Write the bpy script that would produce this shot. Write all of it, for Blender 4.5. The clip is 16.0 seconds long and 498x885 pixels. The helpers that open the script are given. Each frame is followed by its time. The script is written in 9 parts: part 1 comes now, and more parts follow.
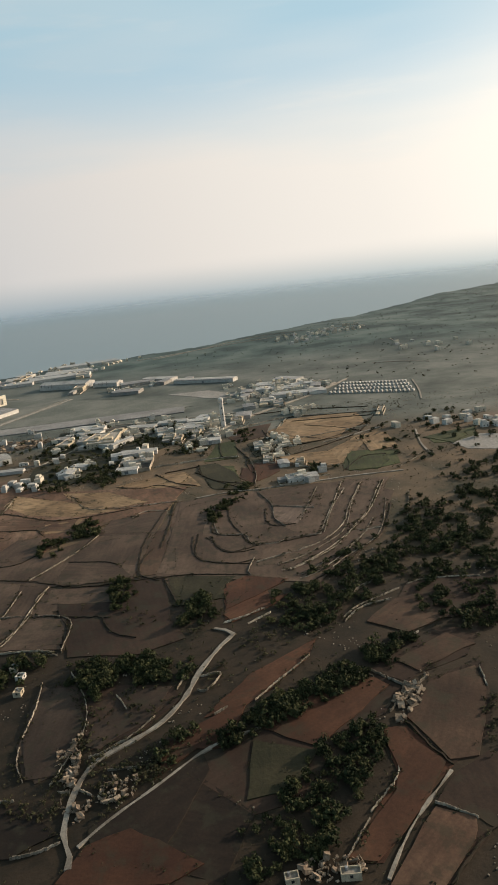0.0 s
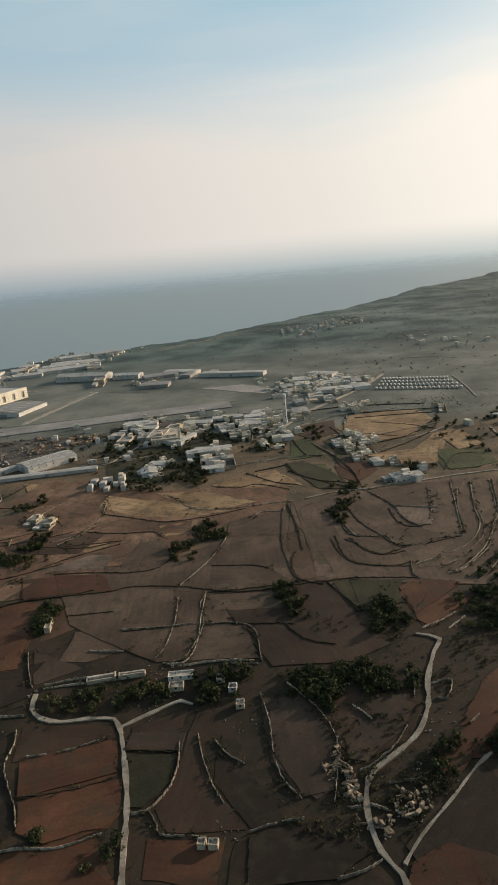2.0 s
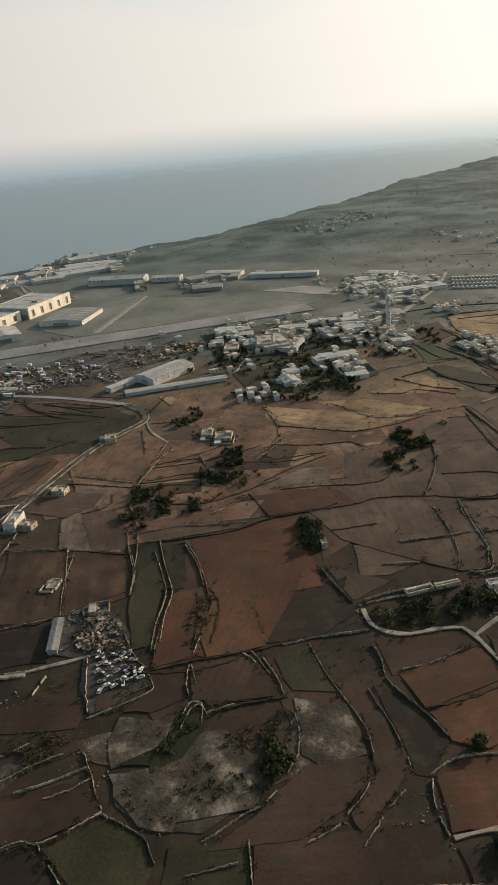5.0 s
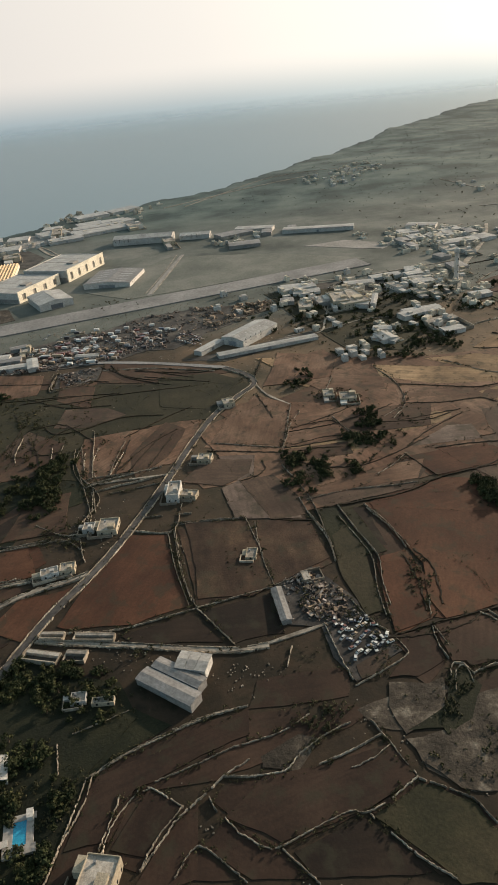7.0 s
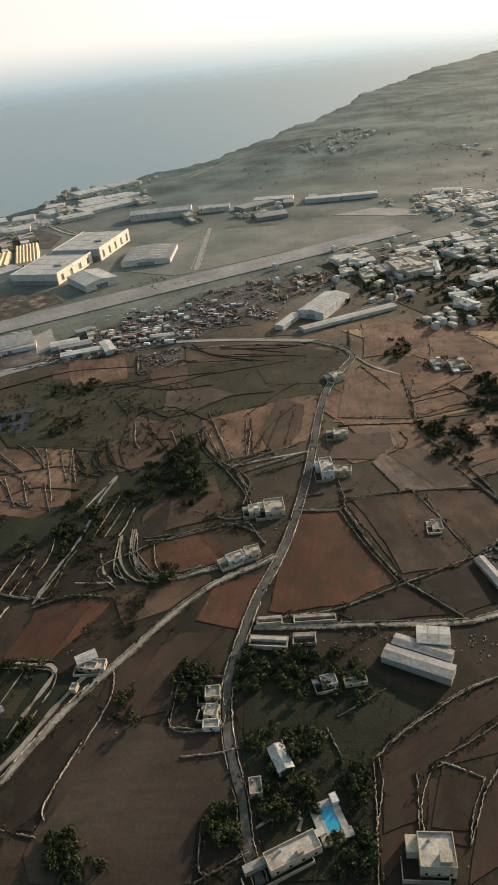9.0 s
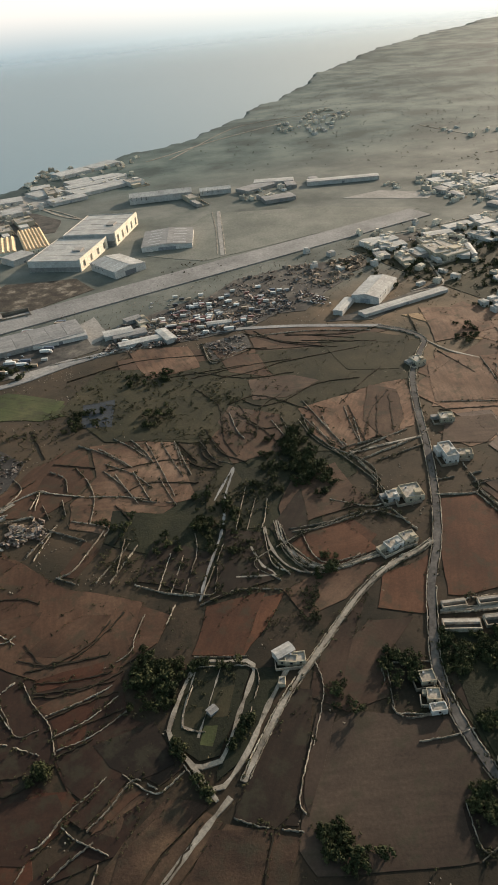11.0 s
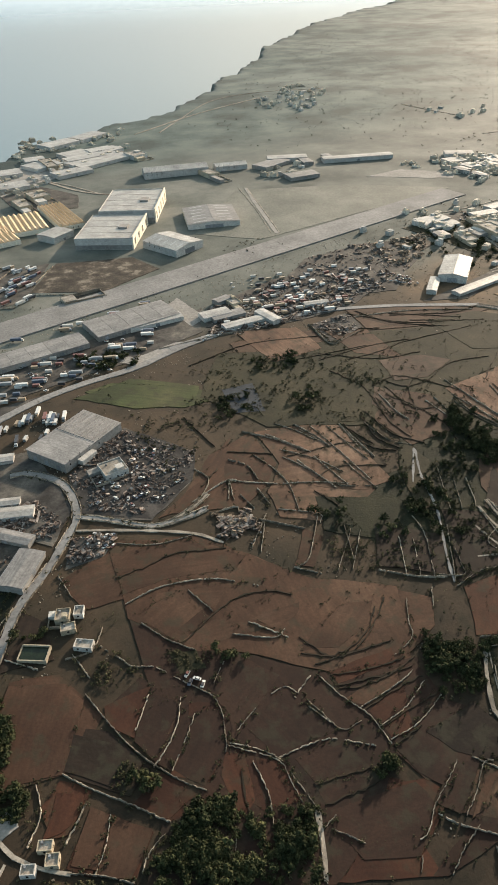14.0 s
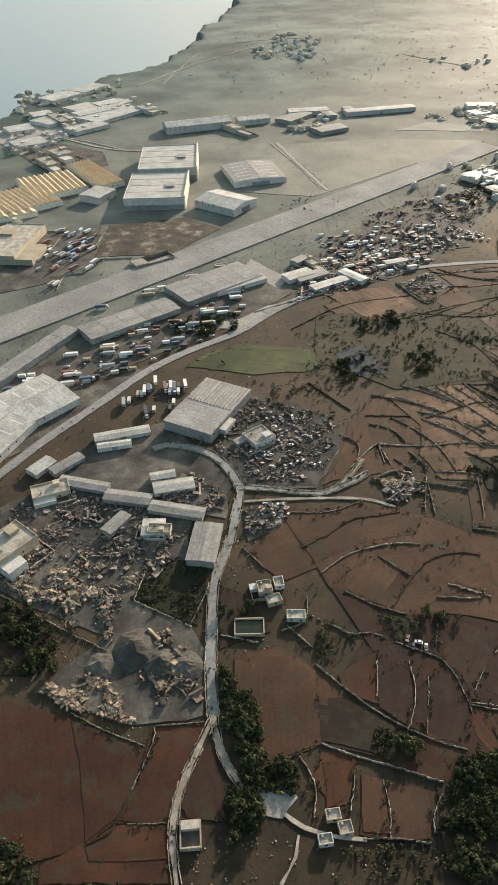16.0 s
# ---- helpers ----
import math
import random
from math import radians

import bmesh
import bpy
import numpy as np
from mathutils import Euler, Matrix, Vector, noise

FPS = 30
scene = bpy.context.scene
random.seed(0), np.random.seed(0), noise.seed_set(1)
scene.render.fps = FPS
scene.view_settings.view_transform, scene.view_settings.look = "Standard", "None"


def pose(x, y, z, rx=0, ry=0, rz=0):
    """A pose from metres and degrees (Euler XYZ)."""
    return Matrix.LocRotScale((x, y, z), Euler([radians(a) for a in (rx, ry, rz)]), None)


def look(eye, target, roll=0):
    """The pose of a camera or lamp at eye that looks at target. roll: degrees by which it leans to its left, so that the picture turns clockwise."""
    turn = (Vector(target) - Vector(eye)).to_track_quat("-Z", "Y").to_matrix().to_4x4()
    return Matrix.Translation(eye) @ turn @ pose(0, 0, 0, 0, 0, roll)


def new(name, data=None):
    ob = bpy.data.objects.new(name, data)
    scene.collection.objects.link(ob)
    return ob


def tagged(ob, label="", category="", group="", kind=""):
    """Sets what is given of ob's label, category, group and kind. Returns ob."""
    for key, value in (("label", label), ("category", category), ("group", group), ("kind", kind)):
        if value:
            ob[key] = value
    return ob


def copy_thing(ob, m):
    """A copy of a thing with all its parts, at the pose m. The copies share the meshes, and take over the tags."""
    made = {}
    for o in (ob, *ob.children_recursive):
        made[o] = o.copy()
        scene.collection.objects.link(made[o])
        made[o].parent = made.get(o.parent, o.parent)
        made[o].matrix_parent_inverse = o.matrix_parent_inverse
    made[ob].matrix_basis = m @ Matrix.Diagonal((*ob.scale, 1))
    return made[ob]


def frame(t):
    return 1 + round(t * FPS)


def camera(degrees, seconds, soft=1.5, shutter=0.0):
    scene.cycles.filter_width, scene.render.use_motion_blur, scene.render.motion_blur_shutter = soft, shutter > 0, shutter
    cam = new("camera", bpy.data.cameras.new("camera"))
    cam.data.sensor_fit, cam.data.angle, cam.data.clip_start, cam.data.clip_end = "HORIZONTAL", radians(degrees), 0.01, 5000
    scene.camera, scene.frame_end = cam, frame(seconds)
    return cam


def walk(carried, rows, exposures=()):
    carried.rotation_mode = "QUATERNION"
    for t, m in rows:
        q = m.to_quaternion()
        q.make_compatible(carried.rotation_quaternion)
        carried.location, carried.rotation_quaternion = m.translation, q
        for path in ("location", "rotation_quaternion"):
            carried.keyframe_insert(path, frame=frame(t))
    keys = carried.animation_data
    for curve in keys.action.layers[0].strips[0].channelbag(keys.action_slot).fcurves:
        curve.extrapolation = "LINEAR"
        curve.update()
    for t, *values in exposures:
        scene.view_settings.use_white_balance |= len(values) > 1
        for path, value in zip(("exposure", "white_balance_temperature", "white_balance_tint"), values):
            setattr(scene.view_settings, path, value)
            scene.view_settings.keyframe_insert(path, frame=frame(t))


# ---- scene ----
U = 0.49  # the place is built at this fraction of its size, which keeps the flight under forty metres a second
cam = camera(38.9, 16.0, 1.7)
PATH = [
    (0, (-7.879, 14.02, 203.943), (-8.052, 15.952, 203.453), -6.7),
    (0.5, (-44.599, 14.652, 209.952), (-44.759, 16.582, 209.449), -6.8),
    (1, (-82.6, 15.712, 215.227), (-82.73, 17.642, 214.719), -6.4),
    (1.5, (-119.281, 16.514, 220.299), (-119.383, 18.442, 219.777), -6.2),
    (2, (-156.929, 17.663, 227.07), (-156.949, 19.59, 226.534), -5.4),
    (2.5, (-194.409, 19.889, 232.624), (-194.378, 21.81, 232.068), -4.9),
    (3, (-231.238, 22.734, 238.867), (-231.164, 24.639, 238.261), -4.7),
    (3.5, (-268.051, 26.446, 243.841), (-267.948, 28.33, 243.177), -5.1),
    (4, (-305.398, 31.634, 248.033), (-305.279, 33.493, 247.307), -5.4),
    (4.2, (-319.485, 34.309, 248.555), (-319.363, 36.159, 247.808), -5.5),
    (6.3, (-473.55, 67.759, 256.112), (-473.326, 69.531, 255.212), -5.3),
    (6.5, (-487.305, 70.77, 257.542), (-487.072, 72.536, 256.632), -5.5),
    (7, (-520.799, 78.191, 262.912), (-520.544, 79.94, 261.976), -6.1),
    (7.5, (-555.185, 87.119, 265.052), (-554.899, 88.854, 264.099), -6.5),
    (8, (-588.346, 95.84, 268.942), (-588.04, 97.56, 267.969), -7.0),
    (8.5, (-621.137, 105.869, 272.272), (-620.802, 107.572, 271.278), -7.3),
    (9, (-653.9, 117.007, 274.868), (-653.53, 118.691, 273.855), -7.1),
    (9.2, (-666.761, 121.414, 275.787), (-666.377, 123.091, 274.766), -6.9),
    (11.3, (-799.896, 170.949, 294.601), (-799.332, 172.535, 293.52), -5.2),
    (11.5, (-811.998, 176.522, 295.351), (-811.422, 178.102, 294.268), -4.8),
    (12, (-842.966, 190.949, 297.884), (-842.354, 192.504, 296.785), -4.3),
    (12.5, (-873.236, 206.747, 299.079), (-872.585, 208.275, 297.965), -3.7),
    (13, (-903.118, 223.5, 300.218), (-902.428, 225.0, 299.089), -3.2),
    (13.5, (-931.714, 238.568, 302.982), (-930.988, 240.043, 301.843), -3.0),
    (14, (-961.319, 255.859, 305.283), (-960.551, 257.308, 304.139), -2.4),
    (14.5, (-990.123, 274.028, 306.442), (-989.318, 275.451, 305.29), -2.0),
    (15, (-1018.554, 292.503, 307.67), (-1017.716, 293.899, 306.508), -1.7),
    (15.5, (-1047.603, 312.62, 309.413), (-1046.743, 313.981, 308.227), -1.1),
    (16, (-1075.571, 333.538, 309.583), (-1074.72, 334.857, 308.343), -1.5),
]
walk(cam, [(t, look(U * Vector(eye), U * Vector(target), roll)) for t, eye, target, roll in PATH],
     [(0, 0.26, 6500, 11), (0.5, 0.16, 6450, 11), (1, 0.09, 6450, 11), (2.5, 0.1, 6450, 11), (4, 0.15, 6450, 11), (6.5, 0.26, 6450, 11), (7, 0.3, 6450, 11), (7.5, 0.2, 6450, 11),
      (8, 0.5, 6450, 11), (8.5, 0.46, 6450, 11), (9, 0.5, 6450, 11), (11.5, 0.6, 6450, 12), (12.5, 0.72, 6450, 12), (13.5, 0.84, 6450, 12), (14, 0.86, 6350, 11),
      (14.5, 0.52, 6300, 10), (15, 0.5, 6300, 10), (15.5, 0.58, 6300, 10), (16, 0.92, 6300, 10)])

from mathutils import geometry

# ---- sky, sun, exposure ----
SUN_AZ, SUN_EL = radians(62), radians(17)  # azimuth from +y towards +x
world = bpy.data.worlds.new("sky")
scene.world = world
world.use_nodes = True
wn, wl = world.node_tree.nodes, world.node_tree.links
wn.clear()


def wnode(kind, **kw):
    n = wn.new(kind)
    for k, v in kw.items():
        n.inputs[k].default_value = v
    return n


sky = wnode("ShaderNodeTexSky")
sky.sky_type = "NISHITA"
sky.sun_disc = False
sky.sun_elevation, sky.sun_rotation = SUN_EL, SUN_AZ
sky.altitude, sky.air_density, sky.dust_density, sky.ozone_density = 100, 1.0, 1.4, 1.2
bg_sky = wnode("ShaderNodeBackground", Strength=0.15)
wl.new(sky.outputs[0], bg_sky.inputs[0])
tc = wnode("ShaderNodeTexCoord")
sep = wnode("ShaderNodeSeparateXYZ")
wl.new(tc.outputs["Generated"], sep.inputs[0])


def wrange(src, a, b, c, d, smooth=True):
    n = wn.new("ShaderNodeMapRange")
    n.interpolation_type = "SMOOTHSTEP" if smooth else "LINEAR"
    for k, v in zip((1, 2, 3, 4), (a, b, c, d)):
        n.inputs[k].default_value = v
    wl.new(src, n.inputs[0])
    return n.outputs[0]


def wramp(src, stops):
    n = wn.new("ShaderNodeValToRGB")
    e = n.color_ramp.elements
    for k, (p, c) in enumerate(stops):
        q = e[k] if k < 2 else e.new(p)
        q.position, q.color = p, (*c, 1)
    wl.new(src, n.inputs[0])
    return n.outputs[0]


def wmath(op, a, b):
    n = wn.new("ShaderNodeMath")
    n.operation = op
    n.use_clamp = True
    wl.new(a, n.inputs[0])
    wl.new(b, n.inputs[1])
    return n.outputs[0]


# evening haze: thick near the horizon, in soft level banks, thinning upwards
mp = wnode("ShaderNodeMapping", Scale=(1.0, 1.0, 7.0))
wl.new(tc.outputs["Generated"], mp.inputs[0])
cl = wnode("ShaderNodeTexNoise", Scale=1.5, Detail=4.0, Roughness=0.45)
wl.new(mp.outputs[0], cl.inputs["Vector"])
puff = wnode("ShaderNodeTexNoise", Scale=5.0, Detail=5.0, Roughness=0.55)
wl.new(mp.outputs[0], puff.inputs["Vector"])
bank = wmath("ADD", wrange(cl.outputs[0], 0.40, 0.70, 0.0, 0.22), wrange(puff.outputs[0], 0.55, 0.75, 0.0, 0.10))
# the haze is brighter and warmer towards the sun
dot = wn.new("ShaderNodeVectorMath")
dot.operation = "DOT_PRODUCT"
dot.inputs[1].default_value = (math.sin(SUN_AZ) * math.cos(SUN_EL), math.cos(SUN_AZ) * math.cos(SUN_EL), math.sin(SUN_EL))
wl.new(tc.outputs["Generated"], dot.inputs[0])
haze = wrange(sep.outputs[2], 0.30, 0.07, 0.12, 0.94)
veil = wmath("ADD", wmath("ADD", haze, bank), wrange(dot.outputs["Value"], 0.58, 0.95, 0.0, 0.5))
bg_veil = wnode("ShaderNodeBackground", Strength=0.93)
turned = wrange(dot.outputs["Value"], -1, 1, 0, 1, False)
wl.new(wramp(turned, [(0.0, (0.14, 0.15, 0.16)), (1.0, (1.8, 1.55, 1.15)), (0.40, (0.30, 0.315, 0.33)), (0.56, (0.60, 0.585, 0.56)), (0.66, (0.71, 0.67, 0.615)), (0.78, (0.84, 0.79, 0.71)), (0.88, (1.03, 0.96, 0.84)), (0.95, (1.42, 1.28, 1.04))]), bg_veil.inputs[0])
bg_air = wnode("ShaderNodeBackground", Color=(0.27, 0.49, 0.59, 1))
wl.new(wrange(sep.outputs[2], 0.28, 0.75, 1.0, 0.32), bg_air.inputs[1])
mix_air = wn.new("ShaderNodeMixShader")
wl.new(wrange(sep.outputs[2], 0.08, 0.40, 0.5, 0.95), mix_air.inputs[0])
wl.new(bg_sky.outputs[0], mix_air.inputs[1])
wl.new(bg_air.outputs[0], mix_air.inputs[2])
mix_sky = wn.new("ShaderNodeMixShader")
wl.new(veil, mix_sky.inputs[0])
wl.new(mix_air.outputs[0], mix_sky.inputs[1])
wl.new(bg_veil.outputs[0], mix_sky.inputs[2])
# below the horizon: backdrop of the far sea, its haze painted into the colours
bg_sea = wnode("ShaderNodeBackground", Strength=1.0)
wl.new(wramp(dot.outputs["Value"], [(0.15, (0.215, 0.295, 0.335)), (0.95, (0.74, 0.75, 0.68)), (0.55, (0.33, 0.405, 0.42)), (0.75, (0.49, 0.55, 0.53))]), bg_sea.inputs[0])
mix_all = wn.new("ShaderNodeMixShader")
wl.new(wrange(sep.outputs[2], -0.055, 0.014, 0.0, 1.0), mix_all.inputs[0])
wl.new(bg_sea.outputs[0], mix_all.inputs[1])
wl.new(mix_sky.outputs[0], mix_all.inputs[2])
wout = wn.new("ShaderNodeOutputWorld")
wl.new(mix_all.outputs[0], wout.inputs[0])

sun = new("sun", bpy.data.lights.new("sun", "SUN"))
sun.data.energy, sun.data.angle, sun.data.color = 4.6, radians(1.5), (1.0, 0.80, 0.59)
sun.matrix_world = look((math.sin(SUN_AZ) * 900, math.cos(SUN_AZ) * 900, math.tan(SUN_EL) * 900), (0, 0, 0))

# ---- materials ----
MATS = {}


def material(name, colours, scale=0.2, detail=6.0, fine=3.0, rough=0.9, metal=0.0, bump=0.3, vary=0.12, furrow=None, spec=0.3, grain=0.28):
    """Noise between the colours at two scales, a shift per object, bump; furrow: (spacing, depth) bands along local x."""
    if name in MATS:
        return MATS[name]
    m = bpy.data.materials.new(name)
    m.use_nodes = True
    n, l = m.node_tree.nodes, m.node_tree.links
    b = n["Principled BSDF"]
    b.inputs["Roughness"].default_value, b.inputs["Metallic"].default_value = rough, metal
    b.inputs["Specular IOR Level"].default_value = spec
    t = n.new("ShaderNodeTexCoord")
    info = n.new("ShaderNodeObjectInfo")
    off = n.new("ShaderNodeVectorMath")
    off.operation = "MULTIPLY_ADD"
    comb = n.new("ShaderNodeCombineXYZ")
    for k in (0, 1, 2):
        l.new(info.outputs["Random"], comb.inputs[k])
    l.new(comb.outputs[0], off.inputs[0])
    off.inputs[1].default_value = (371, 593, 217)
    l.new(t.outputs["Object"], off.inputs[2])
    big = n.new("ShaderNodeTexNoise")
    big.inputs["Scale"].default_value, big.inputs["Detail"].default_value, big.inputs["Roughness"].default_value = scale / U, detail, 0.6
    l.new(off.outputs[0], big.inputs["Vector"])
    small = n.new("ShaderNodeTexNoise")
    small.inputs["Scale"].default_value, small.inputs["Detail"].default_value, small.inputs["Roughness"].default_value = fine / U, 4.0, 0.65
    l.new(off.outputs[0], small.inputs["Vector"])
    ramp = n.new("ShaderNodeValToRGB")
    els = ramp.color_ramp.elements
    k = len(colours)
    for i, c in enumerate(colours):
        p = 0.5 if k == 1 else 0.35 + 0.30 * i / (k - 1)
        e = els[i] if i < 2 else els.new(p)
        e.position, e.color = p, (*c, 1)
    if k == 1:
        els[1].position, els[1].color = 1.0, (*colours[0], 1)
    l.new(big.outputs[0], ramp.inputs[0])
    hsv = n.new("ShaderNodeHueSaturation")
    l.new(ramp.outputs[0], hsv.inputs["Color"])
    # value: 1 +- per-object shift, +- fine grain
    v1 = n.new("ShaderNodeMapRange")
    v1.inputs[3].default_value, v1.inputs[4].default_value = 1 - vary, 1 + vary
    l.new(info.outputs["Random"], v1.inputs[0])
    v2 = n.new("ShaderNodeMapRange")
    v2.inputs[1].default_value, v2.inputs[2].default_value = 0.3, 0.7
    v2.inputs[3].default_value, v2.inputs[4].default_value = 1 - grain, 1 + grain
    l.new(small.outputs[0], v2.inputs[0])
    mul = n.new("ShaderNodeMath")
    mul.operation = "MULTIPLY"
    l.new(v1.outputs[0], mul.inputs[0])
    l.new(v2.outputs[0], mul.inputs[1])
    last, height = mul, small.outputs[0]
    if furrow:
        st = n.new("ShaderNodeMapping")
        st.inputs["Scale"].default_value = (0.05 / U, 1.0 / (furrow[0] * U), 1.0)
        l.new(off.outputs[0], st.inputs[0])
        wv = n.new("ShaderNodeTexNoise")
        wv.inputs["Scale"].default_value, wv.inputs["Detail"].default_value = 1.0, 4.0
        l.new(st.outputs[0], wv.inputs["Vector"])
        wv2 = n.new("ShaderNodeMapRange")
        wv2.inputs[1].default_value, wv2.inputs[2].default_value = 0.3, 0.7
        wv2.inputs[3].default_value, wv2.inputs[4].default_value = 1 - 2.2 * furrow[1], 1 + 2.2 * furrow[1]
        l.new(wv.outputs[0], wv2.inputs[0])
        m2 = n.new("ShaderNodeMath")
        m2.operation = "MULTIPLY"
        l.new(mul.outputs[0], m2.inputs[0])
        l.new(wv2.outputs[0], m2.inputs[1])
        last = m2
    l.new(last.outputs[0], hsv.inputs["Value"])
    l.new(hsv.outputs[0], b.inputs["Base Color"])
    if bump:
        bp = n.new("ShaderNodeBump")
        bp.inputs["Strength"].default_value, bp.inputs["Distance"].default_value = bump, 0.3
        l.new(height, bp.inputs["Height"])
        l.new(bp.outputs[0], b.inputs["Normal"])
    MATS[name] = m
    return m


SCRUB = material("scrub_ground", [(0.0102, 0.0086, 0.0043), (0.0197, 0.0143, 0.0082), (0.0336, 0.0226, 0.0133), (0.0132, 0.0117, 0.0054)], 0.03, 9, 0.6, bump=0.3, vary=0, grain=0.15)
RED = material("red_soil", [(0.0445, 0.0178, 0.0095), (0.0667, 0.0276, 0.0141), (0.0896, 0.0405, 0.0218)], 0.013, 10, 0.7, furrow=(2.4, 0.05), grain=0.19, bump=0.15)
BROWN = material("brown_soil", [(0.0212, 0.0114, 0.0071), (0.0330, 0.0184, 0.0118), (0.0471, 0.0280, 0.0184)], 0.015, 10, 0.7, furrow=(2.4, 0.07), grain=0.19, bump=0.15)
BROWN2 = material("ploughed_soil", [(0.0269, 0.0147, 0.0092), (0.046, 0.0265, 0.0163), (0.0669, 0.0412, 0.0243)], 0.04, 9, 0.9, furrow=(9.0, 0.20))
GREY = material("pale_soil", [(0.0304, 0.0197, 0.0140), (0.0423, 0.0282, 0.0202), (0.0567, 0.0391, 0.0280)], 0.014, 10, 0.7, furrow=(3.0, 0.07), grain=0.19, bump=0.15)
PALE = material("bleached_soil", [(0.085, 0.060, 0.047), (0.115, 0.084, 0.067), (0.150, 0.113, 0.092)], 0.014, 10, 0.7, furrow=(3.0, 0.10), grain=0.19, bump=0.15)
DARK = material("dark_soil", [(0.0091, 0.0056, 0.0034), (0.0156, 0.0094, 0.0059), (0.0247, 0.0155, 0.0097)], 0.018, 10, 0.7, furrow=(2.4, 0.10), grain=0.19, bump=0.15)
TERRA = material("orange_terrace_soil", [(0.0870, 0.0462, 0.0290), (0.1190, 0.0690, 0.0440), (0.1560, 0.0980, 0.0660)], 0.02, 10, 0.7, furrow=(3.0, 0.10), grain=0.19, bump=0.15)
TERRACE = material("brown_terrace_soil", [(0.0400, 0.0190, 0.0108), (0.0560, 0.0286, 0.0166), (0.0740, 0.0418, 0.0258)], 0.015, 10, 0.7, furrow=(2.6, 0.07), grain=0.2, bump=0.15)
RUSSET = material("russet_soil", [(0.0270, 0.0093, 0.0048), (0.0405, 0.0145, 0.0071), (0.0544, 0.0212, 0.0111)], 0.015, 10, 0.7, furrow=(2.6, 0.07), grain=0.2, bump=0.15)
UMBER = material("umber_soil", [(0.0146, 0.0066, 0.0038), (0.0227, 0.0106, 0.0064), (0.0324, 0.0162, 0.0100)], 0.015, 10, 0.7, furrow=(2.6, 0.07), grain=0.2, bump=0.15)
TAN = material("dry_brown_soil", [(0.0403, 0.0224, 0.0139), (0.0628, 0.0361, 0.0231), (0.0897, 0.0549, 0.0361)], 0.015, 10, 0.7, furrow=(2.6, 0.07), grain=0.2, bump=0.15)
DUN = material("dun_fallow_soil", [(0.0518, 0.0336, 0.0239), (0.0722, 0.0481, 0.0344), (0.0967, 0.0667, 0.0477)], 0.015, 10, 0.7, furrow=(2.6, 0.07), grain=0.2, bump=0.15)
STRAW = material("straw_stubble", [(0.1586, 0.1014, 0.0546), (0.2145, 0.1430, 0.0806), (0.2795, 0.1950, 0.1144)], 0.014, 10, 0.7, furrow=(3.0, 0.10), grain=0.19, bump=0.15)
GREEN = material("green_crop", [(0.024, 0.0328, 0.0112), (0.0384, 0.0484, 0.016), (0.0592, 0.0624, 0.0256)], 0.02, 10, 0.7, furrow=(2.4, 0.10), grain=0.15)
OLIVE = material("weedy_fallow", [(0.0122, 0.0131, 0.0056), (0.0234, 0.0221, 0.0098), (0.0406, 0.0332, 0.0170)], 0.02, 10, 0.6, furrow=(4.0, 0.06))
GARRIGUE = material("rocky_garrigue", [(0.022, 0.018, 0.013), (0.034, 0.028, 0.021), (0.062, 0.050, 0.038), (0.19, 0.165, 0.130)], 0.06, 9, 0.5, bump=0.8)
SCRUBG = material("airfield_grass", [(0.082, 0.090, 0.076), (0.118, 0.124, 0.104), (0.165, 0.165, 0.142)], 0.012, 9, 0.4, rough=0.8, spec=0.4)
YARD = material("yard_dust", [(0.0246, 0.0230, 0.0213), (0.0492, 0.0459, 0.0426), (0.0754, 0.0697, 0.0615), (0.1230, 0.1107, 0.0943)], 0.05, 10, 0.5)
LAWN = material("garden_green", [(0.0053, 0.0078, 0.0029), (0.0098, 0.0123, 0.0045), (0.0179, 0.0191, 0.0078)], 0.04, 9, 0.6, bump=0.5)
GRIME = material("oily_yard_dirt", [(0.0176, 0.0168, 0.0168), (0.0360, 0.0336, 0.0320), (0.0680, 0.0624, 0.0576)], 0.06, 9, 0.6)
ROAD = material("dusty_track", [(0.153, 0.1323, 0.108), (0.243, 0.216, 0.18), (0.333, 0.3015, 0.2565)], 0.08, 6, 0.8)
ASPHALT = material("worn_asphalt", [(0.1620, 0.1596, 0.1560), (0.2100, 0.2064, 0.2016), (0.2580, 0.2520, 0.2436)], 0.02, 9, 0.4, vary=0.05)
TARMAC = material("country_tarmac", [(0.0467, 0.0446, 0.0437), (0.0723, 0.068, 0.0647), (0.102, 0.0948, 0.0874)], 0.05, 9, 0.4, vary=0.05)
NET = material("dark_shade_net", [(0.022, 0.029, 0.038), (0.034, 0.043, 0.054)], 0.05, 6, 0.6, vary=0.05)
CONCRETE = material("bleached_concrete", [(0.22, 0.21, 0.195), (0.30, 0.285, 0.265)], 0.03, 8, 0.4, vary=0.06)


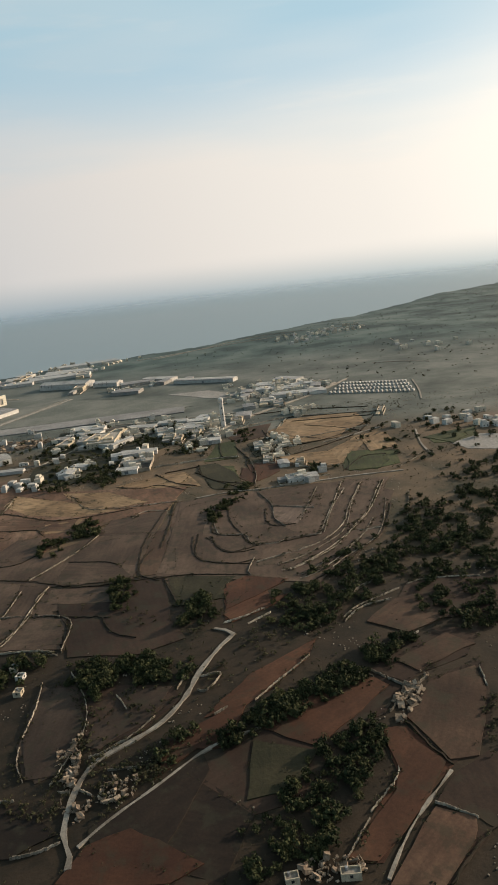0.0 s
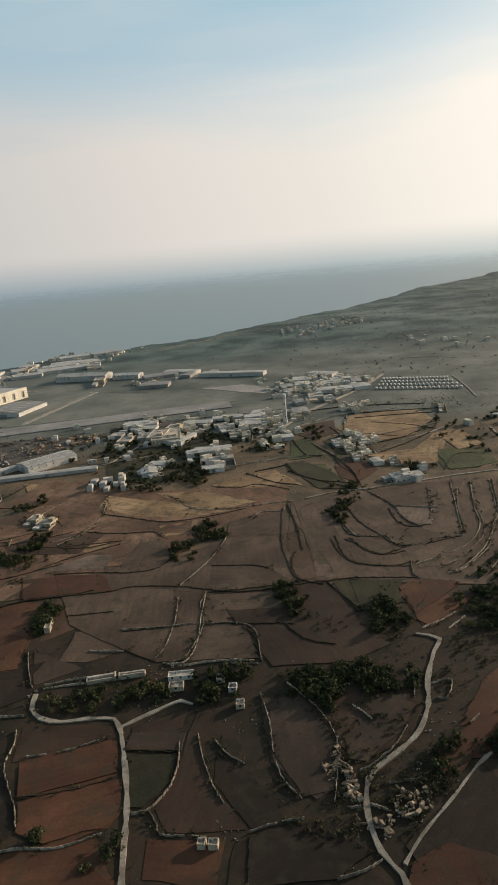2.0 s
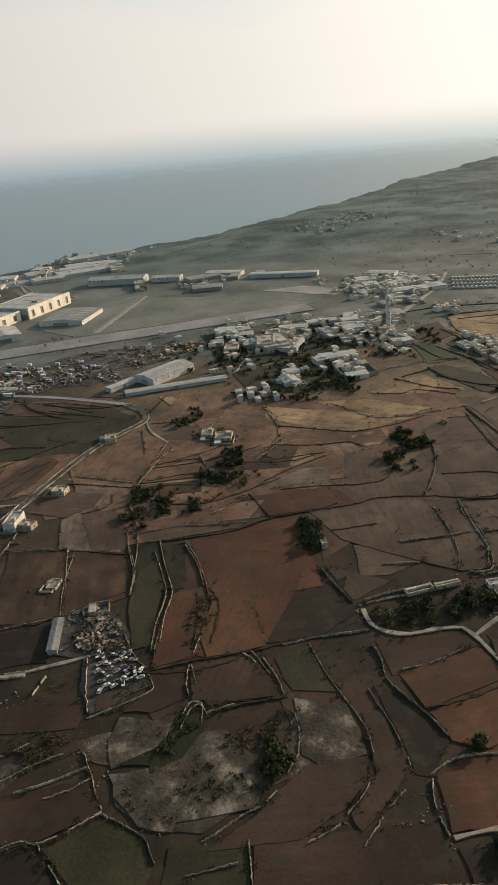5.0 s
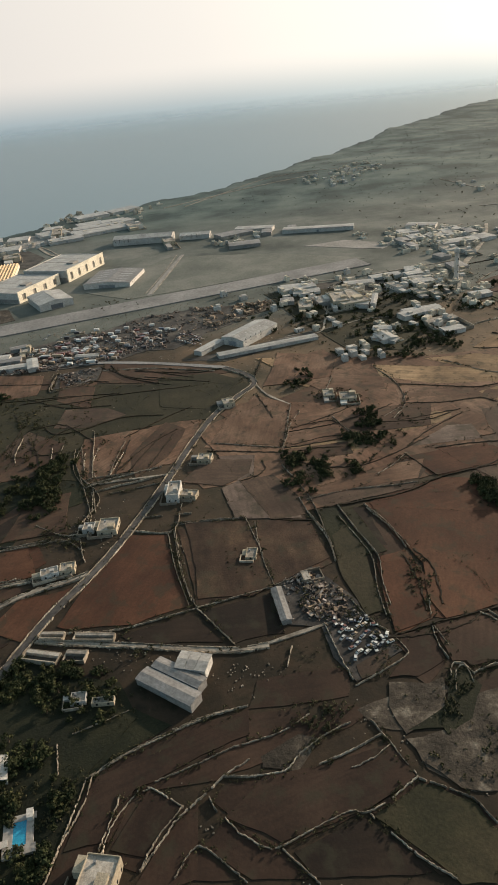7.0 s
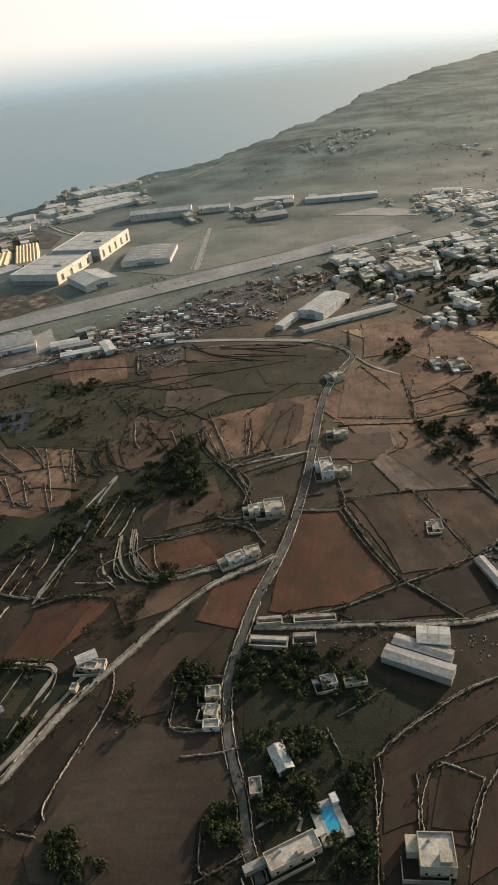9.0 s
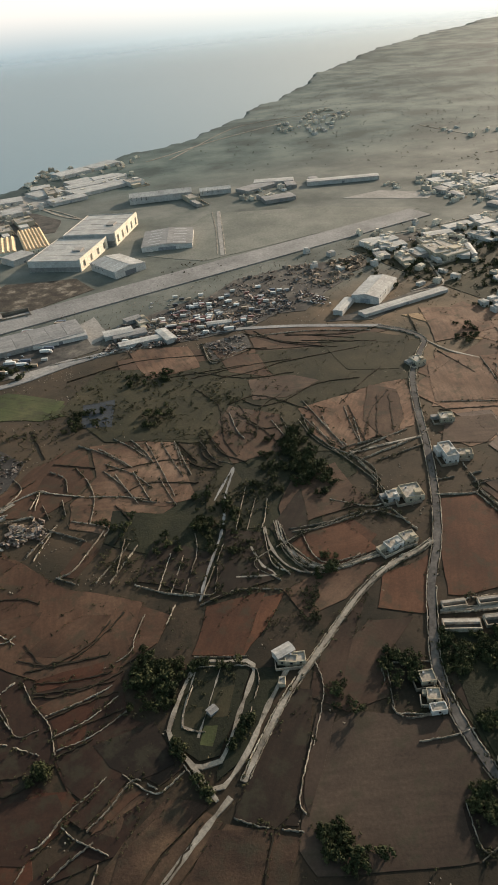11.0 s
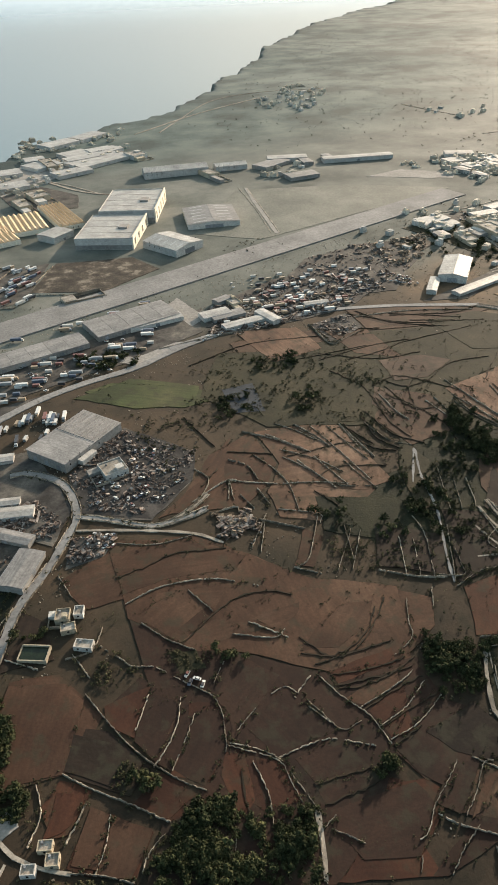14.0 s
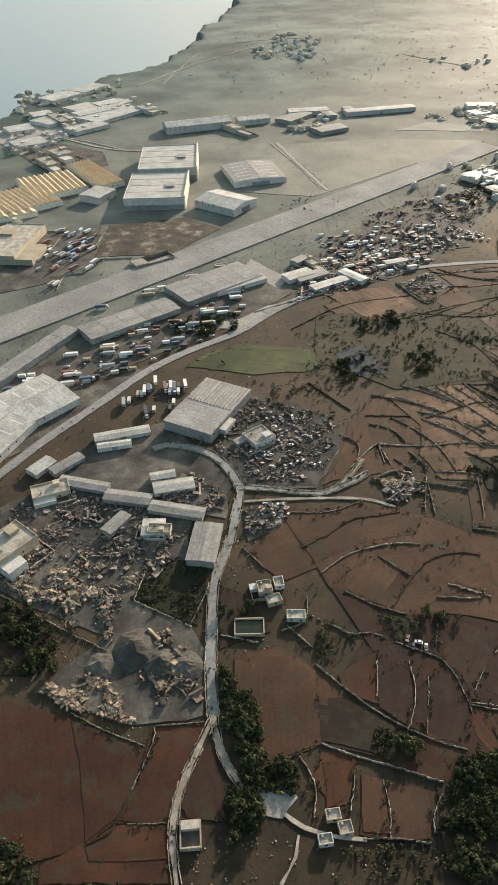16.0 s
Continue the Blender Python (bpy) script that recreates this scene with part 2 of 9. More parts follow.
def weathered(m, weed, low=0.68, high=1.28):
    """Broad damp and dry patches over a soil, with straggling weeds coming through."""
    n, l = m.node_tree.nodes, m.node_tree.links
    b = n["Principled BSDF"]
    src = b.inputs["Base Color"].links[0].from_socket
    vec = next(k for k in n if k.type == "TEX_NOISE").inputs["Vector"].links[0].from_socket
    tex = []
    for scale, detail in ((0.022, 5), (0.09, 7)):
        t = n.new("ShaderNodeTexNoise")
        t.inputs["Scale"].default_value, t.inputs["Detail"].default_value, t.inputs["Roughness"].default_value = scale / U, detail, 0.6
        l.new(vec, t.inputs["Vector"])
        tex.append(t)
    tone = n.new("ShaderNodeMapRange")
    for k, v in zip((1, 2, 3, 4), (0.32, 0.68, low, high)):
        tone.inputs[k].default_value = v
    l.new(tex[0].outputs[0], tone.inputs[0])
    hue = n.new("ShaderNodeHueSaturation")
    l.new(src, hue.inputs["Color"])
    l.new(tone.outputs[0], hue.inputs["Value"])
    amount = n.new("ShaderNodeMapRange")
    amount.interpolation_type = "SMOOTHSTEP"
    for k, v in zip((1, 2, 3, 4), (0.50, 0.66, 0.0, weed)):
        amount.inputs[k].default_value = v
    l.new(tex[1].outputs[0], amount.inputs[0])
    mix = n.new("ShaderNodeMix")
    mix.data_type = "RGBA"
    l.new(amount.outputs[0], mix.inputs[0])
    l.new(hue.outputs[0], mix.inputs[6])
    mix.inputs[7].default_value = (0.030, 0.029, 0.017, 1)
    l.new(mix.outputs[2], b.inputs["Base Color"])


for soil in (TERRACE, RUSSET, UMBER, TAN, DUN, RED, BROWN, BROWN2, GREY, PALE, DARK, TERRA, STRAW, GREEN):
    weathered(soil, 0.55)


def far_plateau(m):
    """Inland soil gives way to grey-green rocky garrigue towards the cliffs. Haze is put into the far colours."""
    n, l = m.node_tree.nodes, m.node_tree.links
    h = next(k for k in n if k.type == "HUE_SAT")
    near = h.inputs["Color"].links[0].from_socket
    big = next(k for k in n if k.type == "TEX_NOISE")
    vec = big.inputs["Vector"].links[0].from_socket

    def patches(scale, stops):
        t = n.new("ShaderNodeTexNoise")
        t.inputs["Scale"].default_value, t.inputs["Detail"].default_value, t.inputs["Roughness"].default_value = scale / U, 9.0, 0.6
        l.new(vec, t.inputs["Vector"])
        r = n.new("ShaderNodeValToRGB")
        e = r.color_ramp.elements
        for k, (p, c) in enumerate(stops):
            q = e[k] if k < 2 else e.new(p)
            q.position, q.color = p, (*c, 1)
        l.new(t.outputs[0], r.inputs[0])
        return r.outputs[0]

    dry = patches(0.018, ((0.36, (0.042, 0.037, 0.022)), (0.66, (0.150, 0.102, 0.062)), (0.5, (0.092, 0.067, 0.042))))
    # airfield grass and far rock are paled and cooled to stand for haze
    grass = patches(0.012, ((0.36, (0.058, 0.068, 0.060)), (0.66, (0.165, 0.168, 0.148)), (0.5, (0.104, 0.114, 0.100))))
    hazed_rock = patches(0.0085, ((0.40, (0.019, 0.036, 0.033)), (0.64, (0.106, 0.134, 0.120)), (0.5, (0.050, 0.080, 0.074))))
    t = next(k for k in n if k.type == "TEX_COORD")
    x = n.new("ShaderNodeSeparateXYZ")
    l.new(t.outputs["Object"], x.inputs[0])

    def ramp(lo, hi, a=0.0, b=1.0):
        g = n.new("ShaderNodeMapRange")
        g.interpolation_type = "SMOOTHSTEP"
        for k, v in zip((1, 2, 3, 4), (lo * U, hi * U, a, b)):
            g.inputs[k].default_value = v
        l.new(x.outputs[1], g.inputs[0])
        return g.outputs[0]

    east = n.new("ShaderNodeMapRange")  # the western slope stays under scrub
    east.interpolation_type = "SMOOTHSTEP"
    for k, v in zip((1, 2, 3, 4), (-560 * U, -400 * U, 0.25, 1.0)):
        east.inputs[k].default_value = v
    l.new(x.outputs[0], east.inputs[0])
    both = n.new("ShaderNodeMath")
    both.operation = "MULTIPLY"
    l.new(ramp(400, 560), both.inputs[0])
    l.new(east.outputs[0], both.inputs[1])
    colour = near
    for amount, over in ((both.outputs[0], dry), (ramp(790, 900), grass), (ramp(1300, 1650), hazed_rock)):
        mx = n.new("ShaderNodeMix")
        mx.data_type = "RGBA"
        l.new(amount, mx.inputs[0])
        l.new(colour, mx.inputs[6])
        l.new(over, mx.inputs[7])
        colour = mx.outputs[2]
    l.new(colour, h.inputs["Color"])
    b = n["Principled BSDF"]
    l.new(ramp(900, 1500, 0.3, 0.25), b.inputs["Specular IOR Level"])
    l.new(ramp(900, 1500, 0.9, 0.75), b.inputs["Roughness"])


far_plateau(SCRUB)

# ---- lie of the land ----
BUMPS = [(-530, 365, 110, 2.95), (-870, 380, 90, -4.67), (-240, 300, 90, -6.68), (-750, 535, 90, -2.76),
         (-850, 640, 90, 4.96), (-60, 370, 90, 3.34), (-160, 600, 120, 0.91)]
SEA_Z = -62.0
COAST = [(-10500, 1250), (-2600, 1380), (-1300, 1530), (-900, 1600), (-725, 1655), (-590, 1800), (-450, 1850), (-330, 1885), (-190, 1960),
         (-30, 2150), (90, 2320), (340, 2560), (550, 2850), (830, 3150), (1380, 3680), (2500, 4500), (5200, 6400), (10500, 9000)]
CX = np.array([p[0] for p in COAST], float)
CY = np.array([p[1] for p in COAST], float)


def land(x, y):
    """Height of the ground without the coast's drop."""
    cx, cy = np.clip(x, -1300, 400), np.clip(y, 100, 1600)
    g = np.exp(-cy / 225)
    u = cx / 500 + 1
    z = 3.68 - 42.53 * g + 1.49 * u * g + 1.38 * u
    for a, b, s, h in BUMPS:
        z = z + h * np.exp(-((x - a) ** 2 + (y - b) ** 2) / (2 * s * s))
    far = np.clip((y - 1500) / 500, 0, 1)
    return z + far * (4 * np.sin(x / 183 + y / 240) + 3 * np.sin(x / 290 - y / 161))


def gz(x, y):
    return float(land(float(x), float(y)))


def shore(x):
    """The y of the cliff's edge at x, with small bays."""
    return np.interp(x, CX, CY) + 14 * np.sin(x / 37) + 9 * np.sin(x / 17 + 1) + 5 * np.sin(x / 7.3)


def link(name, verts, faces, mat, parent=None, loc=(0, 0, 0), rot=0.0, smooth=False):
    """One mesh object; sizes and places in true metres."""
    me = bpy.data.meshes.new(name)
    me.from_pydata((np.asarray(verts, float) * U).tolist(), [], faces)
    me.materials.append(mat)
    if smooth:
        me.shade_smooth()
    ob = new(name, me)
    ob.location = U * Vector(loc)
    ob.rotation_euler = (0, 0, rot)
    if parent:
        ob.parent = parent
    return ob


def sheet(name, xs, ys, zf, mat, keep=None):
    gx, gy = np.meshgrid(xs, ys)
    v = np.stack([gx, gy, zf(gx, gy)], -1).reshape(-1, 3)
    nx, ny = len(xs), len(ys)
    i = (np.arange(ny - 1)[:, None] * nx + np.arange(nx - 1)[None]).reshape(-1)
    f = np.stack([i, i + 1, i + nx + 1, i + nx], -1)
    if keep is not None:
        f = f[keep(v[f].mean(1)[:, 0], v[f].mean(1)[:, 1])]
    return link(name, v, f.tolist(), mat, smooth=True)


def land_z(x, y):
    z = land(x, y)
    d = y - shore(x)
    t = np.clip((d + 4) / 46, 0, 1)
    return z * (1 - t) + (SEA_Z - 12) * t


xs = np.concatenate([np.arange(-10400, -1500, 200), np.arange(-1500, 700, 11), np.arange(700, 2000, 20), np.arange(2000, 10401, 120)])
ys = np.concatenate([np.arange(-6000, 40, 200), np.arange(40, 3000, 12), np.arange(3000, 4600, 25), np.arange(4600, 9801, 80)])
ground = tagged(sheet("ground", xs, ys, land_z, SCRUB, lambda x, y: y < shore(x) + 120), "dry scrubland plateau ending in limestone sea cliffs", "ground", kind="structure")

# the sea
WATER = bpy.data.materials.new("sea_water")
WATER.use_nodes = True
n, l = WATER.node_tree.nodes, WATER.node_tree.links
b = n["Principled BSDF"]
b.inputs["Base Color"].default_value = (0.100, 0.158, 0.178, 1)
b.inputs["Roughness"].default_value = 0.32
t = n.new("ShaderNodeTexCoord")
w1 = n.new("ShaderNodeTexNoise")
w1.inputs["Scale"].default_value, w1.inputs["Detail"].default_value = 0.12, 8
l.new(t.outputs["Object"], w1.inputs["Vector"])
bp = n.new("ShaderNodeBump")
bp.inputs["Strength"].default_value, bp.inputs["Distance"].default_value = 0.10, 1.0
l.new(w1.outputs[0], bp.inputs["Height"])
l.new(bp.outputs[0], b.inputs["Normal"])
geo = n.new("ShaderNodeVectorMath")  # turns transparent with distance, so the hazy backdrop colour shows
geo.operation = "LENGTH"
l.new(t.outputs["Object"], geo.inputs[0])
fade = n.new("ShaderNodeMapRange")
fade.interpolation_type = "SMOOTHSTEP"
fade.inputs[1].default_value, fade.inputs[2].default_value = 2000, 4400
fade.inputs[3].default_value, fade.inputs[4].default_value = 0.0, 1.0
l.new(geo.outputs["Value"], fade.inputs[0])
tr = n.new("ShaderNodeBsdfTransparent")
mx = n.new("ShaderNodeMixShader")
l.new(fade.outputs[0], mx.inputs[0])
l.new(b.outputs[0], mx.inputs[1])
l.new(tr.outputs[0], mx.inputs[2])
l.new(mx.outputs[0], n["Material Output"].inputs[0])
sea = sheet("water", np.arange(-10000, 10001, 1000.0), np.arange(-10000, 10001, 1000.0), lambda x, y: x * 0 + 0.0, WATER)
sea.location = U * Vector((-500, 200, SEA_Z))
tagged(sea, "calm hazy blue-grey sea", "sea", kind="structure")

# more surfaces
STONE = material("rubble_limestone", [(0.16, 0.134, 0.104), (0.27, 0.23, 0.18), (0.42, 0.365, 0.295)], 0.06, 8, 1.5, vary=0.35)
CREAM = material("cream_limestone", [(0.3276, 0.2808, 0.2067), (0.4212, 0.3666, 0.2769)], 0.08, 6, 1.0, vary=0.15)
WHITE = material("white_wash", [(0.3936, 0.3772, 0.3485), (0.5248, 0.5084, 0.4756)], 0.12, 6, 1.0, vary=0.15)
OCHRE = material("ochre_cladding", [(0.66, 0.60, 0.48), (0.76, 0.70, 0.58)], 0.05, 6, 0.6, vary=0.06)
ROOFTOP = material("weathered_flat_roof", [(0.19, 0.17, 0.145), (0.28, 0.255, 0.22), (0.38, 0.35, 0.31)], 0.15, 8, 0.8, vary=0.25)
GREYROOF = material("grey_sheet_roof", [(0.17, 0.165, 0.16), (0.25, 0.24, 0.23)], 0.06, 8, 0.5, rough=0.6, vary=0.12, furrow=(1.2, 0.08))
WHITEROOF = material("white_sheet_roof", [(0.27, 0.26, 0.245), (0.42, 0.41, 0.385)], 0.06, 8, 0.5, rough=0.55, vary=0.12, furrow=(1.2, 0.06))
GLASS = material("dark_window", [(0.02, 0.022, 0.025)], 0.5, 2, 2.0, rough=0.15, vary=0.3, spec=0.6, bump=0)
STEEL = material("painted_steel", [(0.16, 0.17, 0.18), (0.24, 0.25, 0.26)], 0.3, 4, 2.0, rough=0.5, vary=0.4)
TYRE = material("tyre_rubber", [(0.02, 0.02, 0.02)], 1, 2, 3, vary=0.1, bump=0)
BARK = material("bark", [(0.09, 0.065, 0.045), (0.15, 0.11, 0.08)], 1, 4, 4)
POOL = material("pool_water", [(0.02, 0.22, 0.36), (0.03, 0.28, 0.44)], 0.3, 3, 2.0, rough=0.06, spec=0.5, bump=0.05)
POND = material("green_pond", [(0.012, 0.018, 0.012), (0.02, 0.03, 0.018)], 0.2, 3, 2.0, rough=0.2, bump=0.05)
RUST = material("scrap_metal", [(0.0280, 0.0224, 0.0200), (0.0960, 0.0640, 0.0480), (0.1760, 0.1520, 0.1360), (0.2400, 0.2240, 0.2080)], 0.35, 6, 1.5, rough=0.7)
RUBBLE = material("quarry_rubble", [(0.1275, 0.0938, 0.0675), (0.2100, 0.1613, 0.1162), (0.2850, 0.2325, 0.1800)], 0.15, 8, 1.0, bump=0.8)


def islands(m, lo, hi):
    """Each loose piece of the mesh a little lighter or darker."""
    n, l = m.node_tree.nodes, m.node_tree.links
    b = n["Principled BSDF"]
    src = b.inputs["Base Color"].links[0].from_socket
    g = n.new("ShaderNodeNewGeometry")
    r = n.new("ShaderNodeMapRange")
    r.inputs[3].default_value, r.inputs[4].default_value = lo, hi
    l.new(g.outputs["Random Per Island"], r.inputs[0])
    h = n.new("ShaderNodeHueSaturation")
    l.new(src, h.inputs["Color"])
    l.new(r.outputs[0], h.inputs["Value"])
    l.new(h.outputs[0], b.inputs["Base Color"])
    return m


ROOFLIGHT = material("clouded_roof_light", [(0.42, 0.43, 0.43), (0.52, 0.53, 0.53)], 0.2, 4, 2.0, rough=0.4)
YELLOW = material("yellow_sheet_roof", [(0.60, 0.43, 0.26), (0.72, 0.54, 0.35)], 0.05, 6, 0.6, vary=0.06)
# far shrubs kept pale, close to the hazed ground tone
SAGE = material("sage_shrub", [(0.0450, 0.0605, 0.0483), (0.0700, 0.0880, 0.0690), (0.1000, 0.1188, 0.0954)], 0.05, 5, 1.2, rough=0.8)
LEAF = islands(material("olive_foliage", [(0.016, 0.022, 0.010), (0.031, 0.037, 0.016), (0.064, 0.064, 0.028)], 0.12, 5, 1.2, rough=0.85, vary=0.15, spec=0.12), 0.55, 1.55)
BUSH = islands(material("dry_bush_foliage", [(0.024, 0.026, 0.014), (0.043, 0.042, 0.022), (0.075, 0.066, 0.036)], 0.12, 5, 1.2, rough=0.9, vary=0.15, spec=0.12), 0.55, 1.6)
WEED = islands(material("dry_weeds", [(0.038, 0.038, 0.021), (0.060, 0.056, 0.032), (0.090, 0.078, 0.048)], 0.12, 5, 1.2, rough=0.9, spec=0.1), 0.7, 1.4)
islands(RUST, 0.45, 1.6)
islands(STONE, 0.6, 1.35)
islands(RUBBLE, 0.55, 1.6)


def car_paint():
    """Body colours picked by chance for each vehicle."""
    m = bpy.data.materials.new("vehicle_paint")
    m.use_nodes = True
    n, l = m.node_tree.nodes, m.node_tree.links
    i = n.new("ShaderNodeObjectInfo")
    r = n.new("ShaderNodeValToRGB")
    r.color_ramp.interpolation = "CONSTANT"
    cols = [(0.62, 0.62, 0.60), (0.05, 0.05, 0.055), (0.30, 0.31, 0.32), (0.70, 0.69, 0.66), (0.20, 0.09, 0.075), (0.09, 0.11, 0.15), (0.50, 0.49, 0.46), (0.34, 0.26, 0.18)]
    e = r.color_ramp.elements
    for k, c in enumerate(cols):
        q = e[k] if k < 2 else e.new(k / len(cols))
        q.position, q.color = k / len(cols), (*c, 1)
    l.new(i.outputs["Random"], r.inputs[0])
    b = n["Principled BSDF"]
    l.new(r.outputs[0], b.inputs["Base Color"])
    b.inputs["Roughness"].default_value = 0.35
    return m


PAINT = car_paint()

# ---- building blocks (all in true metres; link() scales) ----
rng = random.Random(7)


def box(x0, x1, y0, y1, z0, z1):
    v = [(x, y, z) for z in (z0, z1) for y in (y0, y1) for x in (x0, x1)]
    return v, [(0, 2, 3, 1), (4, 5, 7, 6), (0, 1, 5, 4), (2, 6, 7, 3), (0, 4, 6, 2), (1, 3, 7, 5)]


def prism(x0, x1, y0, y1, z0, z1, over=0.0):
    """A gabled body: ridge along y at z1."""
    xm = (x0 + x1) / 2
    v = [(x0 - over, y0, z0), (x1 + over, y0, z0), (xm, y0, z1), (x0 - over, y1, z0), (x1 + over, y1, z0), (xm, y1, z1)]
    return v, [(0, 1, 2), (3, 5, 4), (0, 2, 5, 3), (1, 4, 5, 2), (0, 3, 4, 1)]


def merge(*solids):
    v, f = [], []
    for a, b in solids:
        o = len(v)
        v += list(a)
        f += [tuple(i + o for i in q) for q in b]
    return v, f


def part(name, solid, mat, parent, label="", loc=(0, 0, 0), rot=0.0):
    ob = link(name, solid[0], solid[1], mat, parent, loc, rot)
    if label:
        ob["label"] = label
    return ob


def thing(name, x, y, rot, label, category, group="", lift=0.25, kind=""):
    e = new(name)
    e.empty_display_size = 0.5
    e.location = U * Vector((x, y, gz(x, y) + lift))
    e.rotation_euler = (0, 0, radians(rot))
    return tagged(e, label, category, group, kind)


def smooth_line(pts, step):
    """Catmull-Rom through the points, about one sample a step."""
    p = [np.array(q, float) for q in pts]
    p = [2 * p[0] - p[1]] + p + [2 * p[-1] - p[-2]]
    res = []
    for a, b, c, d in zip(p, p[1:], p[2:], p[3:]):
        k = max(1, int(np.linalg.norm(c - b) / step))
        for i in range(k):
            t = i / k
            res.append(0.5 * (2 * b + (c - a) * t + (2 * a - 5 * b + 4 * c - d) * t * t + (3 * b - a - 3 * c + d) * t ** 3))
    res.append(p[-2])
    return np.array(res)


def sides(line):
    d = np.gradient(line, axis=0)
    d /= np.linalg.norm(d, axis=1)[:, None] + 1e-9
    return np.stack([-d[:, 1], d[:, 0]], 1)


def strip(name, line, half, z_top, z_low, mat, label, category, jitter=0.0, kind="structure"):
    """A band along a line with thickness; the top follows the land."""
    n = sides(line)
    k = len(line)
    w = half + np.array([rng.uniform(-jitter, jitter) for _ in range(k)])
    lo, hi = line + n * w[:, None], line - n * w[:, None]
    c = line.mean(0)
    zc = gz(*c)
    v = []
    for a, b in zip(lo, hi):
        za, zb = gz(*a), gz(*b)
        v += [(a[0] - c[0], a[1] - c[1], za + z_low - zc), (a[0] - c[0], a[1] - c[1], za + z_top - zc),
              (b[0] - c[0], b[1] - c[1], zb + z_top - zc), (b[0] - c[0], b[1] - c[1], zb + z_low - zc)]
    f = []
    for i in range(k - 1):
        o = 4 * i
        f += [(o, o + 4, o + 5, o + 1), (o + 1, o + 5, o + 6, o + 2), (o + 2, o + 6, o + 7, o + 3)]
    f += [(0, 1, 2, 3), (4 * k - 1, 4 * k - 2, 4 * k - 3, 4 * k - 4)]
    return tagged(link(name, v, f, mat, None, (c[0], c[1], zc)), label, category, kind=kind)


BUSH_SPOTS = []
TAKEN = np.zeros((390, 210), bool)  # cells of 4 m that hold a field, a road or a yard


def take(x, y):
    i, j = int((x + 1280) / 4), int((y - 140) / 4)
    if 0 <= i < 390 and 0 <= j < 210:
        TAKEN[i, j] = True




def wall(pts, height=1.0, bushes=None):
    """A dry-stone field wall of rough blocks: broken crest, tumbled gaps, here and there overgrown."""
    if bushes is None:
        bushes, height = (0.20, 0.45) if rng.random() < 0.5 else (0.06, 0.8)
    line = smooth_line(pts, 1.05)
    line += np.array([[rng.gauss(0, 0.12), rng.gauss(0, 0.12)] for _ in line])
    n = sides(line)
    c = line.mean(0)
    zc = gz(*c)
    v, f = [], []
    ph = rng.uniform(0, 100)
    for i, (p, m) in enumerate(zip(line[:-1], n)):
        q = noise.noise(Vector((p[0] / 14, p[1] / 14, ph))) + 0.5 * noise.noise(Vector((p[0] / 5, p[1] / 5, ph)))
        if rng.random() < bushes * (1.2 if q > -0.1 else 2.5):
            s = rng.choice((-1, 1)) * rng.uniform(0.6, 2.2)
            BUSH_SPOTS.append((p[0] + m[0] * s, p[1] + m[1] * s, rng.uniform(0.6, 2.1)))
        if q < -0.5 or rng.random() < 0.02:
            continue
        h = max(0.35, 0.25 + height * min(1.0, 0.75 + 0.8 * q) * rng.uniform(0.8, 1.1))
        e = line[i + 1] - p
        ln = float(np.hypot(*e))
        e = e / (ln + 1e-6)
        o, z = len(v), gz(*p) - zc + 0.45
        lo, w, off = ln * rng.uniform(0.5, 0.62), rng.uniform(0.14, 0.25), rng.gauss(0, 0.10)
        for zz, k in ((-1.2, 1.25), (h, 0.8)):
            for a, b in ((-1, -1), (1, -1), (1, 1), (-1, 1)):
                ja, jb = a * lo * (k if zz > 0 else 1) * rng.uniform(0.85, 1.1), b * w * k * rng.uniform(0.85, 1.1) + off
                v.append((p[0] + e[0] * (ja + ln / 2) + m[0] * jb - c[0], p[1] + e[1] * (ja + ln / 2) + m[1] * jb - c[1], z + zz + (rng.uniform(-0.12, 0.12) if zz > 0 else 0)))
        f += [(o + 4, o + 5, o + 6, o + 7)] + [(o + k, o + (k + 1) % 4, o + 4 + (k + 1) % 4, o + 4 + k) for k in range(4)]
    if not v:
        return None
    return tagged(link("rubble_wall", v, f, STONE, None, (c[0], c[1], zc)), "pale dry-stone rubble wall edging fields", "wall", "field walls")


def hedge(pts):
    """A terrace edge: a low earth bank grown over with shrubs."""
    line = smooth_line(pts, 2.5)
    line += np.array([[rng.gauss(0, 0.3), rng.gauss(0, 0.3)] for _ in line])
    strip("terrace_bank", line, 0.35, 0.95, -0.3, SCRUB, "low earth terrace bank overgrown with shrubs", "bank", 0.25, "")
    for p in line:
        if rng.random() < 0.6:
            BUSH_SPOTS.append((p[0] + rng.gauss(0, 0.6), p[1] + rng.gauss(0, 0.6), rng.uniform(0.5, 1.3) * (1.8 if rng.random() < 0.12 else 1)))


def road(width, mat, pts, walls=False):
    line = smooth_line(pts, 5)
    for q in line:
        take(*q)
    asphalt = mat.name in ("worn_asphalt", "country_tarmac")
    strip("road", line, width / 2, 0.72 + rng.uniform(0, 0.05), 0, mat, "narrow grey asphalt country road" if asphalt else "pale dusty limestone farm track", "road", 0.42)
    if walls:
        n = sides(line)
        for s in (1, -1):
            side = line + n * s * (width / 2 + 0.7)
            wall(side[::3].tolist() + [side[-1].tolist()], 0.6, 0.05)


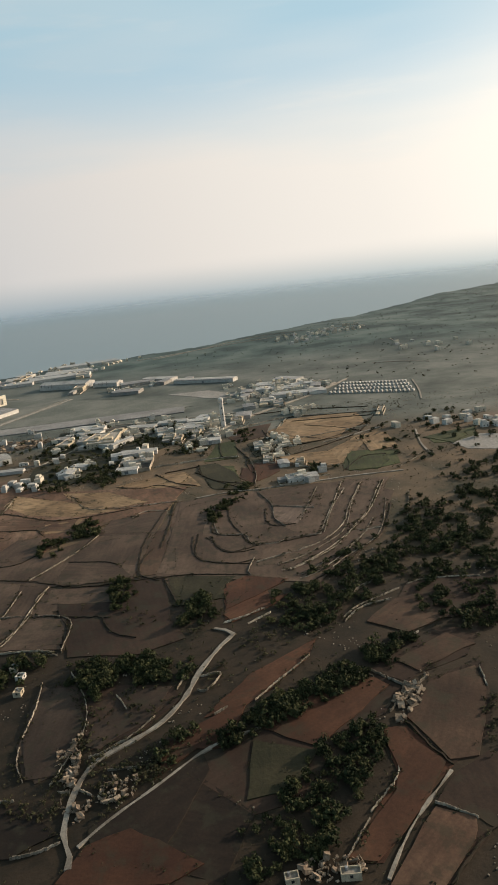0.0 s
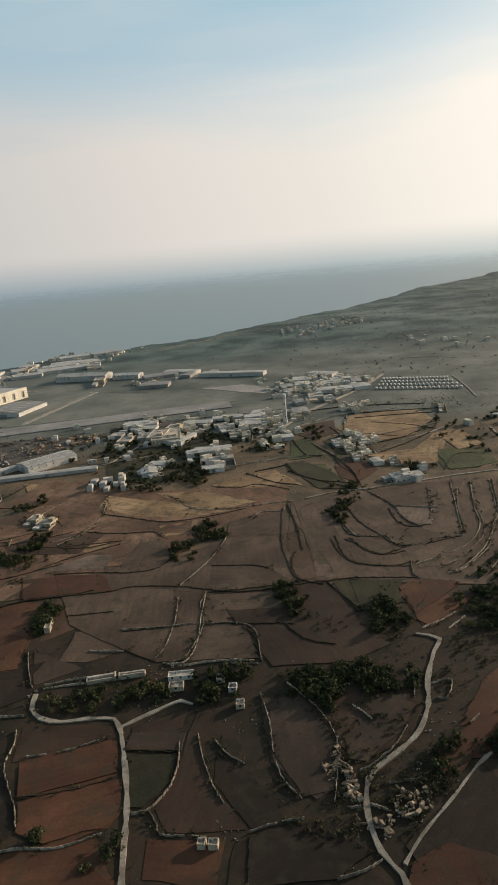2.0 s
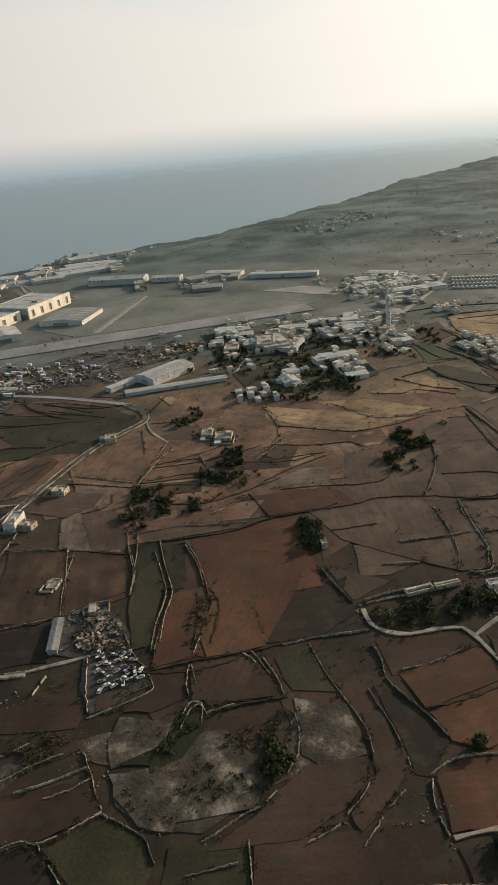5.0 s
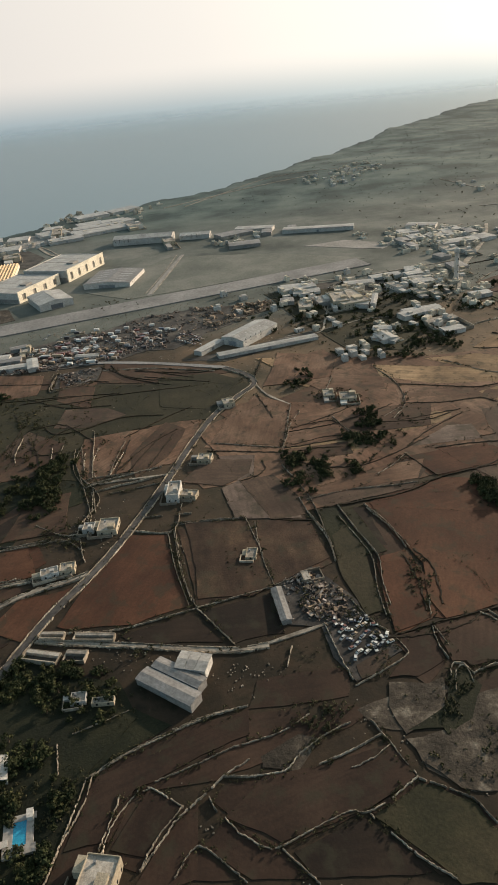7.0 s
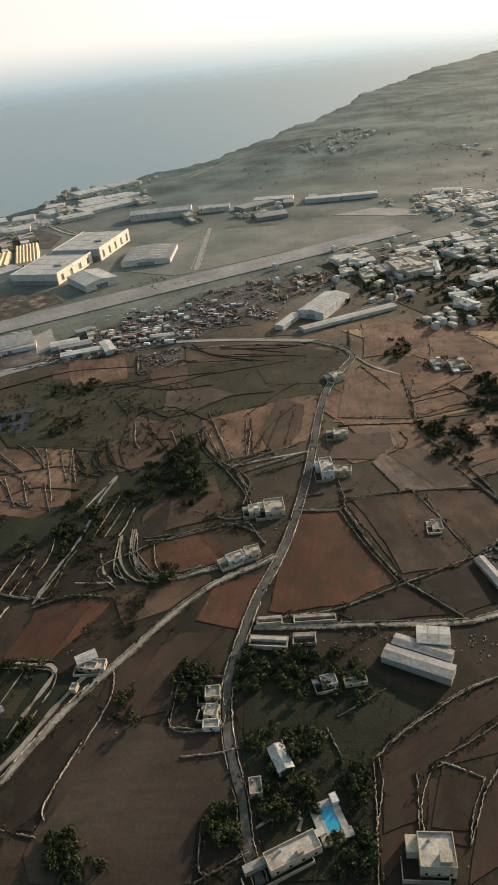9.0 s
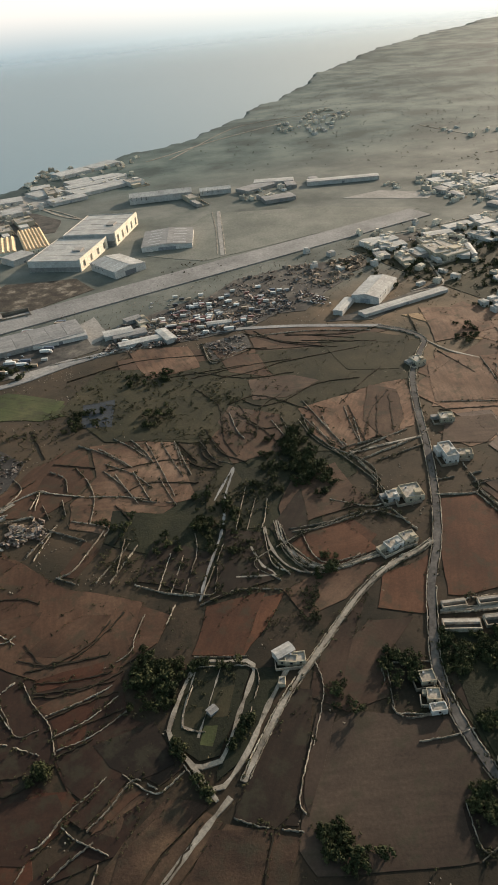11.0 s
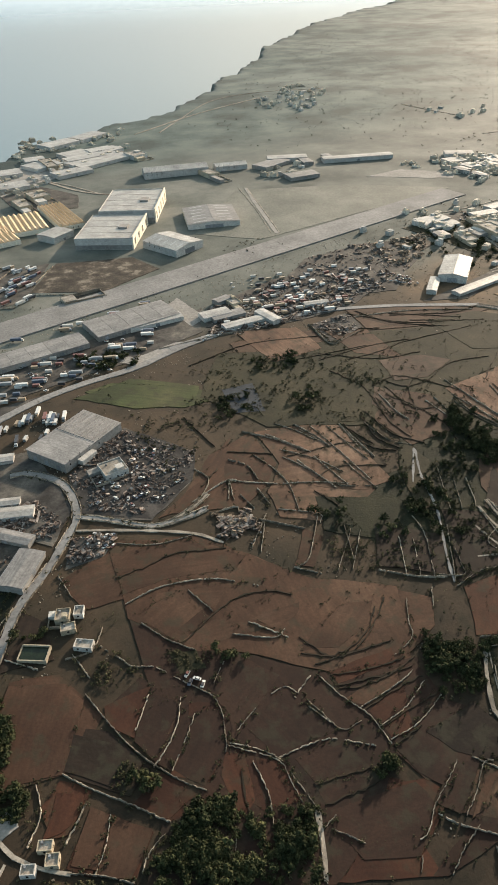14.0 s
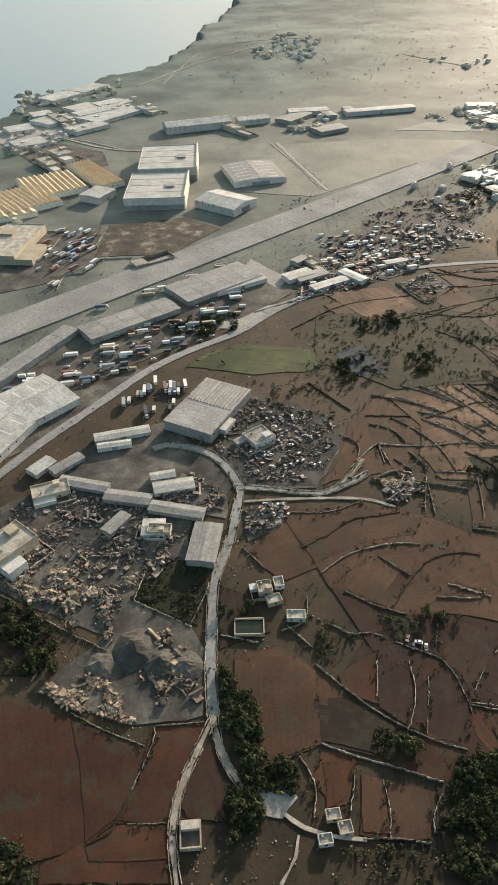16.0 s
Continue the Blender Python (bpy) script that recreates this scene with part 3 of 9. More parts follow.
SOIL = {"brown_terrace_soil": "tan-brown terrace of bare soil", "russet_soil": "deep russet ploughed field", "umber_soil": "dark umber ploughed field", "dry_brown_soil": "dry brown earth field", "dun_fallow_soil": "dun grey-brown fallow field", "dark_shade_net": "plot covered by dark blue shade net", "bleached_soil": "pale bleached fallow field", "oily_yard_dirt": "dark oily ground of a scrapyard", "garden_green": "dark green overgrown garden ground", "red_soil": "ploughed red earth field", "brown_soil": "ploughed brown earth field", "ploughed_soil": "brown field with broad plough strips",
        "pale_soil": "pale grey-brown fallow field", "dark_soil": "dark brown shaded field", "orange_terrace_soil": "orange-tan terraced soil", "straw_stubble": "straw-coloured stubble field", "green_crop": "low green crop field", "weedy_fallow": "weedy olive-green fallow field",
        "rocky_garrigue": "patch of pale rocky scrub", "airfield_grass": "dry grass of the old airfield", "yard_dust": "dusty grey work yard", "bleached_concrete": "bleached concrete hardstanding",
        "worn_asphalt": "grey asphalt hardstanding"}
LEVEL = [0]


def inside(x, y, poly):
    c = False
    j = len(poly) - 1
    for i in range(len(poly)):
        if (poly[i][1] > y) != (poly[j][1] > y) and x < (poly[j][0] - poly[i][0]) * (y - poly[i][1]) / (poly[j][1] - poly[i][1]) + poly[i][0]:
            c = not c
        j = i
    return c


def field(mat, pts):
    """One terrace of soil: uneven outline, top draped over the land, low edge all round."""
    LEVEL[0] += 1
    top = 0.2 + 0.0011 * min(LEVEL[0], 450)
    p = np.array(pts, float)
    out = []
    for a, b in zip(p, np.roll(p, -1, 0)):
        k = max(2, int(np.linalg.norm(b - a) / 7))
        nrm = np.array([-(b - a)[1], (b - a)[0]]) / (np.linalg.norm(b - a) + 1e-6)
        ph, am = rng.uniform(0, 6), min(1.6, np.linalg.norm(b - a) * 0.02)
        for i in range(k):
            s = i / k
            out.append(a + (b - a) * s + nrm * (am * math.sin(s * math.pi) * math.sin(ph) + rng.gauss(0, 0.3)))
    if p[:, 1].max() < 800 and mat.name not in ("yard_dust", "bleached_concrete", "oily_yard_dirt", "rocky_garrigue"):
        ph = rng.uniform(0, 50)
        for a, b in zip(out, out[1:] + out[:1]):
            for s in np.arange(0.5, np.linalg.norm(b - a), 2.0):
                q = a + (b - a) * s / (np.linalg.norm(b - a) + 1e-6)
                if noise.noise(Vector((q[0] / 24, q[1] / 24, ph))) > rng.uniform(-0.15, 0.7):
                    BUSH_SPOTS.append((q[0] + rng.gauss(0, 0.5), q[1] + rng.gauss(0, 0.5), rng.uniform(0.35, 1.0) * (2.0 if rng.random() < 0.06 else 1)))
    if mat.name not in ("weedy_fallow", "rocky_garrigue"):
        for x in np.arange(p[:, 0].min(), p[:, 0].max(), 4):
            for y in np.arange(p[:, 1].min(), p[:, 1].max(), 4):
                if y < 980 and inside(x, y, pts):
                    take(x, y)
    m = len(out)
    pv = [Vector((float(q[0]), float(q[1]))) for q in out]
    g = 16.0
    for x in np.arange(p[:, 0].min() + g / 2, p[:, 0].max(), g):
        for y in np.arange(p[:, 1].min() + g / 2, p[:, 1].max(), g):
            if inside(x, y, out):
                pv.append(Vector((float(x), float(y))))
    rv, _, rf, *_ = geometry.delaunay_2d_cdt(pv, [(i, (i + 1) % m) for i in range(m)], [], 1, 0.01)
    e = p - np.roll(p, -1, 0)
    long = e[np.argmax((e ** 2).sum(1))]
    rot = math.atan2(long[1], long[0])
    c = p.mean(0)
    zc = gz(*c)
    cs, sn = math.cos(-rot), math.sin(-rot)

    def loc(x, y, z):
        x, y = x - c[0], y - c[1]
        return (x * cs - y * sn, x * sn + y * cs, z - zc)
    v = [loc(q[0], q[1], gz(q[0], q[1]) + top) for q in rv]
    f = [tuple(t) for t in rf]
    o = len(v)
    for q in out:
        v += [loc(q[0], q[1], gz(q[0], q[1]) + top), loc(q[0], q[1], gz(q[0], q[1]) - 0.3)]
    f += [(o + 2 * i, o + 2 * i + 1, o + (2 * i + 3) % (2 * m), o + (2 * i + 2) % (2 * m)) for i in range(m)]
    ob = link("field", v, f, mat, None, (c[0], c[1], zc), rot)
    return tagged(ob, SOIL[mat.name] + " between low walls", "field", kind="structure")


# ---- plants ----
ICO_V = np.array([(0, 0, 1), *[(0.894 * math.cos(a), 0.894 * math.sin(a), 0.447) for a in np.arange(5) * 1.2566],
                  *[(0.894 * math.cos(a + 0.628), 0.894 * math.sin(a + 0.628), -0.447) for a in np.arange(5) * 1.2566], (0, 0, -1)])
ICO_F = [(0, i, i % 5 + 1) for i in range(1, 6)] + [(i, i + 5, i % 5 + 1) for i in range(1, 6)] + [(i % 5 + 1, i + 5, i % 5 + 6) for i in range(1, 6)] + [(11, i % 5 + 6, i + 5) for i in range(1, 6)]


OCT_V = np.array([(0, 0, 1), (0.95, 0, 0), (0, 0.95, 0), (-0.95, 0, 0), (0, -0.95, 0), (0, 0, -0.8)])
OCT_F = [(0, 1, 2), (0, 2, 3), (0, 3, 4), (0, 4, 1), (5, 2, 1), (5, 3, 2), (5, 4, 3), (5, 1, 4)]


def crown(r, seed, lumps=10, leaves=150, leaf=0.115, ico=False):
    """Leaf clumps with loose leafy sprays over them, round an uneven crown of radius r, base at z 0."""
    g = random.Random(seed)
    v, f, mids = [], [], []
    for _ in range(lumps):
        a, d, z = g.uniform(0, 6.28), r * 0.70 * math.sqrt(g.random()), r * g.uniform(0.35, 1.1)
        s = r * g.uniform(0.22, 0.40)
        mids.append((d * math.cos(a), d * math.sin(a), z, s))
        o = len(v)
        for q in (ICO_V if ico else OCT_V):
            k = s * g.uniform(0.65, 1.15)
            v.append((d * math.cos(a) + q[0] * k, d * math.sin(a) + q[1] * k, z + q[2] * k * 0.8))
        f += [tuple(i + o for i in t) for t in (ICO_F if ico else OCT_F)]
    for _ in range(leaves):
        x, y, z, s = g.choice(mids)
        w = np.array([g.gauss(0, 1), g.gauss(0, 1), g.gauss(0.35, 1)])
        w *= s * g.uniform(0.85, 1.35) / np.linalg.norm(w)
        c = np.array((x, y, z)) + w * (1, 1, 0.85)
        p, q = [np.array([g.gauss(0, 1) for _ in range(3)]) for _ in range(2)]
        p *= r * leaf * g.uniform(0.7, 1.4) / np.linalg.norm(p)
        q *= r * leaf * g.uniform(0.7, 1.4) / np.linalg.norm(q)
        o = len(v)
        v += [tuple(c - p), tuple(c + q), tuple(c + p), tuple(c - q * 0.6)]
        f.append((o, o + 1, o + 2, o + 3))
    return np.array(v), f


CROWNS = [crown(1.0, 11 + k) for k in range(6)]
LOW = [crown(1.0, 40 + k, 4, 22, 0.16, False) for k in range(6)]
TUFT = [crown(1.0, 60 + k, 2, 6, 0.3, False) for k in range(6)]


def plant_mass(name, spots, mat, shapes, label, category):
    """Many plants too close to count, in one mesh. spots: x, y, radius."""
    vs, fs, o = [], [], 0
    for x, y, r in spots:
        v, f = shapes[rng.randrange(len(shapes))]
        a = rng.uniform(0, 6.28)
        c, s = math.cos(a), math.sin(a)
        q = np.stack([v[:, 0] * c - v[:, 1] * s, v[:, 0] * s + v[:, 1] * c, v[:, 2] * rng.uniform(0.8, 1.15) - 0.25], 1) * r + (x, y, gz(x, y) + 0.3)
        vs.append(q)
        fs += [tuple(i + o for i in t) for t in f]
        o += len(v)
    return tagged(link(name, np.concatenate(vs), fs, mat), label, category, kind="stuff")


def tree(x, y, r):
    t = thing("tree", x, y, rng.uniform(0, 360), "dark olive-green carob tree with a rounded uneven crown", "tree", "scattered trees")
    h = r * 0.55
    v, f = [], []
    for k in range(5):
        z, w = h * 1.6 * k / 4, 0.16 * r * (1 - 0.7 * k / 4)
        v += [(w * math.cos(a) + 0.08 * r * k / 4, w * math.sin(a), z - 0.3) for a in np.arange(6) * 1.047]
        if k:
            f += [(6 * k - 6 + i, 6 * k - 6 + (i + 1) % 6, 6 * k + (i + 1) % 6, 6 * k + i) for i in range(6)]
    part("trunk", (v, f), BARK, t)
    cv, cf = CROWNS[rng.randrange(6)]
    part("crown", ((cv * r + (0, 0, h * 0.5)).tolist(), cf), LEAF, t)


def grove(count, kind, poly):
    """Trees or bushes scattered over an area: a few stand out singly, the rest grow together."""
    p = np.array(poly, float)
    spots, tries = [], 0
    size = (1.8, 4.4) if kind == "tree" else (0.9, 2.4)
    count = int(count * 1.3)
    while len(spots) < count and tries < count * 30:
        tries += 1
        x, y = rng.uniform(p[:, 0].min(), p[:, 0].max()), rng.uniform(p[:, 1].min(), p[:, 1].max())
        if inside(x, y, poly) and noise.noise(Vector((x / 16, y / 16, 3))) > rng.uniform(-0.55, 0.35):
            spots.append((x, y, rng.uniform(*size) * (1.25 if rng.random() < 0.15 else 1)))
    if kind == "tree":
        for s in spots[:3]:
            tree(*s)
        low = [(x + rng.gauss(0, 3), y + rng.gauss(0, 3), rng.uniform(0.7, 1.8)) for x, y, _ in spots]
        plant_mass("undergrowth", low, BUSH, LOW, "low undergrowth between the trees", "shrubs")
        spots = spots[3:]
    if spots:
        plant_mass("thicket" if kind == "tree" else "scrub", spots, LEAF if kind == "tree" else BUSH, CROWNS if kind == "tree" else LOW,
                   "dense dark green trees and shrubs" if kind == "tree" else "low dry shrubs and tangled scrub", "trees" if kind == "tree" else "shrubs")


# ---- buildings ----
def openings(t, w, d, h, every=4.6, z0=1.0, z1=2.2, sides_=(0, 1, 2, 3)):
    """Window panes set in frames along the four sides."""
    for s in sides_:
        ln, off = (w, d / 2) if s % 2 == 0 else (d, w / 2)
        k = int(ln / every)
        for i in range(min(k, 4)):
            u = (i + 0.5) / k * ln - ln / 2
            for lv in range(max(1, int((h - 0.6) / 3.2))):
                a = radians(90 * s)
                m = (u * math.cos(a) - (-off) * math.sin(a), u * math.sin(a) + (-off) * math.cos(a), lv * 3.2)
                part("window", merge(box(-0.55, 0.55, -0.09, 0.12, z0, z1)), GLASS, t, "", m, a)


def flat_house(x, y, w, d, h, rot):
    """A flat-roofed Mediterranean house with parapet, roof hut and tank."""
    w, d = max(w, 3.6), max(d, 3.4)
    h = h * (0.6 if min(w, d) < 7 else 0.85) if h < 6 else h
    wallm = rng.choice((CREAM, CREAM, WHITE))
    t = thing("house", x, y, rot, "flat-roofed cream limestone house with parapet and water tank" if wallm is CREAM else "whitewashed flat-roofed house with parapet and water tank", "house")
    a, b, k = w / 2, d / 2, 0.35
    body = merge(box(-a, a, -b, -b + k, -1, h + 0.8), box(-a, a, b - k, b, -1, h + 0.8), box(-a, -a + k, -b + k, b - k, -1, h + 0.8), box(a - k, a, -b + k, b - k, -1, h + 0.8))
    part("wall", body, wallm, t)
    part("roof", box(-a + k, a - k, -b + k, b - k, h - 0.3, h), ROOFTOP, t)
    openings(t, w, d, h, 4.5)
    part("door", box(-0.6, 0.6, -b - 0.06, -b + 0.1, 0, 2.2), STEEL, t, "dark painted door")
    if w > 7 and d > 7:
        q = min(w, d) * 0.16
        part("roof_hut", merge(box(a * 0.2, a * 0.2 + 2 * q, b * 0.1, b * 0.1 + 2 * q, h, h + 2.3), box(a * 0.2 - 0.15, a * 0.2 + 2 * q + 0.15, b * 0.1 - 0.15, b * 0.1 + 2 * q + 0.15, h + 2.3, h + 2.5)), wallm, t)
    q = rng.uniform(0.35, 0.6)
    if min(w, d) > 6:
        part("annex", box(-a, -a + w * q, -b - d * rng.uniform(0.3, 0.55), -b - 0.02, -1, h * 0.72), rng.choice((CREAM, WHITE, CONCRETE)), t, "lower pale annex")
        part("yard_wall", merge(box(-a + w * q + 0.05, a + 2.5, -b - d * 0.5, -b - d * 0.5 + 0.4, -1, 1.5), box(a + 2.1, a + 2.5, -b - d * 0.5 + 0.4, b * 0.6, -1, 1.6), box(a + 0.02, a + 2.1, b * 0.6 - 0.4, b * 0.6, -1, 1.5)), STONE, t, "rough stone yard wall")
    n = 8
    ring = [(0.6 * math.cos(i * 6.283 / n), 0.6 * math.sin(i * 6.283 / n)) for i in range(n)]
    tank = [(px - a * 0.5, py - b * 0.4, z) for z in (h, h + 1.3) for px, py in ring]
    part("water_tank", (tank, [(i, (i + 1) % n, n + (i + 1) % n, n + i) for i in range(n)] + [tuple(range(n, 2 * n))]), STEEL, t, "grey roof water tank")
    return t


def villa(x, y, w, d, h, rot):
    t = flat_house(x, y, w, d, h, rot)
    t.name = "villa"
    tagged(t, "white villa with terrace beside a swimming pool", "villa")
    part("porch", merge(box(-w * 0.5, -w * 0.1, d / 2, d / 2 + 4, 2.6, 2.9), *[box(q - 0.15, q + 0.15, d / 2 + 3.6, d / 2 + 3.9, 0, 2.6) for q in (-w * 0.48, -w * 0.3, -w * 0.12)]), WHITE, t)


def shed(x, y, w, d, h, rot, roofm, bays=1):
    """A low industrial shed: walls, roof panels by the bay with gutters, roller doors."""
    if w < d:
        w, d, rot = d, w, rot + 90
    t = thing("shed", x, y, rot, "long low shed with a pale sheet roof" if roofm is WHITEROOF else "long grey flat-roofed industrial shed in bays", "shed")
    a, b = w / 2, d / 2
    part("wall", box(-a, a, -b, b, -1, h - 0.5), WHITE if roofm is WHITEROOF else CONCRETE, t)
    n = max(bays, 1)
    for i in range(n):
        x0, x1 = -a + w * i / n, -a + w * (i + 1) / n
        part("roof_panel", prism_x(x0 + 0.12 - (0.3 if i == 0 else 0), x1 - 0.12 + (0.3 if i == n - 1 else 0), -b - 0.4, b + 0.4, h - 0.5, h + 0.25), roofm, t)
        part("roller_door", box((x0 + x1) / 2 - min(2, w / n * 0.3), (x0 + x1) / 2 + min(2, w / n * 0.3), -b - 0.07, -b + 0.1, 0, min(3.4, h - 1)), STEEL, t, "grey roller door")
    for y0 in (-b - 0.6, b + 0.4):
        part("gutter", box(-a, a, y0, y0 + 0.2, h - 0.75, h - 0.5), STEEL, t)
    return t


def prism_x(x0, x1, y0, y1, z0, z1):
    ym = (y0 + y1) / 2
    v = [(x, q, z) for x in (x0, x1) for q, z in ((y0, z0), (ym, z1), (y1, z0), (y1, z0 - 0.25), (y0, z0 - 0.25))]
    return v, [(0, 1, 6, 5), (1, 2, 7, 6), (2, 3, 8, 7), (3, 4, 9, 8), (4, 0, 5, 9), (4, 3, 2, 1, 0), (5, 6, 7, 8, 9)]


def gable_shed(x, y, w, d, h, rot, roofm):
    """A steel warehouse: ridge along the longer side, skylights, doors at the gable."""
    if w > d:
        w, d, rot = d, w, rot - 90
    t = thing("warehouse", x, y, rot, "white sheet-clad warehouse with a shallow gabled roof" if roofm is WHITEROOF else "grey-roofed warehouse with pale walls", "warehouse")
    a, b, e = w / 2, d / 2, h * 0.72
    v, f = merge(box(-a, a, -b, b, -1, e), ([(-a, -b, e), (a, -b, e), (0, -b, h - 0.1), (-a, b, e), (a, b, e), (0, b, h - 0.1)], [(0, 1, 2), (3, 5, 4)]))
    part("wall", (v, f), WHITE, t)
    for s in (-1, 1):
        pv = [(s * (a + 0.5), -b - 0.4, e - 0.05), (0, -b - 0.4, h), (0, b + 0.4, h), (s * (a + 0.5), b + 0.4, e - 0.05)]
        pv += [(q[0], q[1], q[2] + 0.22) for q in pv]
        part("roof_slope", (pv, [(0, 1, 2, 3), (4, 7, 6, 5), (0, 4, 5, 1), (1, 5, 6, 2), (2, 6, 7, 3), (3, 7, 4, 0)]), roofm, t)
        for k in range(max(2, int(d / 12))):
            yy = -b + d * (k + 0.5) / max(2, int(d / 12))
            x0, x1 = s * a * 0.25, s * a * 0.75
            z = [h + (e - h) * abs(q) / a + 0.235 for q in (x0, x1)]
            part("skylight", ([(x0, yy - 0.6, z[0]), (x1, yy - 0.6, z[1]), (x1, yy + 0.6, z[1]), (x0, yy + 0.6, z[0]), (x0, yy - 0.6, z[0] - 0.2), (x1, yy - 0.6, z[1] - 0.2), (x1, yy + 0.6, z[1] - 0.2), (x0, yy + 0.6, z[0] - 0.2)],
                              [(0, 1, 2, 3), (0, 4, 5, 1), (1, 5, 6, 2), (2, 6, 7, 3), (3, 7, 4, 0)]), ROOFLIGHT, t, "dull translucent roof light")
    part("ridge_cap", box(-0.4, 0.4, -b - 0.4, b + 0.4, h + 0.1, h + 0.32), roofm, t)
    for s in (-1, 1):
        part("sliding_door", box(-a * 0.35, a * 0.35, s * b - 0.09, s * b + 0.09, 0, e * 0.7), STEEL, t, "grey sliding door")
    openings(t, w, d, e, 8, e * 0.55, e * 0.75, (1, 3))
    return t


def factory(x, y, w, d, h, rot):
    """A broad grey works hall, one half of its roof in raised ribs."""
    t = thing("works_hall", x, y, rot, "large grey works hall with ribbed roof beside a scrapyard", "factory")
    a, b = w / 2, d / 2
    part("wall", box(-a, a, -b, b, -1, h - 0.4), CONCRETE, t)
    part("roof", box(-a - 0.4, a + 0.4, -b - 0.4, b + 0.4, h - 0.4, h), GREYROOF, t)
    n = 14
    for i in range(n):
        x0 = -a + w * i / n
        part("roof_rib", prism(x0 + 0.25, x0 + w / n - 0.25, b * 0.02, b * 0.97, h + 0.005, h + 0.75), GREYROOF, t)
    part("office", merge(box(a, a + 5, -b * 0.6, -b * 0.1, -1, 4.5)), WHITE, t)
    for k in range(3):
        part("roller_door", box(-a * 0.7 + k * a * 0.6, -a * 0.7 + k * a * 0.6 + 4, -b - 0.08, -b + 0.1, 0, 4.2), STEEL, t, "grey roller door")
    openings(t, w, d, h, 9, 4, 5.4, (1, 3))


def bay_factory(x, y, w, d, h, rot):
    """A tall flat-roofed hall whose sunlit end is a row of bays with deep tall windows. Sunlight is put into that end's
    lighter cream.
    """
    t = thing("bay_factory", x, y, rot, "tall cream factory block with bays of tall windows", "factory")
    a, b = w / 2, d / 2
    part("wall", box(-a, a - 0.8, -b, b, -1, h - 0.8), WHITE, t, "clad wall, greyer than the sunlit end")
    part("roof", box(-a + 0.4, a - 1.2, -b + 0.4, b - 0.4, h - 0.8, h - 0.5), WHITEROOF, t)
    part("parapet", merge(box(-a, a, -b, -b + 0.4, h - 0.8, h + 0.4), box(-a, a, b - 0.4, b, h - 0.8, h + 0.4), box(-a, -a + 0.4, -b + 0.4, b - 0.4, h - 0.8, h + 0.4)), WHITE, t)
    n = max(4, int(d / 20))
    for i in range(n):
        y0, y1 = -b + d * i / n, -b + d * (i + 1) / n
        q = (y1 - y0) * 0.34
        part("bay", merge(box(a - 0.8, a + 0.8, y0 + 0.02, y0 + q, -1, h + 2), box(a - 0.8, a + 0.8, y1 - q, y1 - 0.02, -1, h + 2), box(a - 0.8, a + 0.8, y0 + q, y1 - q, h * 0.78, h + 2), box(a - 0.8, a + 0.8, y0 + q, y1 - q, -1, 2.5)), OCHRE, t, "concrete bay in a lighter sunlit cream")
        # glazing takes a pale roof colour, the softening by haze set in its tone
        part("window", box(a - 0.79, a - 0.5, y0 + q, y1 - q, 2.5, h * 0.78), ROOFTOP, t, "tall glazing in a hazed pale tone")
    for k in range(3):
        part("roof_seam", box(-a + 0.5, a - 1.3, -b + d * (k + 1) / 4 - 0.25, -b + d * (k + 1) / 4 + 0.25, h - 0.5, h - 0.3), ROOFTOP, t)
    part("roof_plant", box(a * 0.3, a * 0.6, -b * 0.2, b * 0.1, h - 0.5, h + 1.6), CONCRETE, t)
    part("base_band", box(-a - 0.05, a - 0.85, -b - 0.08, -b + 0.05, 0, h * 0.4), CONCRETE, t)


def saw_shed(x, y, w, d, h, rot, n):
    """A weaving-shed roof: parallel ridges with sunlit cream slopes."""
    t = thing("sawtooth_factory", x, y, rot, "factory with rows of cream sawtooth roofs", "factory")
    a, b = w / 2, d / 2
    part("wall", box(-a, a, -b, b, -1, h - 2.2), OCHRE, t)
    for i in range(n):
        x0, x1 = -a + w * i / n, -a + w * (i + 1) / n
        v = [(x0, -b, h - 2.2), (x1 - 0.2, -b, h - 2.2), (x0 + (x1 - x0) * 0.45, -b, h + 0.6), (x0, b, h - 2.2), (x1 - 0.2, b, h - 2.2), (x0 + (x1 - x0) * 0.45, b, h + 0.6)]
        part("roof_ridge", (v, [(0, 1, 2), (3, 5, 4), (0, 2, 5, 3), (1, 4, 5, 2)]), YELLOW, t)
        part("gutter", box(x1 - 0.2, x1 + 0.2 if i < n - 1 else x1, -b, b, h - 2.3, h - 2.0), GREYROOF, t)
    openings(t, w, d, h - 2.2, 7, 1.5, 3.5)


def court(x, y, w, d, h, rot, water=False):
    """A roofless walled enclosure."""
    t = thing("walled_tank" if water else "walled_yard", x, y, rot, "square stone reservoir holding dark green water" if water else "roofless stone walled yard with a lean-to", "reservoir" if water else "ruin")
    a, b, k = w / 2, d / 2, 0.6
    for s in ((-a, a, -b, -b + k), (-a, a, b - k, b), (-a, -a + k, -b + k, b - k), (a - k, a, -b + k, b - k)):
        part("side_wall", box(*s, -1, h * rng.uniform(0.6, 1.0)), CREAM if water else STONE, t)
    part("bed", box(-a + k, a - k, -b + k, b - k, -0.5, h * 0.55 if water else 0.35), POND if water else YARD, t)
    if not water:
        part("lean_to", merge(box(-a + k, -a + k + w * 0.3, -b + k, b - k, h * 0.8, h * 0.88), box(-a + k + w * 0.3 - 0.3, -a + k + w * 0.3, -b + k, b - k, 0, h * 0.8)), ROOFTOP, t)

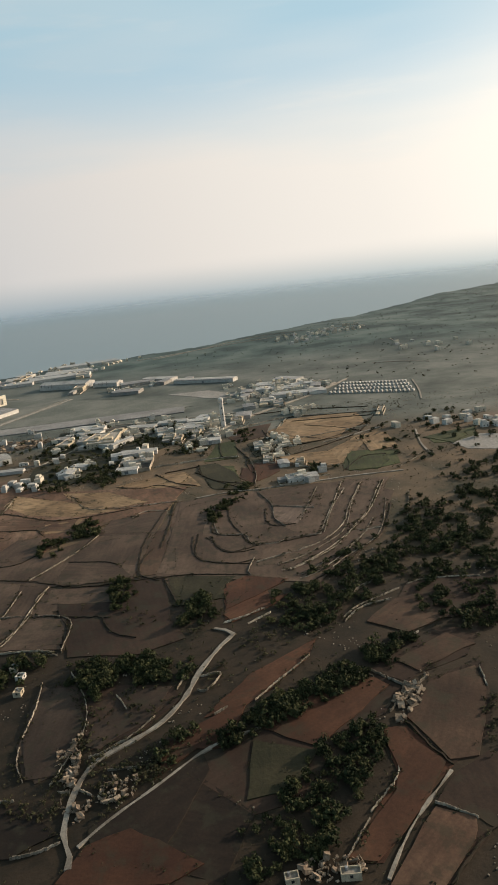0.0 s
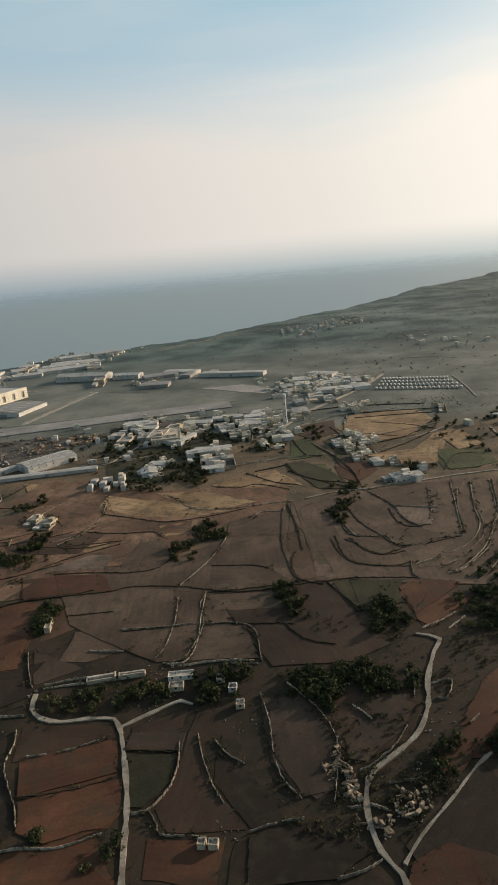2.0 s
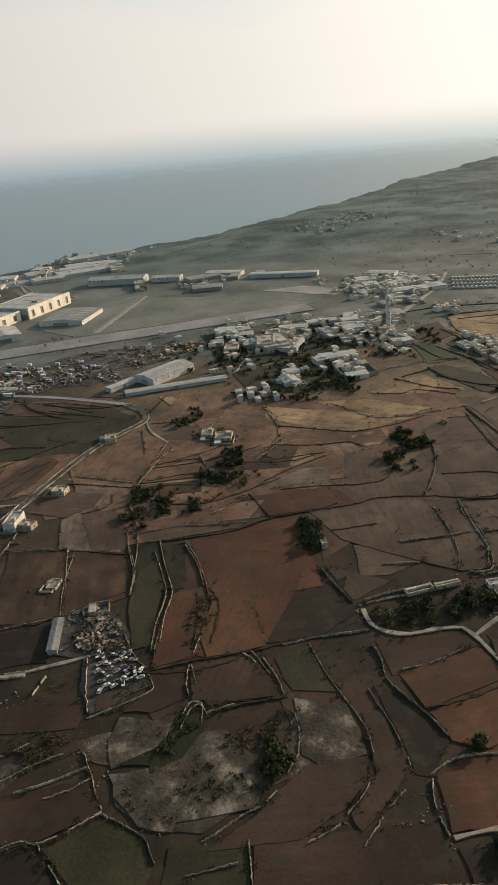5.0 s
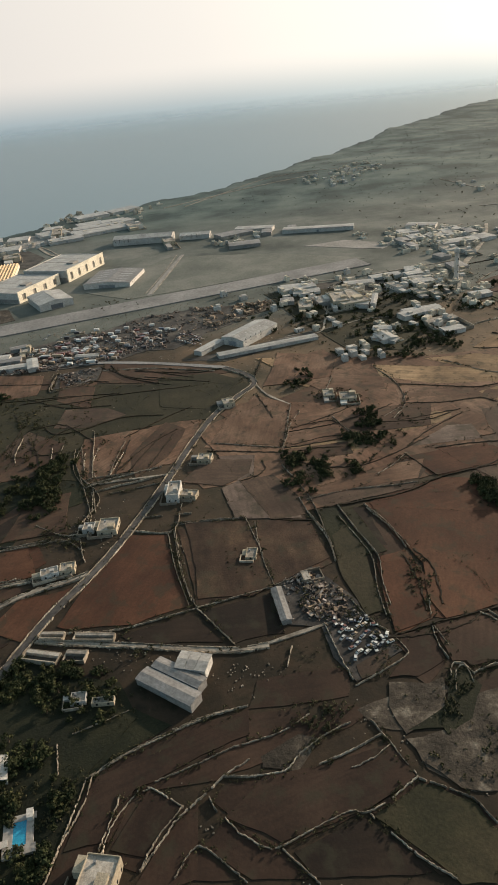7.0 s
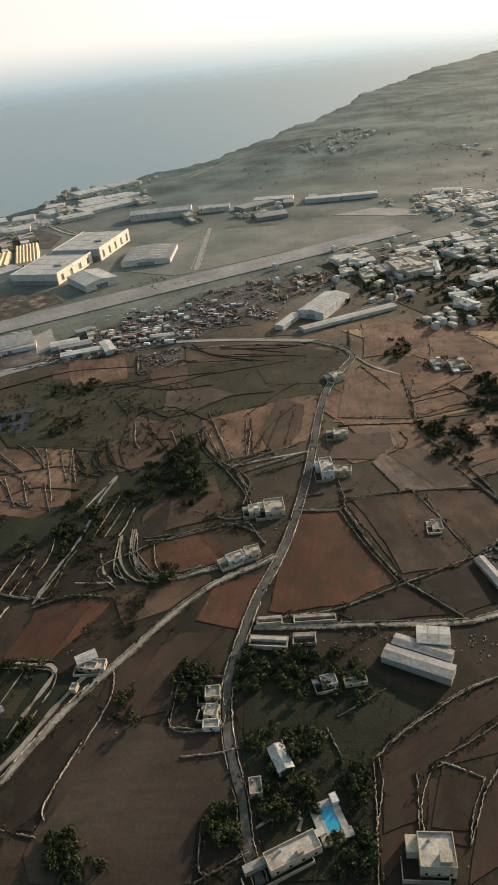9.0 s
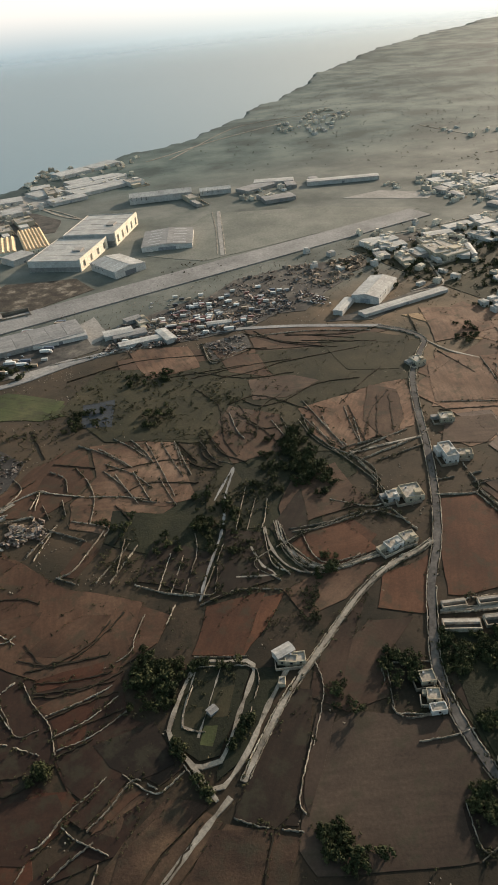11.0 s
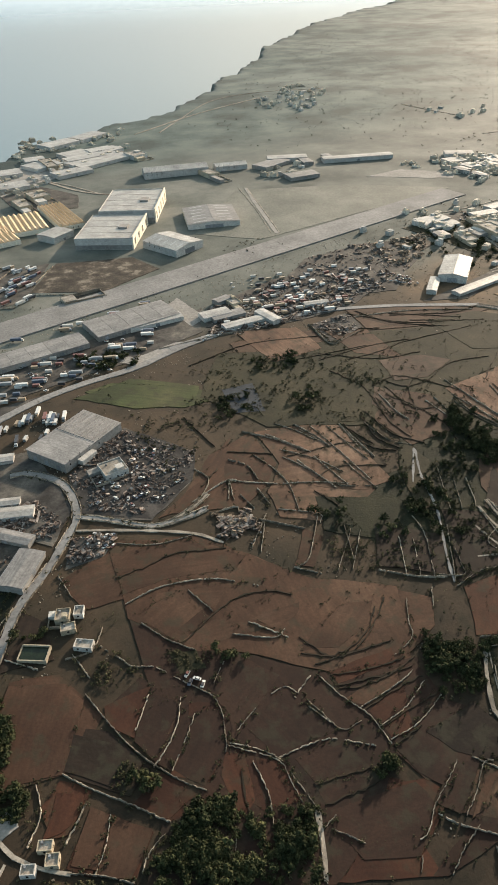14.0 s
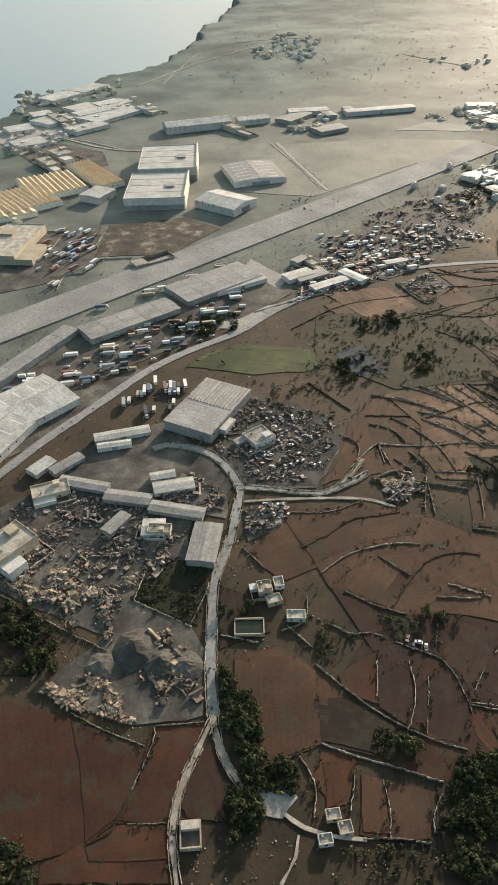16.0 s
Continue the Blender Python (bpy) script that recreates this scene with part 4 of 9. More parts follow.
# ---- airfield ----
def slab(name, x0, y0, x1, y1, half, mat, label, category, top=1.0):
    line = np.stack([np.linspace(x0, x1, 60), np.linspace(y0, y1, 60)], 1)
    return strip(name, line, half, top, 0, mat, label, category)


slab("runway", -1500, 842, -190, 1038, 22, ASPHALT, "long worn grey runway of the old airfield", "runway", 1.3)

# ---- fields ----
field(LAWN, [(-668, 721), (-585, 660), (-557, 598), (-581, 523), (-616, 511), (-639, 453), (-677, 455), (-740, 483), (-741, 568), (-665, 556), (-637, 609)])
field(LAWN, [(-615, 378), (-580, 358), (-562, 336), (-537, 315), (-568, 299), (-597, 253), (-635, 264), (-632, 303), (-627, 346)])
field(DARK, [(-71, 272), (-44, 248), (-54, 218), (-98, 232), (-89, 256)])
field(BROWN, [(-75, 272), (-36, 298), (-11, 280), (-26, 253), (-44, 248)])
field(BROWN, [(-39, 298), (10, 335), (27, 318), (14, 301), (-8, 290), (-18, 284)])
field(BROWN, [(25, 298), (39, 324), (67, 338), (65, 311), (58, 285), (38, 268), (29, 287)])
field(BROWN, [(39, 265), (59, 278), (63, 253), (47, 236), (42, 241), (27, 248)])
field(BROWN, [(26, 247), (44, 233), (26, 214), (5, 215)])
field(BROWN, [(11, 335), (51, 371), (74, 366), (62, 343), (34, 329), (28, 323)])
field(BROWN, [(-113, 229), (-87, 230), (-53, 218), (-107, 214)])
field(RED, [(12, 292), (23, 293), (38, 268), (20, 247), (4, 224), (-7, 225), (3, 246), (15, 265)])
field(RED, [(-72, 307), (-51, 337), (-15, 366), (-20, 348), (-39, 324), (-55, 309)])
field(RED, [(-71, 423), (-46, 431), (-41, 415), (-68, 392)])
field(RED, [(-387, 459), (-332, 472), (-312, 464), (-313, 430), (-313, 391), (-353, 381), (-371, 394), (-381, 424)])
field(RED, [(-397, 350), (-391, 365), (-378, 384), (-357, 379), (-352, 351), (-384, 344)])
field(RED, [(-290, 317), (-265, 325), (-242, 327), (-239, 303), (-262, 297), (-284, 293)])
field(RED, [(-281, 291), (-236, 301), (-233, 280), (-238, 273), (-260, 266), (-277, 274)])
field(RED, [(-294, 256), (-275, 265), (-242, 269), (-233, 250), (-229, 244), (-229, 227), (-296, 237)])
field(RED, [(-336, 501), (-313, 513), (-275, 499), (-271, 478), (-332, 474)])
field(RED, [(-219, 265), (-185, 260), (-189, 237), (-219, 245)])
field(DARK, [(-356, 381), (-310, 387), (-300, 373), (-300, 359), (-324, 349), (-352, 351)])
field(DARK, [(-188, 322), (-179, 302), (-163, 277), (-158, 263), (-174, 264), (-191, 292)])
field(DARK, [(-181, 258), (-159, 261), (-172, 231), (-185, 234)])
field(DARK, [(-305, 311), (-296, 314), (-279, 276), (-295, 257), (-301, 260)])
field(BROWN, [(-295, 343), (-245, 338), (-243, 329), (-268, 323), (-294, 317)])
field(BROWN, [(-236, 336), (-207, 345), (-209, 316), (-233, 319)])
field(BROWN, [(-234, 316), (-209, 314), (-213, 293), (-220, 281), (-229, 283)])
field(BROWN, [(-201, 342), (-194, 344), (-197, 312), (-188, 284), (-176, 264), (-211, 267), (-218, 281), (-209, 303)])
field(BROWN, [(-221, 238), (-173, 229), (-177, 219), (-224, 226)])
field(BROWN, [(-395, 342), (-362, 343), (-351, 313), (-388, 312)])
field(BROWN, [(-323, 317), (-308, 315), (-302, 260), (-327, 241), (-330, 250), (-317, 271)])
field(TAN, [(-308, 471), (-255, 478), (-255, 432), (-285, 432), (-307, 417)])
field(TAN, [(-251, 477), (-204, 462), (-205, 427), (-222, 428), (-255, 432)])
field(BROWN, [(-241, 423), (-225, 422), (-229, 394), (-244, 400)])
field(TAN, [(-420, 558), (-378, 584), (-372, 556), (-418, 548)])
field(TAN, [(-434, 506), (-388, 531), (-343, 511), (-336, 477), (-390, 465), (-425, 469)])
field(BROWN, [(-407, 454), (-390, 455), (-384, 412), (-393, 372), (-401, 369), (-405, 428)])
field(GREY, [(-167, 349), (-155, 339), (-146, 292), (-152, 277), (-163, 300)])
field(DUN, [(-285, 428), (-245, 424), (-245, 406), (-272, 394), (-288, 397)])
field(GREY, [(-204, 421), (-179, 417), (-170, 385), (-175, 379), (-213, 385)])
field(DUN, [(-189, 560), (-145, 548), (-156, 461), (-204, 466), (-220, 478), (-198, 521)])
field(DUN, [(-265, 554), (-230, 555), (-231, 506), (-268, 511)])
field(DUN, [(-68, 615), (-4, 626), (-53, 511), (-75, 539), (-85, 579)])
field(DUN, [(-131, 613), (-105, 612), (-103, 525), (-99, 484), (-75, 459), (-93, 417), (-146, 470), (-138, 546)])
field(GREY, [(-307, 411), (-291, 400), (-273, 389), (-298, 376)])
field(DUN, [(-223, 422), (-212, 422), (-213, 396), (-228, 391)])
field(DUN, [(-189, 458), (-165, 459), (-166, 424), (-199, 429)])
field(STRAW, [(-295, 603), (-247, 577), (-208, 578), (-194, 579), (-197, 626), (-248, 642), (-295, 629)])
field(STRAW, [(-197, 679), (-174, 697), (-142, 661), (-191, 661)])
field(STRAW, [(-168, 699), (-138, 703), (-116, 653), (-138, 652)])
field(TERRA, [(-467, 639), (-416, 644), (-411, 611), (-428, 555), (-446, 555)])
field(STRAW, [(-37, 905), (54, 906), (61, 829), (-25, 799), (-46, 846)])
field(STRAW, [(43, 785), (70, 799), (36, 720), (-0, 723)])
field(STRAW, [(-189, 610), (-134, 621), (-136, 594), (-183, 582)])
field(STRAW, [(-310, 566), (-269, 572), (-268, 555), (-305, 544)])
field(BROWN, [(-357, 341), (-332, 346), (-324, 314), (-318, 286), (-321, 268), (-338, 242), (-368, 245), (-356, 267), (-347, 283)])
field(GARRIGUE, [(-348, 320), (-338, 319), (-336, 306), (-345, 305)])
field(GARRIGUE, [(-349, 271), (-344, 286), (-323, 286), (-324, 277), (-337, 274)])
field(GARRIGUE, [(-367, 285), (-356, 297), (-350, 289), (-357, 272), (-369, 271), (-384, 293)])
field(RED, [(-80, 702), (-56, 684), (-63, 644), (-79, 666)])
field(GREEN, [(32, 713), (79, 718), (76, 670), (35, 656)])
field(GREEN, [(-124, 723), (-89, 712), (-77, 655), (-104, 662)])
field(GREEN, [(23, 728), (67, 724), (67, 683), (53, 659), (22, 665)])
field(GREEN, [(115, 752), (172, 779), (158, 723), (119, 727)])
field(CONCRETE, [(135, 721), (170, 747), (191, 739), (176, 685), (146, 696)])
field(DUN, [(-79, 588), (-52, 602), (-22, 580), (2, 602), (-21, 531), (-50, 499), (-67, 524)])
field(DUN, [(17, 605), (57, 625), (40, 552), (6, 493), (-52, 466), (-52, 485), (-2, 526)])
field(STRAW, [(-304, 670), (-241, 644), (-229, 612), (-293, 622)])
field(STRAW, [(-325, 584), (-248, 572), (-219, 571), (-275, 539), (-318, 559)])
field(STRAW, [(-233, 642), (-168, 617), (-127, 614), (-162, 602), (-214, 615)])
field(STRAW, [(-399, 679), (-341, 680), (-305, 646), (-361, 632)])
field(RED, [(-392, 458), (-365, 457), (-304, 450), (-315, 409), (-333, 385), (-375, 385), (-386, 415)])
field(RED, [(-404, 402), (-384, 398), (-386, 372), (-393, 347), (-415, 340)])
field(RED, [(-376, 382), (-356, 380), (-357, 352), (-385, 347)])
field(RED, [(-346, 514), (-303, 513), (-273, 499), (-292, 476), (-338, 476)])
field(BROWN, [(-394, 343), (-367, 346), (-357, 325), (-366, 312), (-389, 313)])
field(BROWN, [(-410, 338), (-398, 342), (-399, 317), (-414, 306), (-420, 318)])
field(BROWN, [(-572, 297), (-555, 307), (-500, 311), (-458, 306), (-446, 300), (-456, 293), (-520, 282), (-551, 285), (-571, 266)])
field(BROWN, [(-524, 273), (-518, 280), (-484, 275), (-442, 284), (-438, 263), (-464, 254), (-500, 248), (-510, 253)])
field(BROWN, [(-462, 254), (-439, 261), (-430, 258), (-419, 247), (-400, 220), (-399, 214), (-445, 224)])
field(BROWN, [(-521, 264), (-502, 248), (-493, 234), (-514, 239), (-530, 255)])
field(BROWN, [(-552, 247), (-533, 255), (-520, 240)])
field(TAN, [(-424, 559), (-375, 572), (-370, 555), (-424, 531)])
field(TAN, [(-426, 522), (-375, 537), (-348, 537), (-349, 519), (-422, 500)])
field(TAN, [(-425, 485), (-395, 492), (-349, 506), (-342, 476), (-402, 464)])
field(TAN, [(-303, 614), (-234, 606), (-198, 592), (-206, 576), (-266, 579)])
field(TAN, [(-410, 637), (-364, 658), (-307, 635), (-330, 594), (-372, 582)])
field(BROWN, [(-493, 329), (-448, 326), (-452, 309), (-500, 314)])
field(BROWN, [(-358, 350), (-323, 349), (-343, 309), (-353, 326)])
field(DARK, [(-356, 380), (-297, 398), (-321, 351), (-353, 347)])
field(DARK, [(-496, 245), (-465, 252), (-447, 225), (-491, 234)])
field(DARK, [(-512, 385), (-470, 388), (-472, 357), (-499, 357)])
field(DARK, [(-559, 380), (-519, 384), (-505, 359), (-549, 369)])
field(DARK, [(-412, 456), (-393, 454), (-394, 411), (-407, 414)])
field(DUN, [(-481, 503), (-435, 508), (-434, 451), (-476, 468)])
field(DUN, [(-263, 553), (-234, 553), (-225, 539), (-248, 495), (-270, 506)])
field(DUN, [(-309, 598), (-256, 567), (-273, 541), (-317, 546)])
field(TERRA, [(-462, 603), (-428, 654), (-410, 595), (-425, 551), (-485, 572)])
field(TERRA, [(-503, 539), (-453, 540), (-455, 511), (-494, 511)])
field(STRAW, [(-200, 680), (-147, 691), (-162, 661), (-202, 665)])
field(STRAW, [(-282, 675), (-222, 658), (-184, 620), (-197, 594), (-252, 613), (-301, 620)])
field(GARRIGUE, [(-433, 279), (-406, 282), (-363, 306), (-359, 284), (-368, 262), (-395, 247), (-417, 251), (-432, 265)])
field(GARRIGUE, [(-451, 301), (-437, 304), (-405, 309), (-405, 301), (-432, 284), (-446, 290)])
field(GARRIGUE, [(-500, 288), (-481, 295), (-472, 290), (-486, 277), (-500, 283)])
field(GARRIGUE, [(-345, 306), (-331, 299), (-343, 269), (-364, 264)])
field(BROWN2, [(-518, 467), (-432, 449), (-431, 404), (-470, 393), (-515, 388)])
field(RED, [(-593, 397), (-549, 471), (-524, 462), (-524, 430), (-519, 391), (-550, 386), (-584, 392)])
field(RED, [(-617, 428), (-593, 427), (-585, 429), (-605, 395), (-613, 391), (-632, 406)])
field(RED, [(-650, 479), (-609, 481), (-602, 459), (-623, 446), (-644, 451)])
field(RED, [(-727, 418), (-716, 438), (-698, 446), (-675, 441), (-693, 423), (-712, 410)])
field(BROWN, [(-691, 371), (-672, 389), (-642, 401), (-619, 392), (-647, 375), (-657, 354), (-679, 356)])
field(BROWN, [(-574, 298), (-549, 310), (-505, 313), (-519, 292), (-555, 288), (-573, 262), (-594, 250)])
field(BROWN, [(-571, 261), (-556, 286), (-539, 273), (-557, 252)])
field(TAN, [(-561, 779), (-513, 759), (-453, 724), (-506, 720), (-556, 745)])
field(TAN, [(-680, 780), (-614, 773), (-617, 732), (-667, 733)])
field(BROWN, [(-564, 240), (-547, 262), (-530, 274), (-535, 244)])
field(TAN, [(-674, 443), (-640, 448), (-611, 436), (-645, 421), (-671, 418)])
field(GREY, [(-728, 308), (-718, 324), (-699, 351), (-677, 355), (-637, 333), (-637, 313), (-639, 297), (-656, 296), (-664, 274), (-726, 296)])
field(DARK, [(-738, 342), (-714, 360), (-695, 369), (-702, 349), (-721, 325), (-738, 316)])
field(DARK, [(-626, 352), (-605, 355), (-554, 329), (-575, 301), (-598, 310), (-628, 333)])
field(DARK, [(-630, 302), (-577, 298), (-596, 252), (-610, 255), (-612, 275)])
field(DARK, [(-657, 295), (-638, 296), (-639, 278), (-651, 271), (-662, 280)])
field(DARK, [(-516, 385), (-473, 388), (-476, 360), (-499, 356)])
field(TERRA, [(-543, 611), (-506, 635), (-477, 632), (-502, 570), (-524, 553), (-558, 561)])
field(TERRA, [(-577, 608), (-543, 611), (-564, 555), (-577, 571)])
field(TERRA, [(-608, 770), (-567, 747), (-579, 718), (-614, 731)])
field(OLIVE, [(-560, 729), (-499, 709), (-429, 698), (-456, 658), (-516, 653), (-547, 669)])
field(TERRACE, [(-843, 595), (-792, 639), (-750, 651), (-753, 608), (-773, 589), (-797, 578)])
field(TERRA, [(-748, 650), (-687, 632), (-682, 595), (-709, 550), (-747, 532), (-780, 558), (-775, 584), (-751, 607)])
field(RED, [(-719, 452), (-684, 447), (-712, 411), (-737, 423)])
field(RED, [(-652, 486), (-616, 480), (-608, 448), (-642, 447), (-654, 460)])
field(RUSSET, [(-910, 457), (-892, 466), (-879, 452), (-884, 438), (-904, 420), (-914, 433)])
field(RUSSET, [(-882, 434), (-867, 418), (-873, 396), (-882, 403)])
field(RUSSET, [(-863, 403), (-826, 384), (-814, 372), (-830, 356), (-853, 370), (-863, 386)])
field(RUSSET, [(-867, 374), (-833, 355), (-834, 341), (-874, 361)])
field(RUSSET, [(-905, 487), (-883, 467), (-895, 465), (-910, 457)])
field(RUSSET, [(-904, 420), (-885, 432), (-884, 404), (-899, 385), (-906, 393)])
field(TERRACE, [(-888, 590), (-838, 570), (-811, 535), (-800, 514), (-833, 523), (-877, 537), (-898, 533)])
field(TERRACE, [(-898, 529), (-865, 533), (-856, 515), (-865, 504), (-884, 504)])
field(TERRACE, [(-856, 527), (-805, 512), (-822, 501), (-851, 508)])
field(TERRACE, [(-851, 506), (-793, 506), (-790, 485), (-833, 480)])
field(TERRACE, [(-825, 463), (-777, 483), (-754, 461), (-769, 438), (-814, 451)])
field(BROWN, [(-680, 390), (-627, 425), (-674, 371), (-692, 371)])
field(UMBER, [(-819, 445), (-774, 429), (-784, 407), (-811, 404), (-820, 426)])
field(UMBER, [(-818, 402), (-781, 404), (-779, 372), (-813, 374)])
field(BROWN2, [(-815, 364), (-797, 372), (-778, 359), (-800, 345)])
field(UMBER, [(-795, 354), (-776, 358), (-798, 339), (-832, 340), (-838, 343)])
field(TERRACE, [(-795, 517), (-773, 542), (-766, 530), (-785, 510)])
field(DARK, [(-729, 354), (-698, 369), (-702, 347), (-724, 317), (-748, 332)])
field(DARK, [(-869, 451), (-849, 448), (-836, 417), (-834, 413), (-862, 414), (-882, 434)])
field(DARK, [(-876, 497), (-853, 477), (-841, 455), (-874, 453)])
field(DARK, [(-864, 417), (-835, 410), (-819, 393), (-835, 389), (-863, 404)])
field(DARK, [(-785, 401), (-766, 384), (-760, 364), (-774, 360), (-784, 374)])
field(BROWN2, [(-752, 331), (-725, 312), (-741, 294), (-781, 314)])
field(BROWN2, [(-773, 353), (-756, 342), (-781, 331), (-805, 326), (-813, 331)])
field(GREEN, [(-840, 778), (-815, 780), (-757, 734), (-746, 706), (-779, 709), (-819, 737)])
field(OLIVE, [(-745, 387), (-714, 402), (-740, 370), (-755, 382)])
field(OLIVE, [(-561, 713), (-418, 681), (-470, 620), (-561, 639), (-584, 676)])
field(TERRA, [(-581, 619), (-515, 623), (-489, 597), (-528, 558), (-568, 555), (-578, 569)])
field(TAN, [(-694, 792), (-619, 775), (-643, 735), (-697, 754)])
field(TAN, [(-560, 792), (-500, 770), (-437, 715), (-497, 715), (-568, 744)])
field(GARRIGUE, [(-823, 1020), (-771, 1092), (-686, 1059), (-673, 1005), (-755, 976)])
field(GARRIGUE, [(-470, 1164), (-368, 1199), (-291, 1161), (-329, 1114), (-455, 1137)])
field(GARRIGUE, [(-437, 893), (-348, 929), (-361, 887), (-446, 855)])
field(SCRUBG, [(-584, 1092), (-524, 1024), (-364, 1039), (-179, 1057), (-291, 1161), (-446, 1239)])
field(RUSSET, [(-1075, 567), (-1051, 538), (-1029, 505), (-1039, 491), (-1051, 482), (-1068, 480), (-1088, 486), (-1111, 501), (-1087, 581)])
field(RUSSET, [(-1020, 511), (-1000, 497), (-1021, 482), (-1034, 468), (-1053, 481), (-1040, 489)])
field(RUSSET, [(-1055, 480), (-1036, 468), (-1045, 448), (-1089, 477), (-1086, 483)])
field(RUSSET, [(-960, 458), (-949, 446), (-964, 433), (-971, 435), (-971, 450)])
field(RUSSET, [(-953, 438), (-943, 431), (-961, 412), (-969, 420)])
field(RUSSET, [(-942, 428), (-931, 416), (-945, 402), (-959, 411)])
field(RUSSET, [(-923, 440), (-905, 419), (-921, 415), (-934, 430)])
field(TERRACE, [(-967, 521), (-943, 513), (-931, 480), (-958, 460), (-991, 467), (-979, 480), (-979, 504)])
field(TERRACE, [(-851, 595), (-810, 616), (-767, 653), (-796, 608), (-819, 594)])
field(TERRACE, [(-923, 575), (-879, 589), (-824, 555), (-815, 534), (-881, 542), (-918, 547)])
field(TERRACE, [(-888, 527), (-864, 531), (-859, 508), (-880, 495)])
field(UMBER, [(-929, 483), (-907, 491), (-895, 464), (-918, 445)])
field(UMBER, [(-896, 461), (-879, 454), (-885, 436), (-903, 424), (-917, 443)])
field(TERRACE, [(-861, 508), (-844, 492), (-859, 481), (-877, 493)])
field(TERRACE, [(-827, 508), (-794, 499), (-821, 474), (-837, 494)])
field(DARK, [(-1022, 474), (-998, 489), (-1004, 466), (-1012, 459), (-1023, 464)])
field(DARK, [(-992, 583), (-962, 592), (-948, 577), (-975, 551)])
field(DARK, [(-1055, 627), (-1039, 584), (-1059, 570), (-1084, 591), (-1069, 642)])
field(DARK, [(-941, 477), (-932, 470), (-921, 444), (-935, 435), (-956, 458)])
field(DARK, [(-949, 563), (-939, 549), (-943, 523), (-971, 529)])
field(GREEN, [(-852, 772), (-798, 778), (-753, 734), (-772, 709), (-814, 728)])
field(YARD, [(-1031, 698), (-996, 699), (-959, 658), (-936, 617), (-957, 588), (-995, 585), (-976, 549), (-977, 533), (-997, 502), (-1028, 518), (-1060, 560), (-1016, 569), (-1053, 631)])
field(YARD, [(-964, 718), (-940, 724), (-904, 714), (-897, 668), (-897, 633), (-919, 605), (-959, 658), (-992, 710)])
field(YARD, [(-888, 669), (-832, 706), (-799, 648), (-815, 619), (-856, 595), (-894, 624)])
field(YARD, [(-906, 605), (-879, 595), (-893, 581), (-918, 582)])
field(YARD, [(-1020, 809), (-932, 791), (-862, 791), (-918, 770), (-991, 746), (-1041, 738)])
field(YARD, [(-987, 831), (-908, 859), (-815, 867), (-727, 868), (-779, 808), (-850, 804), (-946, 792), (-1024, 795)])
field(YARD, [(-855, 1113), (-779, 1097), (-834, 1004), (-883, 990), (-933, 996), (-916, 1047)])
field(CONCRETE, [(-996, 460), (-989, 460), (-982, 453), (-982, 447), (-993, 443), (-999, 449)])
field(CONCRETE, [(-798, 815), (-757, 832), (-728, 818), (-736, 807), (-781, 796)])
field(YARD, [(-677, 873), (-579, 902), (-488, 883), (-487, 823), (-552, 795), (-637, 801), (-697, 834)])
field(YARD, [(-867, 870), (-779, 873), (-682, 876), (-705, 827), (-776, 814), (-874, 810)])
field(YARD, [(-609, 783), (-563, 786), (-569, 752), (-612, 740)])
field(CONCRETE, [(-237, 1181), (-171, 1183), (-111, 1118), (-140, 1094)])
field(CONCRETE, [(-716, 898), (-691, 917), (-686, 855), (-708, 844)])
field(YARD, [(-576, 892), (-517, 935), (-423, 938), (-431, 849), (-486, 803), (-563, 827)])
field(YARD, [(-481, 766), (-336, 793), (-332, 771), (-439, 746)])
field(OLIVE, [(-641, 752), (-563, 737), (-476, 702), (-429, 684), (-481, 627), (-539, 626), (-576, 607), (-581, 553), (-618, 574)])
field(TERRA, [(-552, 556), (-530, 601), (-482, 622), (-489, 586), (-513, 556)])
field(TAN, [(-576, 607), (-539, 620), (-560, 559), (-569, 557)])
field(TAN, [(-561, 775), (-529, 770), (-468, 732), (-480, 711), (-541, 735)])
field(TAN, [(-383, 504), (-346, 514), (-339, 475), (-400, 471)])
field(TAN, [(-423, 558), (-384, 572), (-371, 550), (-412, 550)])
field(DUN, [(20, 634), (60, 631), (30, 534), (-11, 472), (-59, 472), (-60, 497), (-6, 518)])
field(DUN, [(-62, 594), (-7, 610), (-1, 534), (-10, 519), (-44, 509)])
field(GREY, [(-162, 298), (-166, 340), (-149, 344), (-130, 304), (-134, 280), (-145, 274)])
field(BROWN, [(-124, 292), (-116, 306), (-90, 333), (-85, 322), (-101, 300)])
field(CONCRETE, [(-240, 1181), (-193, 1181), (-151, 1166), (-131, 1102), (-167, 1113)])
field(YARD, [(-448, 942), (-389, 922), (-394, 870), (-437, 843), (-480, 830)])
field(YARD, [(-287, 966), (-241, 962), (-190, 935), (-234, 844), (-280, 861), (-278, 902)])
field(OLIVE, [(-354, 956), (-263, 933), (-330, 795), (-343, 871)])
field(OLIVE, [(-291, 859), (-140, 884), (-262, 694), (-317, 729), (-328, 784)])
field(GREEN, [(-117, 808), (-97, 820), (-87, 741), (-124, 736)])
field(OLIVE, [(-127, 724), (-109, 727), (-85, 685), (-68, 630), (-103, 641)])
field(RED, [(-75, 709), (-45, 718), (-40, 679), (-61, 652), (-65, 675)])
field(STRAW, [(-11, 727), (38, 740), (22, 686), (-8, 674), (-25, 706)])
field(TAN, [(-104, 870), (-56, 889), (-59, 825), (-90, 807), (-105, 831)])
field(OLIVE, [(-52, 822), (-28, 733), (-27, 718), (-69, 741), (-80, 796)])
